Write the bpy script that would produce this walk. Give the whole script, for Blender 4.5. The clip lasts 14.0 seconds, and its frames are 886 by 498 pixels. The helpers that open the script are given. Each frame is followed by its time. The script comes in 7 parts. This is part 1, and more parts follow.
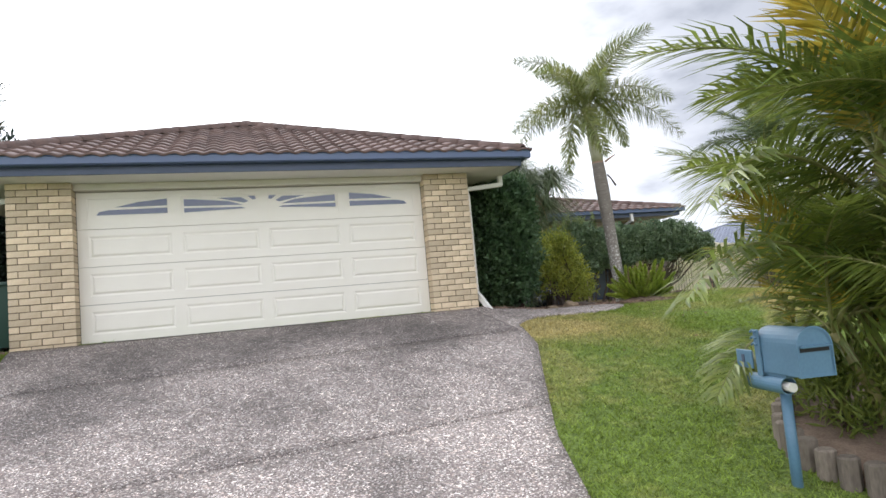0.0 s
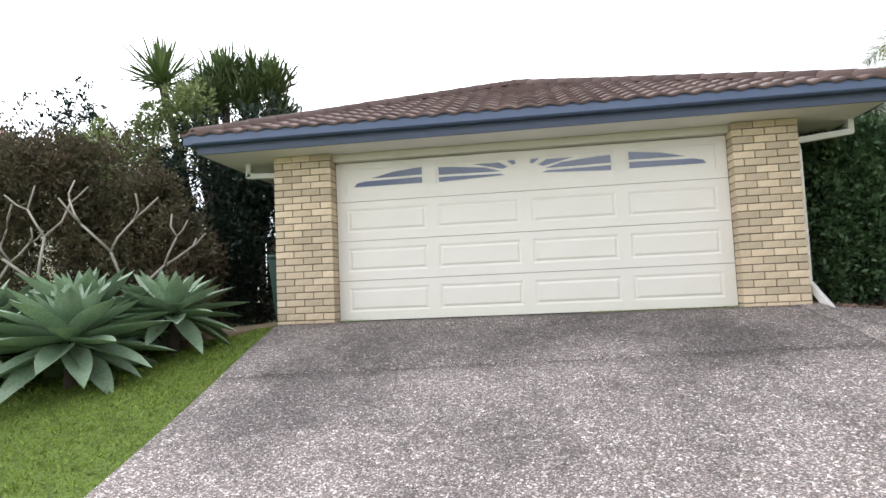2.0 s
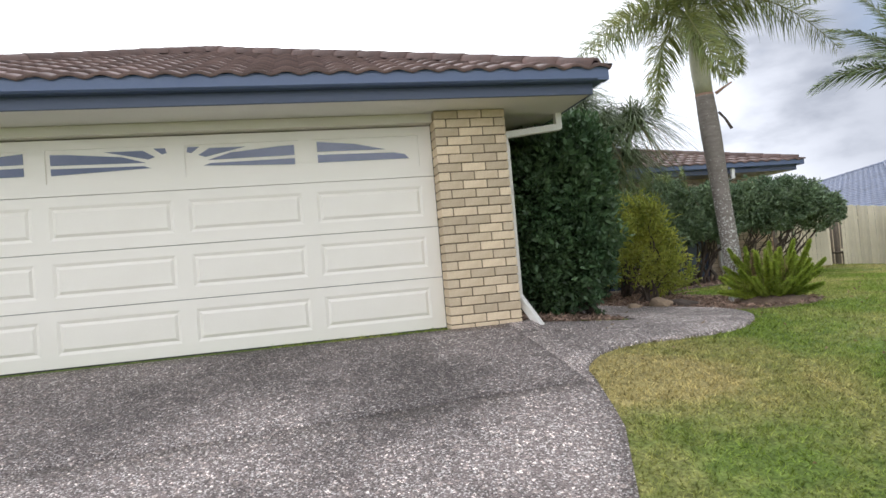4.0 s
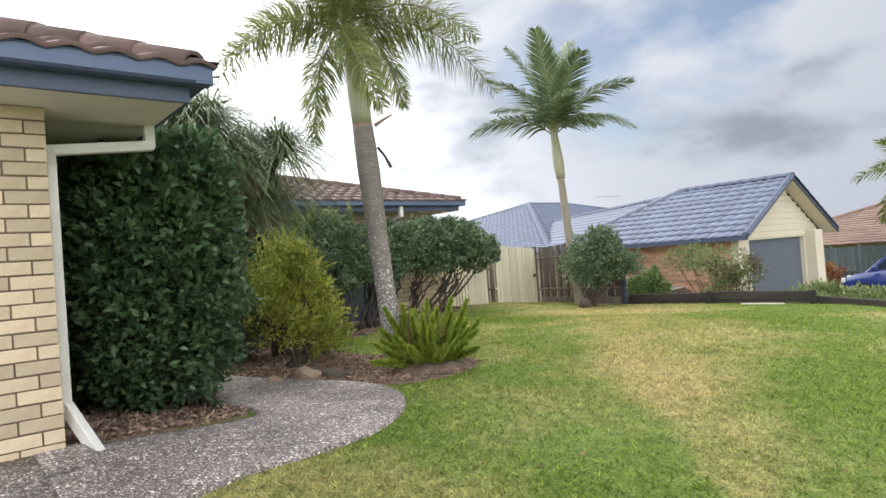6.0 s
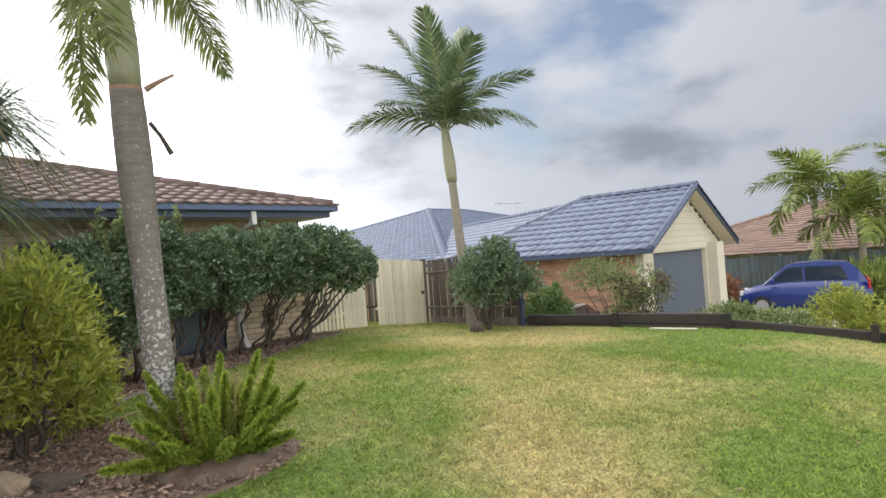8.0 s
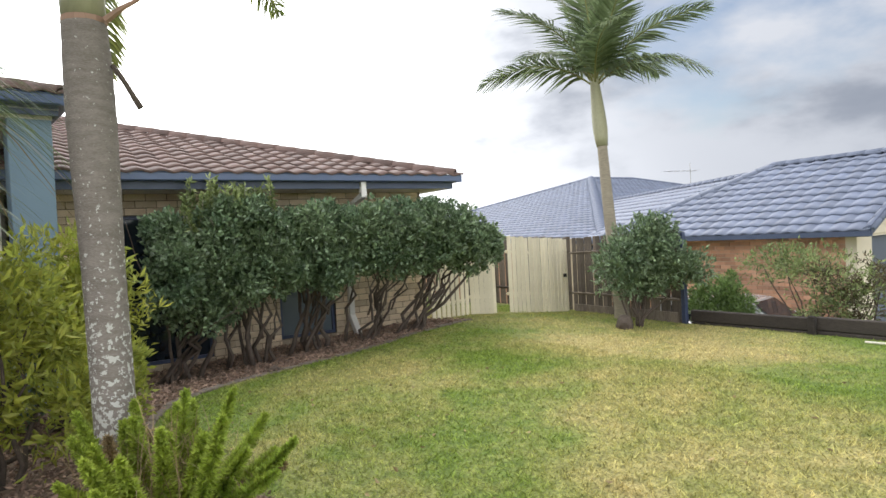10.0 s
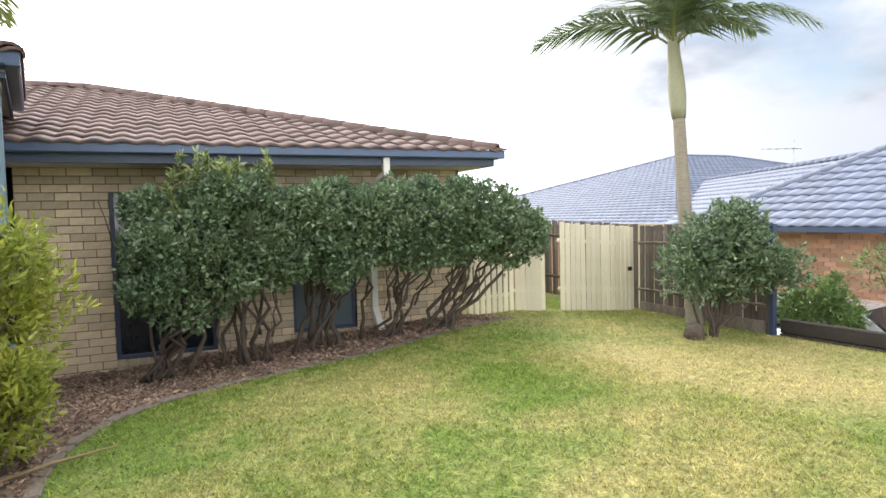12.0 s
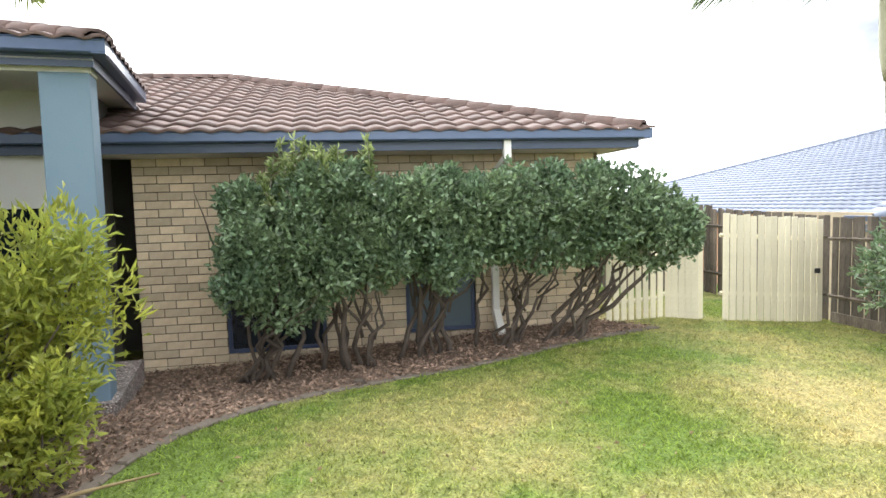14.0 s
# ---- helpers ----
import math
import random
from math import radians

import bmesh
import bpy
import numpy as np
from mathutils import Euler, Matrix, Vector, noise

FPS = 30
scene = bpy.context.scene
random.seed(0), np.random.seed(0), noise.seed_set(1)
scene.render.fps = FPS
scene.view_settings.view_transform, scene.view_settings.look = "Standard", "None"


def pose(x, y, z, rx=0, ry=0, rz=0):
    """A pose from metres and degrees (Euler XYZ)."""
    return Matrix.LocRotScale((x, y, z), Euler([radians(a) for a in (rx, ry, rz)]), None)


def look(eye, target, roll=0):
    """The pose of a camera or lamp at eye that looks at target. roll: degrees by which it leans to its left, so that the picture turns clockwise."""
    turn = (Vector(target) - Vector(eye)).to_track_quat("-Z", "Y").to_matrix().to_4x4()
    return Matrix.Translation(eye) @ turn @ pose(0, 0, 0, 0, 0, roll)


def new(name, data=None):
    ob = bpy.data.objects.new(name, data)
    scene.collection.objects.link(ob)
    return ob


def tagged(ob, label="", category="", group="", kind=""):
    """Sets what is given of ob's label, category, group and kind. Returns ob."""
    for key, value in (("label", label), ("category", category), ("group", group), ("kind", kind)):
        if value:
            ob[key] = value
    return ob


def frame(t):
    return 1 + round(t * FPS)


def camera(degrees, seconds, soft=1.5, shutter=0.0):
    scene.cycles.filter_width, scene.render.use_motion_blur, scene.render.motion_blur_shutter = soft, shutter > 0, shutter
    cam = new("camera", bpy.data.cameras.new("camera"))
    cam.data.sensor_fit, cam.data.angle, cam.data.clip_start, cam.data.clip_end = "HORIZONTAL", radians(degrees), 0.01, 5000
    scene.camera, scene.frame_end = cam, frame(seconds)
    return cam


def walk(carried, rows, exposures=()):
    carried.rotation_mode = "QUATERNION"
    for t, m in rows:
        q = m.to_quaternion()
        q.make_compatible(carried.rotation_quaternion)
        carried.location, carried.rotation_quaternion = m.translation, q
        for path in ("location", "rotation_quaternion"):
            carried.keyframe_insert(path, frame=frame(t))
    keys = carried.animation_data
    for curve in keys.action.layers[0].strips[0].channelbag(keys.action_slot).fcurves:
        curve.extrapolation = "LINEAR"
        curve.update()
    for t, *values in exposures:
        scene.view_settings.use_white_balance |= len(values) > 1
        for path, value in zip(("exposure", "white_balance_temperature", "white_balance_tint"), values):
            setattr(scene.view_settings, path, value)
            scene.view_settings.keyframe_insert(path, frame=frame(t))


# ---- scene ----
cam = camera(70.3, 14.0)
PATH = [
    (0, (0.142, -0.37, 1.309), (0.755, 1.526, 1.482), -5.2),
    (0.5, (0.287, 0.07, 1.368), (0.44, 2.055, 1.555), -4.9),
    (1, (0.348, 0.467, 1.415), (0.331, 2.461, 1.566), -5.0),
    (1.5, (0.417, 0.823, 1.506), (0.402, 2.819, 1.632), -5.1),
    (2, (0.55, 1.227, 1.484), (0.268, 3.202, 1.629), -2.5),
    (2.5, (0.615, 1.659, 1.489), (0.105, 3.587, 1.638), -1.5),
    (3, (0.698, 2.008, 1.563), (0.522, 3.994, 1.71), -3.0),
    (3.5, (1.035, 2.471, 1.689), (1.169, 4.463, 1.807), -3.1),
    (4, (1.58, 2.835, 1.825), (2.0, 4.789, 1.874), -4.9),
    (6.5, (3.361, 4.518, 2.22), (4.792, 5.915, 2.26), -3.9),
    (7, (3.925, 4.826, 2.261), (5.447, 6.123, 2.287), -3.8),
    (9.3, (6.014, 5.914, 2.452), (7.305, 7.441, 2.462), -4.0),
    (9.5, (6.182, 5.97, 2.468), (7.415, 7.544, 2.467), -3.7),
    (10, (6.646, 6.248, 2.482), (7.727, 7.93, 2.445), -3.0),
    (10.5, (7.019, 6.479, 2.521), (8.047, 8.194, 2.485), -2.6),
    (11, (7.441, 6.613, 2.577), (8.357, 8.39, 2.518), -0.6),
    (11.5, (7.744, 6.839, 2.581), (8.615, 8.636, 2.473), -1.2),
    (12, (8.003, 7.046, 2.598), (8.843, 8.858, 2.493), -1.6),
    (12.5, (8.316, 7.233, 2.571), (9.065, 9.086, 2.481), -0.6),
    (13, (8.543, 7.461, 2.627), (9.247, 9.33, 2.515), -0.6),
    (13.5, (8.723, 7.617, 2.671), (9.369, 9.505, 2.543), -1.4),
    (14, (8.832, 7.881, 2.691), (9.184, 9.845, 2.544), -1.6),
]
EXPOSURES = [(0.0, 0.19, 6250, 12), (1.5, 0.24, 6250, 12), (3.0, 0.32, 6250, 12), (4.0, 0.14, 6250, 12), (6.5, 0.48, 6500, 10), (7.0, 0.43, 6500, 10), (9.5, 0.21, 6500, 10), (10.0, 0.43, 6550, 10), (11.5, 0.73, 6550, 10), (12.5, 0.88, 6550, 10), (13.5, 1.02, 6500, 9), (14.0, 1.1, 6450, 8)]
walk(cam, [(t, look(eye, target, roll)) for t, eye, target, roll in PATH], EXPOSURES)

# ---- world and sun ----
SUN_AZ, SUN_EL = 28.0, 42.0
world = bpy.data.worlds.new("sky_world")
scene.world = world
world.use_nodes = True
wn, wl = world.node_tree.nodes, world.node_tree.links
wn.clear()
w_out = wn.new("ShaderNodeOutputWorld")
w_bg = wn.new("ShaderNodeBackground")
w_sky = wn.new("ShaderNodeTexSky")
w_sky.sky_type = "NISHITA"
w_sky.sun_disc = False
w_sky.sun_elevation = radians(SUN_EL)
w_sky.sun_rotation = radians(SUN_AZ)
w_co = wn.new("ShaderNodeTexCoord")
w_map = wn.new("ShaderNodeMapping")
w_map.inputs["Scale"].default_value = (1.0, 1.0, 2.2)
w_map.inputs["Location"].default_value = (3.1, 1.7, 0.4)
w_n1 = wn.new("ShaderNodeTexNoise")
w_n1.inputs["Scale"].default_value, w_n1.inputs["Detail"].default_value, w_n1.inputs["Roughness"].default_value = 2.2, 8.0, 0.55
w_r1 = wn.new("ShaderNodeValToRGB")
w_r1.color_ramp.elements[0].position, w_r1.color_ramp.elements[1].position = 0.39, 0.51
w_n2 = wn.new("ShaderNodeTexNoise")
w_n2.inputs["Scale"].default_value, w_n2.inputs["Detail"].default_value = 4.6, 9.0
w_r2 = wn.new("ShaderNodeValToRGB")
w_r2.color_ramp.elements[0].position, w_r2.color_ramp.elements[1].position = 0.30, 0.60
w_r2.color_ramp.interpolation = "B_SPLINE"
w_r2.color_ramp.elements[0].color = (0.30, 0.305, 0.315, 1)
w_r2.color_ramp.elements.new(0.45).color = (0.42, 0.425, 0.435, 1)
w_r2.color_ramp.elements[1].color = (1.0, 1.0, 1.0, 1)
az, el = radians(SUN_AZ), radians(SUN_EL)


def lobe(way, lo, hi, a, b):
    """A soft spot of the sky round a direction."""
    d, r = wn.new("ShaderNodeVectorMath"), wn.new("ShaderNodeMapRange")
    d.operation = "DOT_PRODUCT"
    d.inputs[1].default_value = Vector(way).normalized()
    wl.new(w_co.outputs["Generated"], d.inputs[0])
    r.interpolation_type = "SMOOTHSTEP"
    for k, v in zip(("From Min", "From Max", "To Min", "To Max"), (lo, hi, a, b)):
        r.inputs[k].default_value = v
    wl.new(d.outputs["Value"], r.inputs["Value"])
    return r.outputs["Result"]


glow = lobe((math.sin(az) * math.cos(el), math.cos(az) * math.cos(el), math.sin(el)), 0.40, 1.0, 1.0, 1.8)
bank = lobe((0.92, 0.20, 0.42), 0.30, 0.90, 1.0, 0.125)
rift = lobe((0.80, 0.49, 0.36), 0.955, 0.997, 0.0, -0.21)
full = lobe((math.sin(az) * math.cos(el), math.cos(az) * math.cos(el), math.sin(el)), 0.25, 0.85, 0.0, 0.16)
w_m1, w_m2, w_sc = wn.new("ShaderNodeMath"), wn.new("ShaderNodeVectorMath"), wn.new("ShaderNodeVectorMath")
w_m1.operation = "MULTIPLY"
w_m2.operation = w_sc.operation = "SCALE"
w_mix = wn.new("ShaderNodeMix")
w_mix.data_type = "RGBA"
wl.new(w_co.outputs["Generated"], w_map.inputs["Vector"])
for n_ in (w_n1, w_n2):
    wl.new(w_map.outputs["Vector"], n_.inputs["Vector"])
w_m4 = wn.new("ShaderNodeMath")
wl.new(w_n1.outputs["Fac"], w_m4.inputs[0])
w_m5 = wn.new("ShaderNodeMath")
wl.new(full, w_m5.inputs[0])
wl.new(rift, w_m5.inputs[1])
wl.new(w_m5.outputs[0], w_m4.inputs[1])
wl.new(w_m4.outputs[0], w_r1.inputs["Fac"])
wl.new(w_n2.outputs["Fac"], w_r2.inputs["Fac"])
wl.new(w_r1.outputs["Color"], w_mix.inputs["Factor"])
wl.new(w_sky.outputs["Color"], w_sc.inputs[0])
w_sc.inputs["Scale"].default_value = 0.55
wl.new(w_sc.outputs[0], w_mix.inputs["A"])
wl.new(glow, w_m1.inputs[0])
wl.new(bank, w_m1.inputs[1])
wl.new(w_r2.outputs["Color"], w_m2.inputs[0])
w_m3 = wn.new("ShaderNodeMath")
w_m3.operation = "MULTIPLY"
w_m3.inputs[1].default_value = 18.5
wl.new(w_m1.outputs[0], w_m3.inputs[0])
wl.new(w_m3.outputs[0], w_m2.inputs["Scale"])
w_low = wn.new("ShaderNodeVectorMath")
w_low.operation = "ADD"
w_low.inputs[1].default_value = (0.95, 1.18, 1.65)
wl.new(w_m2.outputs[0], w_low.inputs[0])
wl.new(w_low.outputs[0], w_mix.inputs["B"])
wl.new(w_mix.outputs["Result"], w_bg.inputs["Color"])
w_bg.inputs["Strength"].default_value = 0.12
wl.new(w_bg.outputs["Background"], w_out.inputs["Surface"])

sun = new("sun", bpy.data.lights.new("sun", "SUN"))
sun.data.energy, sun.data.angle, sun.data.color = 0.8, radians(14), (1.0, 0.96, 0.91)
sun.matrix_world = look((math.sin(az) * math.cos(el) * 30, math.cos(az) * math.cos(el) * 30, math.sin(el) * 30), (0, 0, 0))

# ---- materials ----
MATS = {}


def shade(name, base, rough=0.6, alt=None, scale=6.0, amount=0.5, fine=60.0, bump=0.1, metal=0.0, rnd=0.0, island=0.0, spec=0.5, stretch=(1, 1, 1), trans=0.0, coat=0.0):
    """A surface of two tones mixed by a coarse and a fine noise, with relief; rnd varies it from object to object, island from piece to piece."""
    if name in MATS:
        return MATS[name]
    m = bpy.data.materials.new(name)
    m.use_nodes = True
    n, l = m.node_tree.nodes, m.node_tree.links
    p = n["Principled BSDF"]
    co = n.new("ShaderNodeTexCoord")
    mp = n.new("ShaderNodeMapping")
    mp.inputs["Scale"].default_value = stretch
    l.new(co.outputs["Object"], mp.inputs["Vector"])
    a, b = n.new("ShaderNodeTexNoise"), n.new("ShaderNodeTexNoise")
    a.inputs["Scale"].default_value, a.inputs["Detail"].default_value = scale, 6.0
    b.inputs["Scale"].default_value, b.inputs["Detail"].default_value = fine, 3.0
    for t in (a, b):
        l.new(mp.outputs["Vector"], t.inputs["Vector"])
    add = n.new("ShaderNodeMath")
    add.operation = "ADD"
    l.new(a.outputs["Fac"], add.inputs[0])
    l.new(b.outputs["Fac"], add.inputs[1])
    rng = n.new("ShaderNodeMapRange")
    rng.inputs["From Min"].default_value, rng.inputs["From Max"].default_value = 0.75, 1.25
    rng.inputs["To Max"].default_value = amount
    l.new(add.outputs[0], rng.inputs["Value"])
    mix = n.new("ShaderNodeMix")
    mix.data_type = "RGBA"
    alt = alt or tuple(c * 0.7 for c in base)
    mix.inputs["A"].default_value, mix.inputs["B"].default_value = (*base, 1), (*alt, 1)
    l.new(rng.outputs["Result"], mix.inputs["Factor"])
    col = mix.outputs["Result"]
    if rnd or island:
        hsv = n.new("ShaderNodeHueSaturation")
        src = n.new("ShaderNodeObjectInfo" if rnd else "ShaderNodeNewGeometry")
        mr = n.new("ShaderNodeMapRange")
        k = rnd or island
        mr.inputs["To Min"].default_value, mr.inputs["To Max"].default_value = 1 - k, 1 + k
        l.new(src.outputs["Random" if rnd else "Random Per Island"], mr.inputs["Value"])
        l.new(mr.outputs["Result"], hsv.inputs["Value"])
        l.new(col, hsv.inputs["Color"])
        col = hsv.outputs["Color"]
    l.new(col, p.inputs["Base Color"])
    p.inputs["Roughness"].default_value, p.inputs["Metallic"].default_value = rough, metal
    p.inputs["Specular IOR Level"].default_value = spec
    p.inputs["Coat Weight"].default_value = coat
    if bump:
        bp = n.new("ShaderNodeBump")
        bp.inputs["Strength"].default_value, bp.inputs["Distance"].default_value = bump, 0.01
        l.new(add.outputs[0], bp.inputs["Height"])
        l.new(bp.outputs["Normal"], p.inputs["Normal"])
    if trans:
        tr, ms = n.new("ShaderNodeBsdfTranslucent"), n.new("ShaderNodeMixShader")
        l.new(col, tr.inputs["Color"])
        ms.inputs["Fac"].default_value = trans
        l.new(p.outputs["BSDF"], ms.inputs[1])
        l.new(tr.outputs["BSDF"], ms.inputs[2])
        l.new(ms.outputs["Shader"], n["Material Output"].inputs["Surface"])
    MATS[name] = m
    return m


BRICK = shade("cream_brick", (0.68, 0.56, 0.40), 0.85, (0.52, 0.40, 0.265), 9, 0.7, 90, 0.25, rnd=0.22)
BRICK_S = shade("cream_brick_rest", (0.68, 0.56, 0.40), 0.85, (0.52, 0.40, 0.265), 9, 0.7, 90, 0.25, island=0.22)
MORTAR = shade("mortar", (0.20, 0.155, 0.11), 0.95, (0.14, 0.11, 0.08), 12, 0.6, 120, 0.3)
DOORPAINT = shade("cream_door_paint", (0.84, 0.80, 0.72), 0.45, (0.78, 0.735, 0.65), 2.5, 0.5, 160, 0.03)
TRIM = shade("cream_trim_paint", (0.72, 0.68, 0.58), 0.5, (0.62, 0.58, 0.50), 3, 0.5, 120, 0.03)
SOFFIT = shade("white_soffit", (0.74, 0.72, 0.67), 0.7, (0.64, 0.62, 0.57), 2, 0.5, 80, 0.03)
GUTTER = shade("blue_steel_gutter", (0.08, 0.115, 0.21), 0.35, (0.10, 0.135, 0.225), 4, 0.6, 90, 0.02)
FASCIA = shade("dark_blue_fascia", (0.055, 0.075, 0.13), 0.45, (0.07, 0.09, 0.14), 4, 0.6, 90, 0.02)
TILE = shade("brown_roof_tile", (0.16, 0.098, 0.082), 0.72, (0.092, 0.066, 0.06), 5, 0.8, 70, 0.2, rnd=0.22)
TILE_S = shade("brown_roof_tile_rest", (0.16, 0.098, 0.082), 0.72, (0.092, 0.066, 0.06), 5, 0.8, 70, 0.2, island=0.22)
WHITEPIPE = shade("white_downpipe", (0.78, 0.76, 0.72), 0.45, (0.6, 0.57, 0.5), 6, 0.6, 80, 0.03)
GLASS_DARK = shade("dark_window_glass", (0.012, 0.018, 0.025), 0.06, (0.02, 0.028, 0.035), 2, 0.5, 10, 0.0, spec=0.7)


def lawn_mat(name, green, straw, fine, trans=0.0):
    """Lawn: green turf and straw-dry patches that follow the same large pattern on soil and blades."""
    m = bpy.data.materials.new(name)
    m.use_nodes = True
    n, l = m.node_tree.nodes, m.node_tree.links
    p = n["Principled BSDF"]
    co, sx = n.new("ShaderNodeTexCoord"), n.new("ShaderNodeSeparateXYZ")
    l.new(co.outputs["Object"], sx.inputs[0])
    a, b, c, e = (n.new("ShaderNodeTexNoise") for _ in range(4))
    for t, s, d in ((a, 0.42, 4.0), (b, 2.3, 5.0), (c, fine, 3.0), (e, 11.0, 3.0)):
        t.inputs["Scale"].default_value, t.inputs["Detail"].default_value = s, d
        l.new(co.outputs["Object"], t.inputs["Vector"])

    def calc(op, *args):
        q = n.new("ShaderNodeMath")
        q.operation = op
        for i, v in enumerate(args):
            if isinstance(v, (int, float)):
                q.inputs[i].default_value = v
            else:
                l.new(v, q.inputs[i])
        return q.outputs[0]

    # a worn, dry strip that widens across the front lawn
    off = calc("SUBTRACT", calc("SUBTRACT", sx.outputs["Y"], 0.7), calc("MULTIPLY", sx.outputs["X"], 0.80))
    wide = calc("MINIMUM", calc("MAXIMUM", calc("MULTIPLY_ADD", sx.outputs["X"], 0.36, -2.05), 0.001), 2.1)
    side = n.new("ShaderNodeMapRange")
    side.interpolation_type = "SMOOTHSTEP"
    for k, v in zip(("From Min", "From Max", "To Min", "To Max"), (0.2, 1.5, 0.18, -0.06)):
        side.inputs[k].default_value = v
    l.new(calc("DIVIDE", calc("ABSOLUTE", off), wide), side.inputs["Value"])
    s1, s2 = n.new("ShaderNodeMath"), n.new("ShaderNodeMath")
    s1.operation, s2.operation = "MULTIPLY_ADD", "ADD"
    l.new(b.outputs["Fac"], s1.inputs[0])
    s1.inputs[1].default_value = 0.38
    l.new(calc("ADD", a.outputs["Fac"], calc("MULTIPLY", calc("SUBTRACT", e.outputs["Fac"], 0.5), 0.2)), s1.inputs[2])
    l.new(s1.outputs[0], s2.inputs[0])
    # a bare, dry corner where the path leaves the driveway
    ax, ay = calc("SUBTRACT", sx.outputs["X"], 3.95), calc("SUBTRACT", sx.outputs["Y"], 7.1)
    spot = n.new("ShaderNodeMapRange")
    spot.interpolation_type = "SMOOTHSTEP"
    for k, v in zip(("From Min", "From Max", "To Min", "To Max"), (0.1, 0.8, 0.36, 0.0)):
        spot.inputs[k].default_value = v
    l.new(calc("SQRT", calc("ADD", calc("MULTIPLY", ax, ax), calc("MULTIPLY", ay, ay))), spot.inputs["Value"])
    # last term: less straw left of the driveway, shade there put into deeper green
    l.new(calc("ADD", calc("ADD", side.outputs["Result"], spot.outputs["Result"]), calc("MAXIMUM", calc("MINIMUM", calc("MULTIPLY", sx.outputs["X"], 0.12), 0.0), -0.3)), s2.inputs[1])
    r = n.new("ShaderNodeMapRange")
    r.inputs["From Min"].default_value, r.inputs["From Max"].default_value = 0.57, 0.90
    l.new(s2.outputs[0], r.inputs["Value"])
    mx, hv = n.new("ShaderNodeMix"), n.new("ShaderNodeHueSaturation")
    mx.data_type = "RGBA"
    mx.inputs["A"].default_value, mx.inputs["B"].default_value = (*green, 1), (*straw, 1)
    l.new(r.outputs["Result"], mx.inputs["Factor"])
    v = n.new("ShaderNodeMapRange")
    for k, q in zip(("From Min", "From Max", "To Min", "To Max"), (0.3, 0.7, 0.5, 1.5)):
        v.inputs[k].default_value = q
    if trans:
        gi = n.new("ShaderNodeNewGeometry")
        v.inputs["From Min"].default_value, v.inputs["From Max"].default_value = 0.0, 1.0
        l.new(gi.outputs["Random Per Island"], v.inputs["Value"])
    else:
        l.new(c.outputs["Fac"], v.inputs["Value"])
    tuft = n.new("ShaderNodeMapRange")
    for k, q in zip(("From Min", "From Max", "To Min", "To Max"), (0.35, 0.65, 0.84, 1.14)):
        tuft.inputs[k].default_value = q
    l.new(e.outputs["Fac"], tuft.inputs["Value"])
    l.new(calc("MULTIPLY", v.outputs["Result"], tuft.outputs["Result"]), hv.inputs["Value"])
    l.new(mx.outputs["Result"], hv.inputs["Color"])
    l.new(hv.outputs["Color"], p.inputs["Base Color"])
    p.inputs["Roughness"].default_value = 0.85
    p.inputs["Specular IOR Level"].default_value = 0.2
    if trans:
        tr, ms = n.new("ShaderNodeBsdfTranslucent"), n.new("ShaderNodeMixShader")
        l.new(hv.outputs["Color"], tr.inputs["Color"])
        ms.inputs["Fac"].default_value = trans
        l.new(p.outputs["BSDF"], ms.inputs[1])
        l.new(tr.outputs["BSDF"], ms.inputs[2])
        l.new(ms.outputs["Shader"], n["Material Output"].inputs["Surface"])
    else:
        bp = n.new("ShaderNodeBump")
        bp.inputs["Strength"].default_value, bp.inputs["Distance"].default_value = 0.7, 0.02
        l.new(c.outputs["Fac"], bp.inputs["Height"])
        l.new(bp.outputs["Normal"], p.inputs["Normal"])
    return m


LAWN = lawn_mat("lawn_turf", (0.115, 0.165, 0.034), (0.31, 0.265, 0.11), 45)
GRASS = lawn_mat("grass_blade", (0.205, 0.28, 0.05), (0.49, 0.41, 0.175), 45, 0.3)


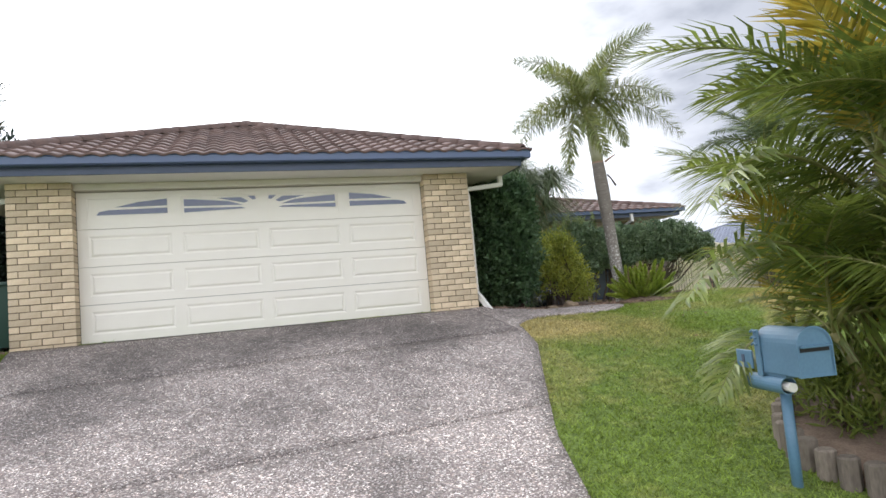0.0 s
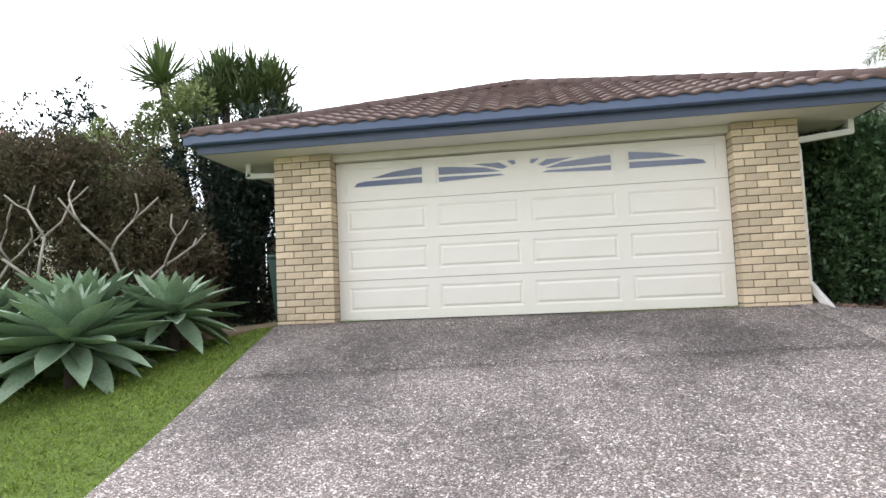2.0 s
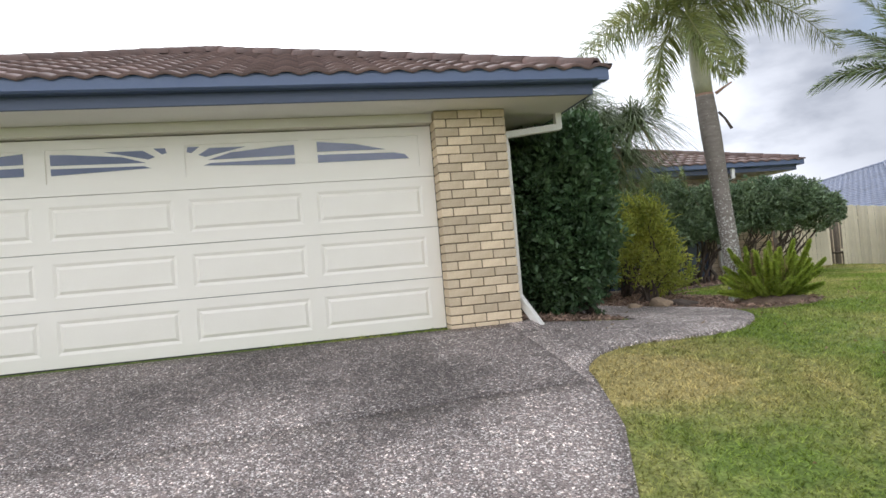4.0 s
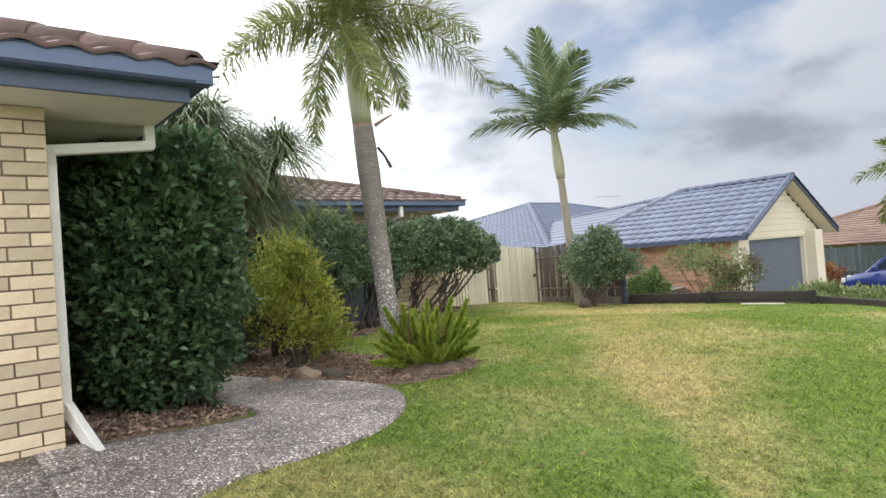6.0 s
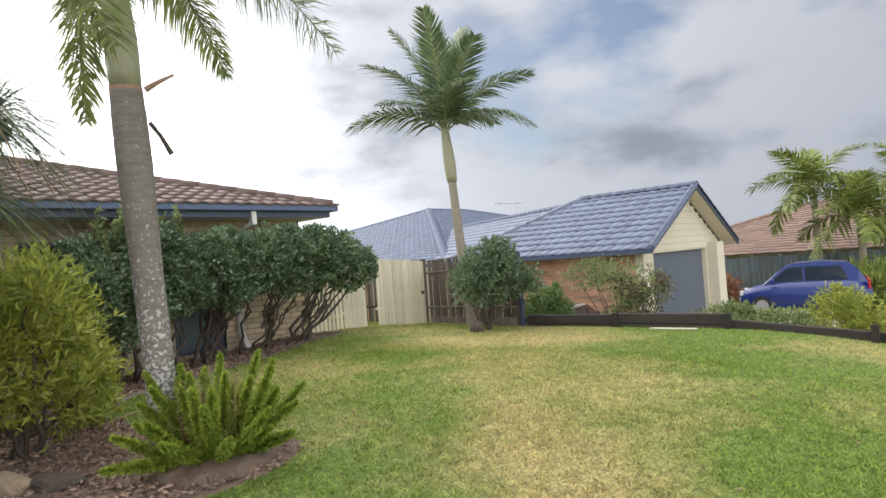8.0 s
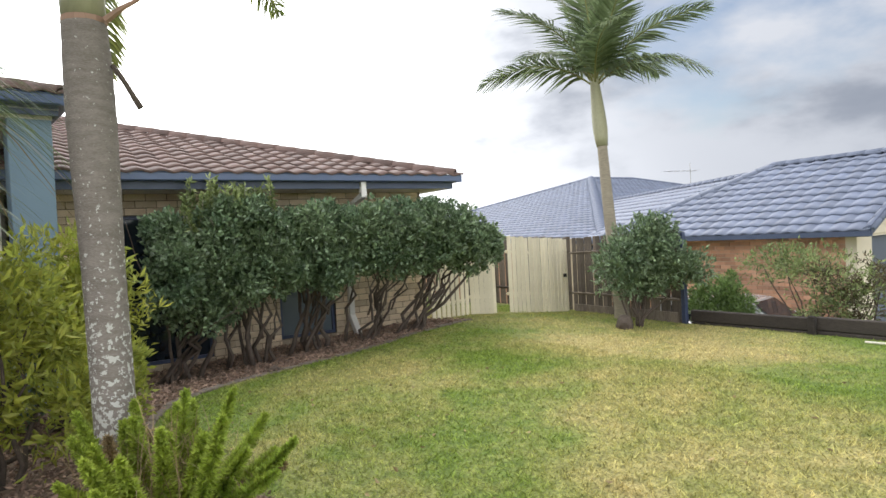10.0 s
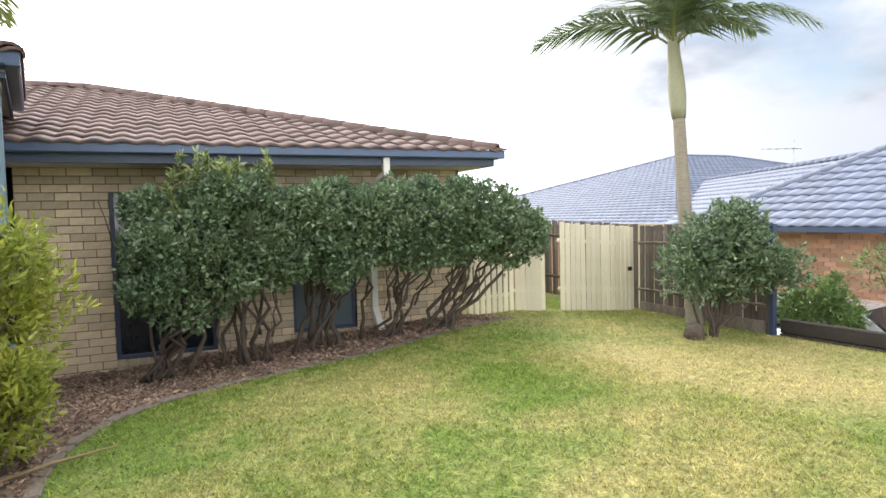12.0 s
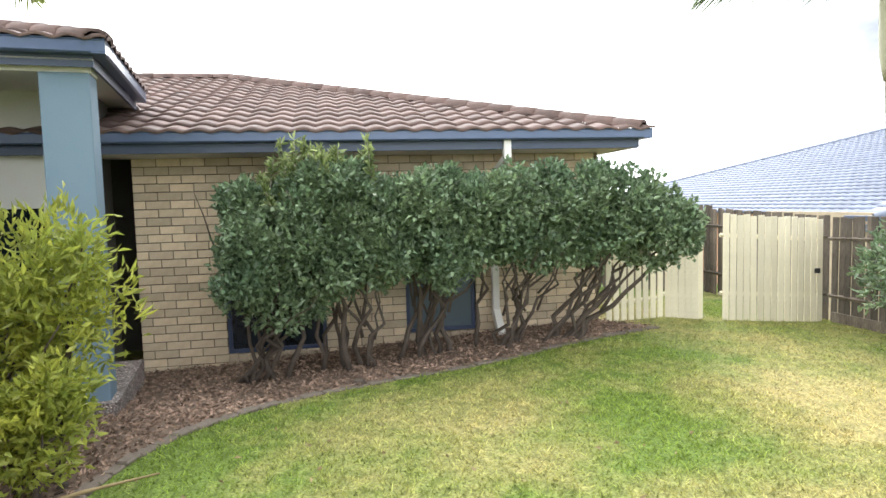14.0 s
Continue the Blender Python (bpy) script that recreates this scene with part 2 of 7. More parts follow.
# ---- builders ----
class Geo:
    """A growing list of points and faces for one mesh."""

    def __init__(self):
        self.v, self.f = [], []

    def add(self, pts, faces):
        k = len(self.v)
        self.v.extend(tuple(p) for p in pts)
        self.f.extend(tuple(i + k for i in q) for q in faces)
        return self

    def box(self, x0, y0, z0, x1, y1, z1, b=0.0, m=None):
        """A box, with chamfered edges of b metres."""
        c, h = ((x0 + x1) / 2, (y0 + y1) / 2, (z0 + z1) / 2), (abs(x1 - x0) / 2, abs(y1 - y0) / 2, abs(z1 - z0) / 2)
        b = min(b, min(h) * 0.9)
        if b <= 0:
            pts = [(c[0] + sx * h[0], c[1] + sy * h[1], c[2] + sz * h[2]) for sz in (-1, 1) for sx, sy in ((-1, -1), (1, -1), (1, 1), (-1, 1))]
            faces = [(3, 2, 1, 0), (4, 5, 6, 7), (0, 1, 5, 4), (1, 2, 6, 5), (2, 3, 7, 6), (3, 0, 4, 7)]
        else:
            pts, ids = [], {}
            for sx in (-1, 1):
                for sy in (-1, 1):
                    for sz in (-1, 1):
                        s = (sx, sy, sz)
                        for a in range(3):
                            ids[s, a] = len(pts)
                            pts.append(tuple(c[i] + s[i] * (h[i] - (0 if i == a else b)) for i in range(3)))
            faces = []
            for a in range(3):
                o, q = (a + 1) % 3, (a + 2) % 3
                for s in (-1, 1):
                    ring = []
                    for so, sq in ((-1, -1), (1, -1), (1, 1), (-1, 1)):
                        k = [0, 0, 0]
                        k[a], k[o], k[q] = s, so, sq
                        ring.append(ids[tuple(k), a])
                    faces.append(tuple(ring if s > 0 else ring[::-1]))
                for so in (-1, 1):
                    for sq in (-1, 1):
                        k0, k1 = [0, 0, 0], [0, 0, 0]
                        k0[a], k1[a] = -1, 1
                        k0[o] = k1[o] = so
                        k0[q] = k1[q] = sq
                        r = (ids[tuple(k0), o], ids[tuple(k1), o], ids[tuple(k1), q], ids[tuple(k0), q])
                        faces.append(r if so * sq < 0 else r[::-1])
            for sx in (-1, 1):
                for sy in (-1, 1):
                    for sz in (-1, 1):
                        r = tuple(ids[(sx, sy, sz), a] for a in range(3))
                        faces.append(r if sx * sy * sz > 0 else r[::-1])
        if m is not None:
            pts = [m @ Vector(p) for p in pts]
        return self.add(pts, faces)

    def tube(self, pts, radii, n=8, cap=True):
        """A tapered round bar along points."""
        pts = [Vector(p) for p in pts]
        rings = []
        side = None
        for i, p in enumerate(pts):
            d = (pts[min(i + 1, len(pts) - 1)] - pts[max(i - 1, 0)]).normalized()
            if side is None:
                side = d.cross(Vector((0.3, 0.2, 1) if abs(d.z) < 0.9 else (1, 0, 0))).normalized()
            side = (side - d * side.dot(d)).normalized()
            up = d.cross(side)
            r = radii[i] if hasattr(radii, "__len__") else radii
            rings.append([p + (side * math.cos(a) + up * math.sin(a)) * r for a in (2 * math.pi * k / n for k in range(n))])
        faces = []
        for i in range(len(pts) - 1):
            for k in range(n):
                j = (k + 1) % n
                faces.append((i * n + k, i * n + j, (i + 1) * n + j, (i + 1) * n + k))
        if cap:
            faces.append(tuple(range(n))[::-1])
            faces.append(tuple((len(pts) - 1) * n + k for k in range(n)))
        return self.add([p for r in rings for p in r], faces)

    def prism(self, outline, a, b):
        """An outline of (x, z) points drawn out along y from a to b."""
        n = len(outline)
        pts = [(x, a, z) for x, z in outline] + [(x, b, z) for x, z in outline]
        faces = [tuple(range(n)), tuple(range(2 * n - 1, n - 1, -1))] + [(i, n + i, n + (i + 1) % n, (i + 1) % n) for i in range(n)]
        return self.add(pts, faces)

    def slab(self, outline, z0, z1):
        """An outline of (x, y) points drawn up from z0 to z1 (numbers, or functions of x, y)."""
        n = len(outline)
        zf = lambda z, x, y: z(x, y) if callable(z) else z
        pts = [(x, y, zf(z0, x, y)) for x, y in outline] + [(x, y, zf(z1, x, y)) for x, y in outline]
        faces = [tuple(range(n - 1, -1, -1)), tuple(range(n, 2 * n))] + [(i, (i + 1) % n, n + (i + 1) % n, n + i) for i in range(n)]
        return self.add(pts, faces)

    def mesh(self, name, smooth=False):
        me = bpy.data.meshes.new(name)
        me.from_pydata(self.v, [], self.f)
        me.update()
        if smooth:
            me.polygons.foreach_set("use_smooth", [True] * len(me.polygons))
        return me


def part(name, geo, material, parent=None, label="", smooth=False, kind=""):
    """One mesh object under its thing, in that thing's space."""
    me = geo if isinstance(geo, bpy.types.Mesh) else geo.mesh(name, smooth)
    if material and not me.materials:
        me.materials.append(material)
    ob = new(name, me)
    ob.parent = parent
    return tagged(ob, label=label, kind=kind)


def thing(name, label, category, m=None, group="", kind=""):
    """An empty at a thing's base, which parents its parts."""
    ob = new(name)
    ob.empty_display_size = 0.1
    ob.matrix_basis = m or Matrix.Identity(4)
    return tagged(ob, label, category, group, kind)


def lerp_rows(rows, t):
    for (a, va), (b, vb) in zip(rows, rows[1:]):
        if t <= b:
            k = max(0.0, (t - a) / (b - a))
            return va + (vb - va) * k
    return rows[-1][1]


def smooth01(t):
    t = min(1.0, max(0.0, t))
    return t * t * (3 - 2 * t)


# ---- the lie of the land ----
DRIVE = [(-30, -2.2), (-6, -1.0), (-0.4, -0.38), (2.7, 0.0), (5.1, 0.43), (7.3, 0.92), (8.5, 1.16), (8.95, 1.2), (40, 1.2)]
LAWNP = [(-30, -2.2), (-6, -1.0), (-0.4, -0.34), (2.7, 0.1), (4.5, 0.47), (5.9, 0.72), (7.9, 0.98), (9.0, 1.02), (12.0, 1.0), (14.5, 0.95), (40, 0.95)]


WALLFOOT = [(3.8, 0.0), (5.5, -0.20), (6.6, -0.22), (7.5, -0.19), (9.0, -0.09), (11.0, 0.03), (12.6, 0.13), (14.0, 0.19), (15.8, 0.08), (17.5, 0.0)]


def drive_z(y):
    return sum(lerp_rows(DRIVE, y + d) for d in (-0.5, 0, 0.5)) / 3 if y < 8.4 else min(1.2, lerp_rows(DRIVE, y))


def land(x, y):
    """The height of the ground."""
    lawn = sum(lerp_rows(LAWNP, y + d) for d in (-0.7, -0.35, 0, 0.35, 0.7)) / 5
    k = smooth01((x - 3.0) / 2.5)
    z = drive_z(y) * (1 - k) + lawn * k
    z -= 0.12 * smooth01((-2.4 - x) / 2.6)
    z -= 0.20 * smooth01((x - 11.0) / 5.0)
    z += lerp_rows(WALLFOOT, x) * smooth01((y - 12.6) / 2.6)
    if x > 16.05:
        z -= 0.85 * smooth01((x - 16.05) / 0.12) + 0.03 * min(60, x - 16)
    return z


# ---- ground ----
def grid_axis(edges):
    out = []
    for a, b, s in edges:
        out += list(np.arange(a, b - 1e-6, s))
    return out + [edges[-1][1]]


gx = grid_axis([(-900, -100, 160), (-100, -20, 16), (-20, -8, 2), (-8, 16.0, 0.3), (16.0, 16.24, 0.06), (16.24, 24, 0.8), (24, 60, 4), (60, 1000, 188)])
gy = grid_axis([(-900, -100, 160), (-100, -20, 16), (-20, -4, 2), (-4, 17, 0.3), (17, 25, 1), (25, 65, 8), (65, 1000, 187)])
g = Geo()
g.add([(x, y, land(x, y)) for y in gy for x in gx], [(j * len(gx) + i, j * len(gx) + i + 1, (j + 1) * len(gx) + i + 1, (j + 1) * len(gx) + i) for j in range(len(gy) - 1) for i in range(len(gx) - 1)])
ground = part("ground", g, LAWN, None, smooth=True)
tagged(ground, "mown green and dry yellow grass on sloping ground", "lawn", kind="structure")



def aggregate(sooty):
    """Exposed aggregate: small stones of many tones in grey cement, worn and stained in large patches."""
    m = bpy.data.materials.new("exposed_aggregate" if sooty else "exposed_aggregate_path")
    m.use_nodes = True
    n, l = m.node_tree.nodes, m.node_tree.links
    p = n["Principled BSDF"]
    co = n.new("ShaderNodeTexCoord")
    vo = n.new("ShaderNodeTexVoronoi")
    vo.inputs["Scale"].default_value = 105
    v2 = n.new("ShaderNodeTexVoronoi")
    v2.inputs["Scale"].default_value = 48
    big = n.new("ShaderNodeTexNoise")
    big.inputs["Scale"].default_value, big.inputs["Detail"].default_value = 0.75, 5.0
    mid = n.new("ShaderNodeTexNoise")
    mid.inputs["Scale"].default_value, mid.inputs["Detail"].default_value = 5.0, 6.0
    for t in (vo, v2, big, mid):
        l.new(co.outputs["Object"], t.inputs["Vector"])
    sep, sep2 = n.new("ShaderNodeSeparateColor"), n.new("ShaderNodeSeparateColor")
    l.new(vo.outputs["Color"], sep.inputs["Color"])
    l.new(v2.outputs["Color"], sep2.inputs["Color"])
    ramp = n.new("ShaderNodeValToRGB")
    e = ramp.color_ramp.elements
    e[0].position, e[0].color = 0.0, (0.105, 0.085, 0.078, 1)
    e[1].position, e[1].color = 0.45, (0.24, 0.205, 0.19, 1)
    for pos, c in ((0.7, (0.33, 0.28, 0.26)), (0.86, (0.46, 0.42, 0.39)), (0.93, (0.78, 0.74, 0.70))):
        k = e.new(pos)
        k.color = (*c, 1)
    l.new(sep.outputs["Red"], ramp.inputs["Fac"])
    ramp2 = n.new("ShaderNodeValToRGB")
    e = ramp2.color_ramp.elements
    e[0].position, e[0].color = 0.80, (0.92, 0.9, 0.9, 1)
    e[1].position, e[1].color = 0.92, (1.75, 1.68, 1.62, 1)
    l.new(sep2.outputs["Green"], ramp2.inputs["Fac"])
    stain = n.new("ShaderNodeMapRange")
    stain.inputs["From Min"].default_value, stain.inputs["From Max"].default_value = 0.36, 0.62
    stain.inputs["To Min"].default_value, stain.inputs["To Max"].default_value = 0.50, 1.08
    addn = n.new("ShaderNodeMath")
    addn.operation, addn.use_clamp = "MULTIPLY_ADD", False
    l.new(mid.outputs["Fac"], addn.inputs[0])
    addn.inputs[1].default_value = 0.35
    l.new(big.outputs["Fac"], addn.inputs[2])
    off = n.new("ShaderNodeMath")
    off.operation = "SUBTRACT"
    l.new(addn.outputs[0], off.inputs[0])
    off.inputs[1].default_value = 0.17
    l.new(off.outputs[0], stain.inputs["Value"])
    mul, mul2 = n.new("ShaderNodeVectorMath"), n.new("ShaderNodeVectorMath")
    mul.operation = mul2.operation = "MULTIPLY"
    l.new(ramp.outputs["Color"], mul.inputs[0])
    l.new(ramp2.outputs["Color"], mul.inputs[1])
    l.new(mul.outputs[0], mul2.inputs[0])
    l.new(stain.outputs["Result"], mul2.inputs[1])
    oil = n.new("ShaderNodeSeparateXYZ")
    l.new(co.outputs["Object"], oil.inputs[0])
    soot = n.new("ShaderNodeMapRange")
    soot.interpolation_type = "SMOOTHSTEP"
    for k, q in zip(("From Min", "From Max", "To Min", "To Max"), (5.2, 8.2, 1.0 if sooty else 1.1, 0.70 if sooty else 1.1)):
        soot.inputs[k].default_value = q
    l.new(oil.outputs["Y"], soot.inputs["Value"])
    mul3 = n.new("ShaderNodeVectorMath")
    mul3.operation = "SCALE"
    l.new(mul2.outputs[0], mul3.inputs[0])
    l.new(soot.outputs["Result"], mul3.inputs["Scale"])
    l.new(mul3.outputs[0], p.inputs["Base Color"])
    p.inputs["Roughness"].default_value = 0.8
    bp = n.new("ShaderNodeBump")
    bp.inputs["Strength"].default_value, bp.inputs["Distance"].default_value = 0.8, 0.006
    inv = n.new("ShaderNodeMath")
    inv.operation = "SUBTRACT"
    inv.inputs[0].default_value = 1.0
    l.new(vo.outputs["Distance"], inv.inputs[1])
    l.new(inv.outputs[0], bp.inputs["Height"])
    l.new(bp.outputs["Normal"], p.inputs["Normal"])
    return m


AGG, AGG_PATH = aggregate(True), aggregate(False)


def outline_curve(points, n=6):
    """A smooth line through points."""
    out = []
    for i in range(len(points) - 1):
        p0, p1, p2, p3 = (Vector(points[max(0, min(len(points) - 1, k))]) for k in (i - 1, i, i + 1, i + 2))
        for s in range(n):
            t = s / n
            out.append(tuple(0.5 * (2 * p1 + (p2 - p0) * t + (2 * p0 - 5 * p1 + 4 * p2 - p3) * t * t + (3 * p1 - p0 - 3 * p2 + p3) * t ** 3)))
    return out + [tuple(points[-1])]


def ground_sheet(rows, lift, height, skew=None):
    """A strip of ground between a left and a right edge, given row by row, that follows the land."""
    g = Geo()
    m = 24
    for (ax, ay), (bx, by) in rows:
        for k in range(m + 1):
            x, y = ax + (bx - ax) * k / m, ay + (by - ay) * k / m
            y += skew(x, y) if skew else 0.0
            g.v.append((x, y, height(x, y) + lift))
    for j in range(len(rows) - 1):
        for k in range(m):
            a = j * (m + 1) + k
            g.f.append((a, a + 1, a + m + 2, a + m + 1))
    top = len(g.v)
    rim = [k for k in range(m + 1)] + [j * (m + 1) + m for j in range(1, len(rows))] + [(len(rows) - 1) * (m + 1) + k for k in range(m - 1, -1, -1)] + [j * (m + 1) for j in range(len(rows) - 2, 0, -1)]
    for i in rim:
        x, y, z = g.v[i]
        g.v.append((x, y, z - 0.12))
    for k in range(len(rim)):
        j = (k + 1) % len(rim)
        g.f.append((rim[j], rim[k], top + k, top + j))
    return g


LEFT_EDGE = [(-1.5, -5.0), (-1.75, 0.0), (-1.9, 3.0), (-2.15, 5.2), (-2.35, 7.0), (-2.62, 8.7)]
RIGHT_EDGE = [(1.2, -5.0), (1.35, 0.0), (1.78, 2.4), (2.33, 4.1), (3.03, 5.6), (3.40, 6.4), (3.58, 7.2), (3.60, 8.0), (3.57, 8.7)]


def edge_x(edge, y):
    for (xa, ya), (xb, yb) in zip(edge, edge[1:]):
        if y <= yb:
            return xa + (xb - xa) * (y - ya) / (yb - ya)
    return edge[-1][0]


# driveway slabs, parted by open joints


def joint_skew(x, y):
    """The joints run a little askew to the garage."""
    return 0.11 * (x - 3.0) * lerp_rows([(-6, 0.0), (1.5, 1.0), (4.7, 1.0), (7.1, 0.65), (8.72, 0.0)], y)


DRIVE_JOINTS = [-5.0, 1.6, 4.7, 7.1, 8.72]
drive = thing("driveway", "grey exposed aggregate concrete driveway with dark stains", "driveway", kind="structure")
for a, b in zip(DRIVE_JOINTS, DRIVE_JOINTS[1:]):
    rows = [((edge_x(LEFT_EDGE, y), y), (edge_x(RIGHT_EDGE, y), y)) for y in np.linspace(a + 0.012, b - 0.012, max(6, int((b - a) / 0.2)))]
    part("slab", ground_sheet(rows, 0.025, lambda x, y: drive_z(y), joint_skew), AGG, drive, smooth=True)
JOINT = shade("dark_joint", (0.03, 0.027, 0.025), 0.95, (0.02, 0.02, 0.02), 20, 0.6, 90, 0.2)
g = Geo()
for y in DRIVE_JOINTS[1:-1]:
    k = [(edge_x(LEFT_EDGE, y) + 0.02) * (1 - i / 20) + (edge_x(RIGHT_EDGE, y) - 0.02) * i / 20 for i in range(21)]
    g.add([(x, y + d + joint_skew(x, y), drive_z(y + joint_skew(x, y)) + 0.006) for x in k for d in (-0.02, 0.02)], [(2 * i, 2 * i + 2, 2 * i + 3, 2 * i + 1) for i in range(20)])
part("joint_filler", g, JOINT, drive, kind="stuff")

# the entry path, which curves round from the driveway to the porch
PATH_OUT = outline_curve([(3.5, 6.95), (3.58, 7.3), (3.85, 7.64), (4.35, 7.86), (5.0, 7.95), (5.5, 8.1), (5.95, 8.45), (6.2, 8.95), (6.22, 9.5), (6.05, 10.1), (5.75, 10.9), (5.6, 12.0), (5.6, 13.4)])
PATH_IN = outline_curve([(3.4, 8.72), (3.62, 8.75), (3.95, 8.8), (4.25, 8.85), (4.6, 8.92), (4.85, 9.0), (4.98, 9.15), (5.0, 9.4), (4.9, 9.7), (4.75, 10.2), (4.6, 10.9), (4.5, 12.0), (4.5, 13.4)])
path = part("path", ground_sheet([(b, a) for a, b in zip(PATH_OUT, PATH_IN)], 0.03, lambda x, y: max(land(x, y), drive_z(y) if x < 3.7 else -9)), AGG_PATH, None, smooth=True)
tagged(path, "curved exposed aggregate garden path with pale stones", "path", kind="structure")

# mulch beds
MULCH = shade("bark_mulch", (0.13, 0.085, 0.06), 0.95, (0.26, 0.19, 0.14), 9, 0.8, 70, 0.9)
SOIL = shade("bare_soil", (0.17, 0.12, 0.075), 0.95, (0.25, 0.19, 0.12), 4, 0.8, 50, 0.6)
BEDS = []


def bed(name, label, left, right, mat=None, lift=0.012, n=6):
    a, b = outline_curve(left, n), outline_curve(right, n)
    ob = part(name, ground_sheet(list(zip(a, b)), lift, land), mat or MULCH, None, smooth=True)
    BEDS.append((a, b))
    return tagged(ob, label, "garden bed", kind="structure")


bed("pavement_bed", "brown bark mulch bed beneath the hedge", [(3.6, 8.8), (4.2, 8.95), (4.8, 9.1), (4.95, 9.4), (4.7, 10.2), (4.5, 11.5)], [(3.6, 9.6), (3.6, 9.9), (3.6, 10.4), (3.6, 10.8), (3.6, 11.2), (3.6, 12)])
HOUSE_EDGE = [(6.25, 9.35), (6.6, 9.1), (7.3, 9.15), (7.75, 9.6), (7.5, 10.4), (7.3, 11.2), (7.3, 11.85), (7.45, 12.45), (7.85, 13.15), (8.5, 13.75), (9.4, 14.1), (10.6, 14.42), (11.7, 14.82), (12.9, 15.2)]
bed("pavement_bed", "leaf-littered mulch bed along the brick wall", HOUSE_EDGE, [(6.2, 9.5), (6.1, 9.9), (6.0, 10.2), (5.85, 10.7), (5.75, 11.0), (5.7, 11.6), (5.65, 12.4), (5.65, 13.4), (6.6, 15.84), (7.6, 15.84), (9.4, 15.84), (11.0, 15.84), (12.2, 15.84), (12.38, 15.84)])
bed("pavement_bed", "bare brown soil beside the garage", [(-2.66, 8.7), (-2.7, 9.5), (-2.7, 12.0)], [(-3.4, 8.0), (-5.2, 8.4), (-6.5, 12.0)], SOIL)

# concrete mowing edge of the bed
EDGE = shade("grey_concrete_edge", (0.19, 0.155, 0.125), 0.95, (0.11, 0.09, 0.07), 6, 0.7, 60, 0.3)
run = outline_curve(HOUSE_EDGE[5:], 8)
kerb = thing("garden_edging", "low grey concrete edging between lawn and mulch", "garden edging", kind="structure")
for i in range(0, len(run) - 1, 2):
    (ax, ay), (bx, by) = run[i], run[min(i + 2, len(run) - 1)]
    ln = math.hypot(bx - ax, by - ay)
    if ln > 0.05:
        part("edging_piece", Geo().box(0.004, -0.05, -0.08, ln - 0.004, 0.05, 0.022 + 0.008 * math.sin(i), 0.012), EDGE, kerb).matrix_basis = pose(ax, ay, land(ax, ay), 0, 0, math.degrees(math.atan2(by - ay, bx - ax)))


# ---- roofs ----
def tile_geo(w, gauge, seg, us=None, clampf=None, h=0.032, lip=0.028):
    """One roof tile: a rolled sheet with a thick front lip."""
    g = Geo()
    rows_v = (-0.02, gauge * 0.5, gauge + 0.03)
    for v in rows_v:
        for i in range(seg + 1):
            a = w * i / seg
            wave = h * (0.5 - 0.5 * math.cos(2 * math.pi * i / seg)) ** 0.8
            g.v.append([a, v, wave + lip * (1 - (v + 0.02) / (gauge + 0.05))])
    for j in range(2):
        for i in range(seg):
            k = j * (seg + 1) + i
            g.f.append((k, k + 1, k + seg + 2, k + seg + 1))
    k = len(g.v)
    for i in range(seg + 1):
        x, y, z = g.v[i]
        g.v.append([x, y + 0.004, z - lip])
    for i in range(seg):
        g.f.append((k + i, k + i + 1, i + 1, i))
    return g


def tiled_face(parent, name, p0, u, v, length, lo, hi, vmax, w, gauge, seg, mat, mat_rest, limit, keep=None):
    """Tiles over one roof face. p0: the eave's start; u, v: unit ways along the eave and up the slope; lo(v), hi(v): the face's bounds along u."""
    u, v = Vector(u), Vector(v)
    nrm = u.cross(v)
    basis = Matrix((u, v, nrm)).transposed().to_4x4()
    full = tile_geo(w, gauge, seg).mesh("tile", True)
    full.materials.append(mat)
    rest, made = Geo(), 0
    for j in range(int(vmax / gauge) + 1):
        v0 = j * gauge
        shift = 0.0
        for i in range(-1, int(length / w) + 2):
            u0 = i * w + shift
            if v0 > vmax or u0 + w < lo(v0) or u0 > hi(v0) or (u0 < lo(v0 + gauge) and u0 + w < lo(v0)):
                continue
            whole = u0 >= lo(v0 + gauge) and u0 + w <= hi(v0 + gauge) and u0 >= lo(v0) and u0 + w <= hi(v0)
            org = Vector(p0) + u * u0 + v * v0
            near = made < limit and (keep is None or keep(org))
            if whole and near:
                ob = new("tile", full)
                ob.parent = parent
                ob.matrix_basis = Matrix.Translation(org) @ basis @ pose(0, 0, 0, random.uniform(-0.5, 0.5), random.uniform(-0.6, 0.6), random.uniform(-0.4, 0.4))
                made += 1
                continue
            g = tile_geo(w, gauge, seg)
            pts = []
            for a, b, c in g.v:
                vv = min(v0 + b, vmax)
                uu = min(max(u0 + a, lo(vv)), hi(vv)) if hi(vv) > lo(vv) else (lo(vv) + hi(vv)) / 2
                pts.append(Vector(p0) + u * uu + v * vv + nrm * c)
            if whole or max((p - pts[0]).length for p in pts) > 0.05:
                rest.add(pts, g.f)
    if rest.v:
        part("cut_tiles", rest, mat_rest, parent, kind="stuff", smooth=True)


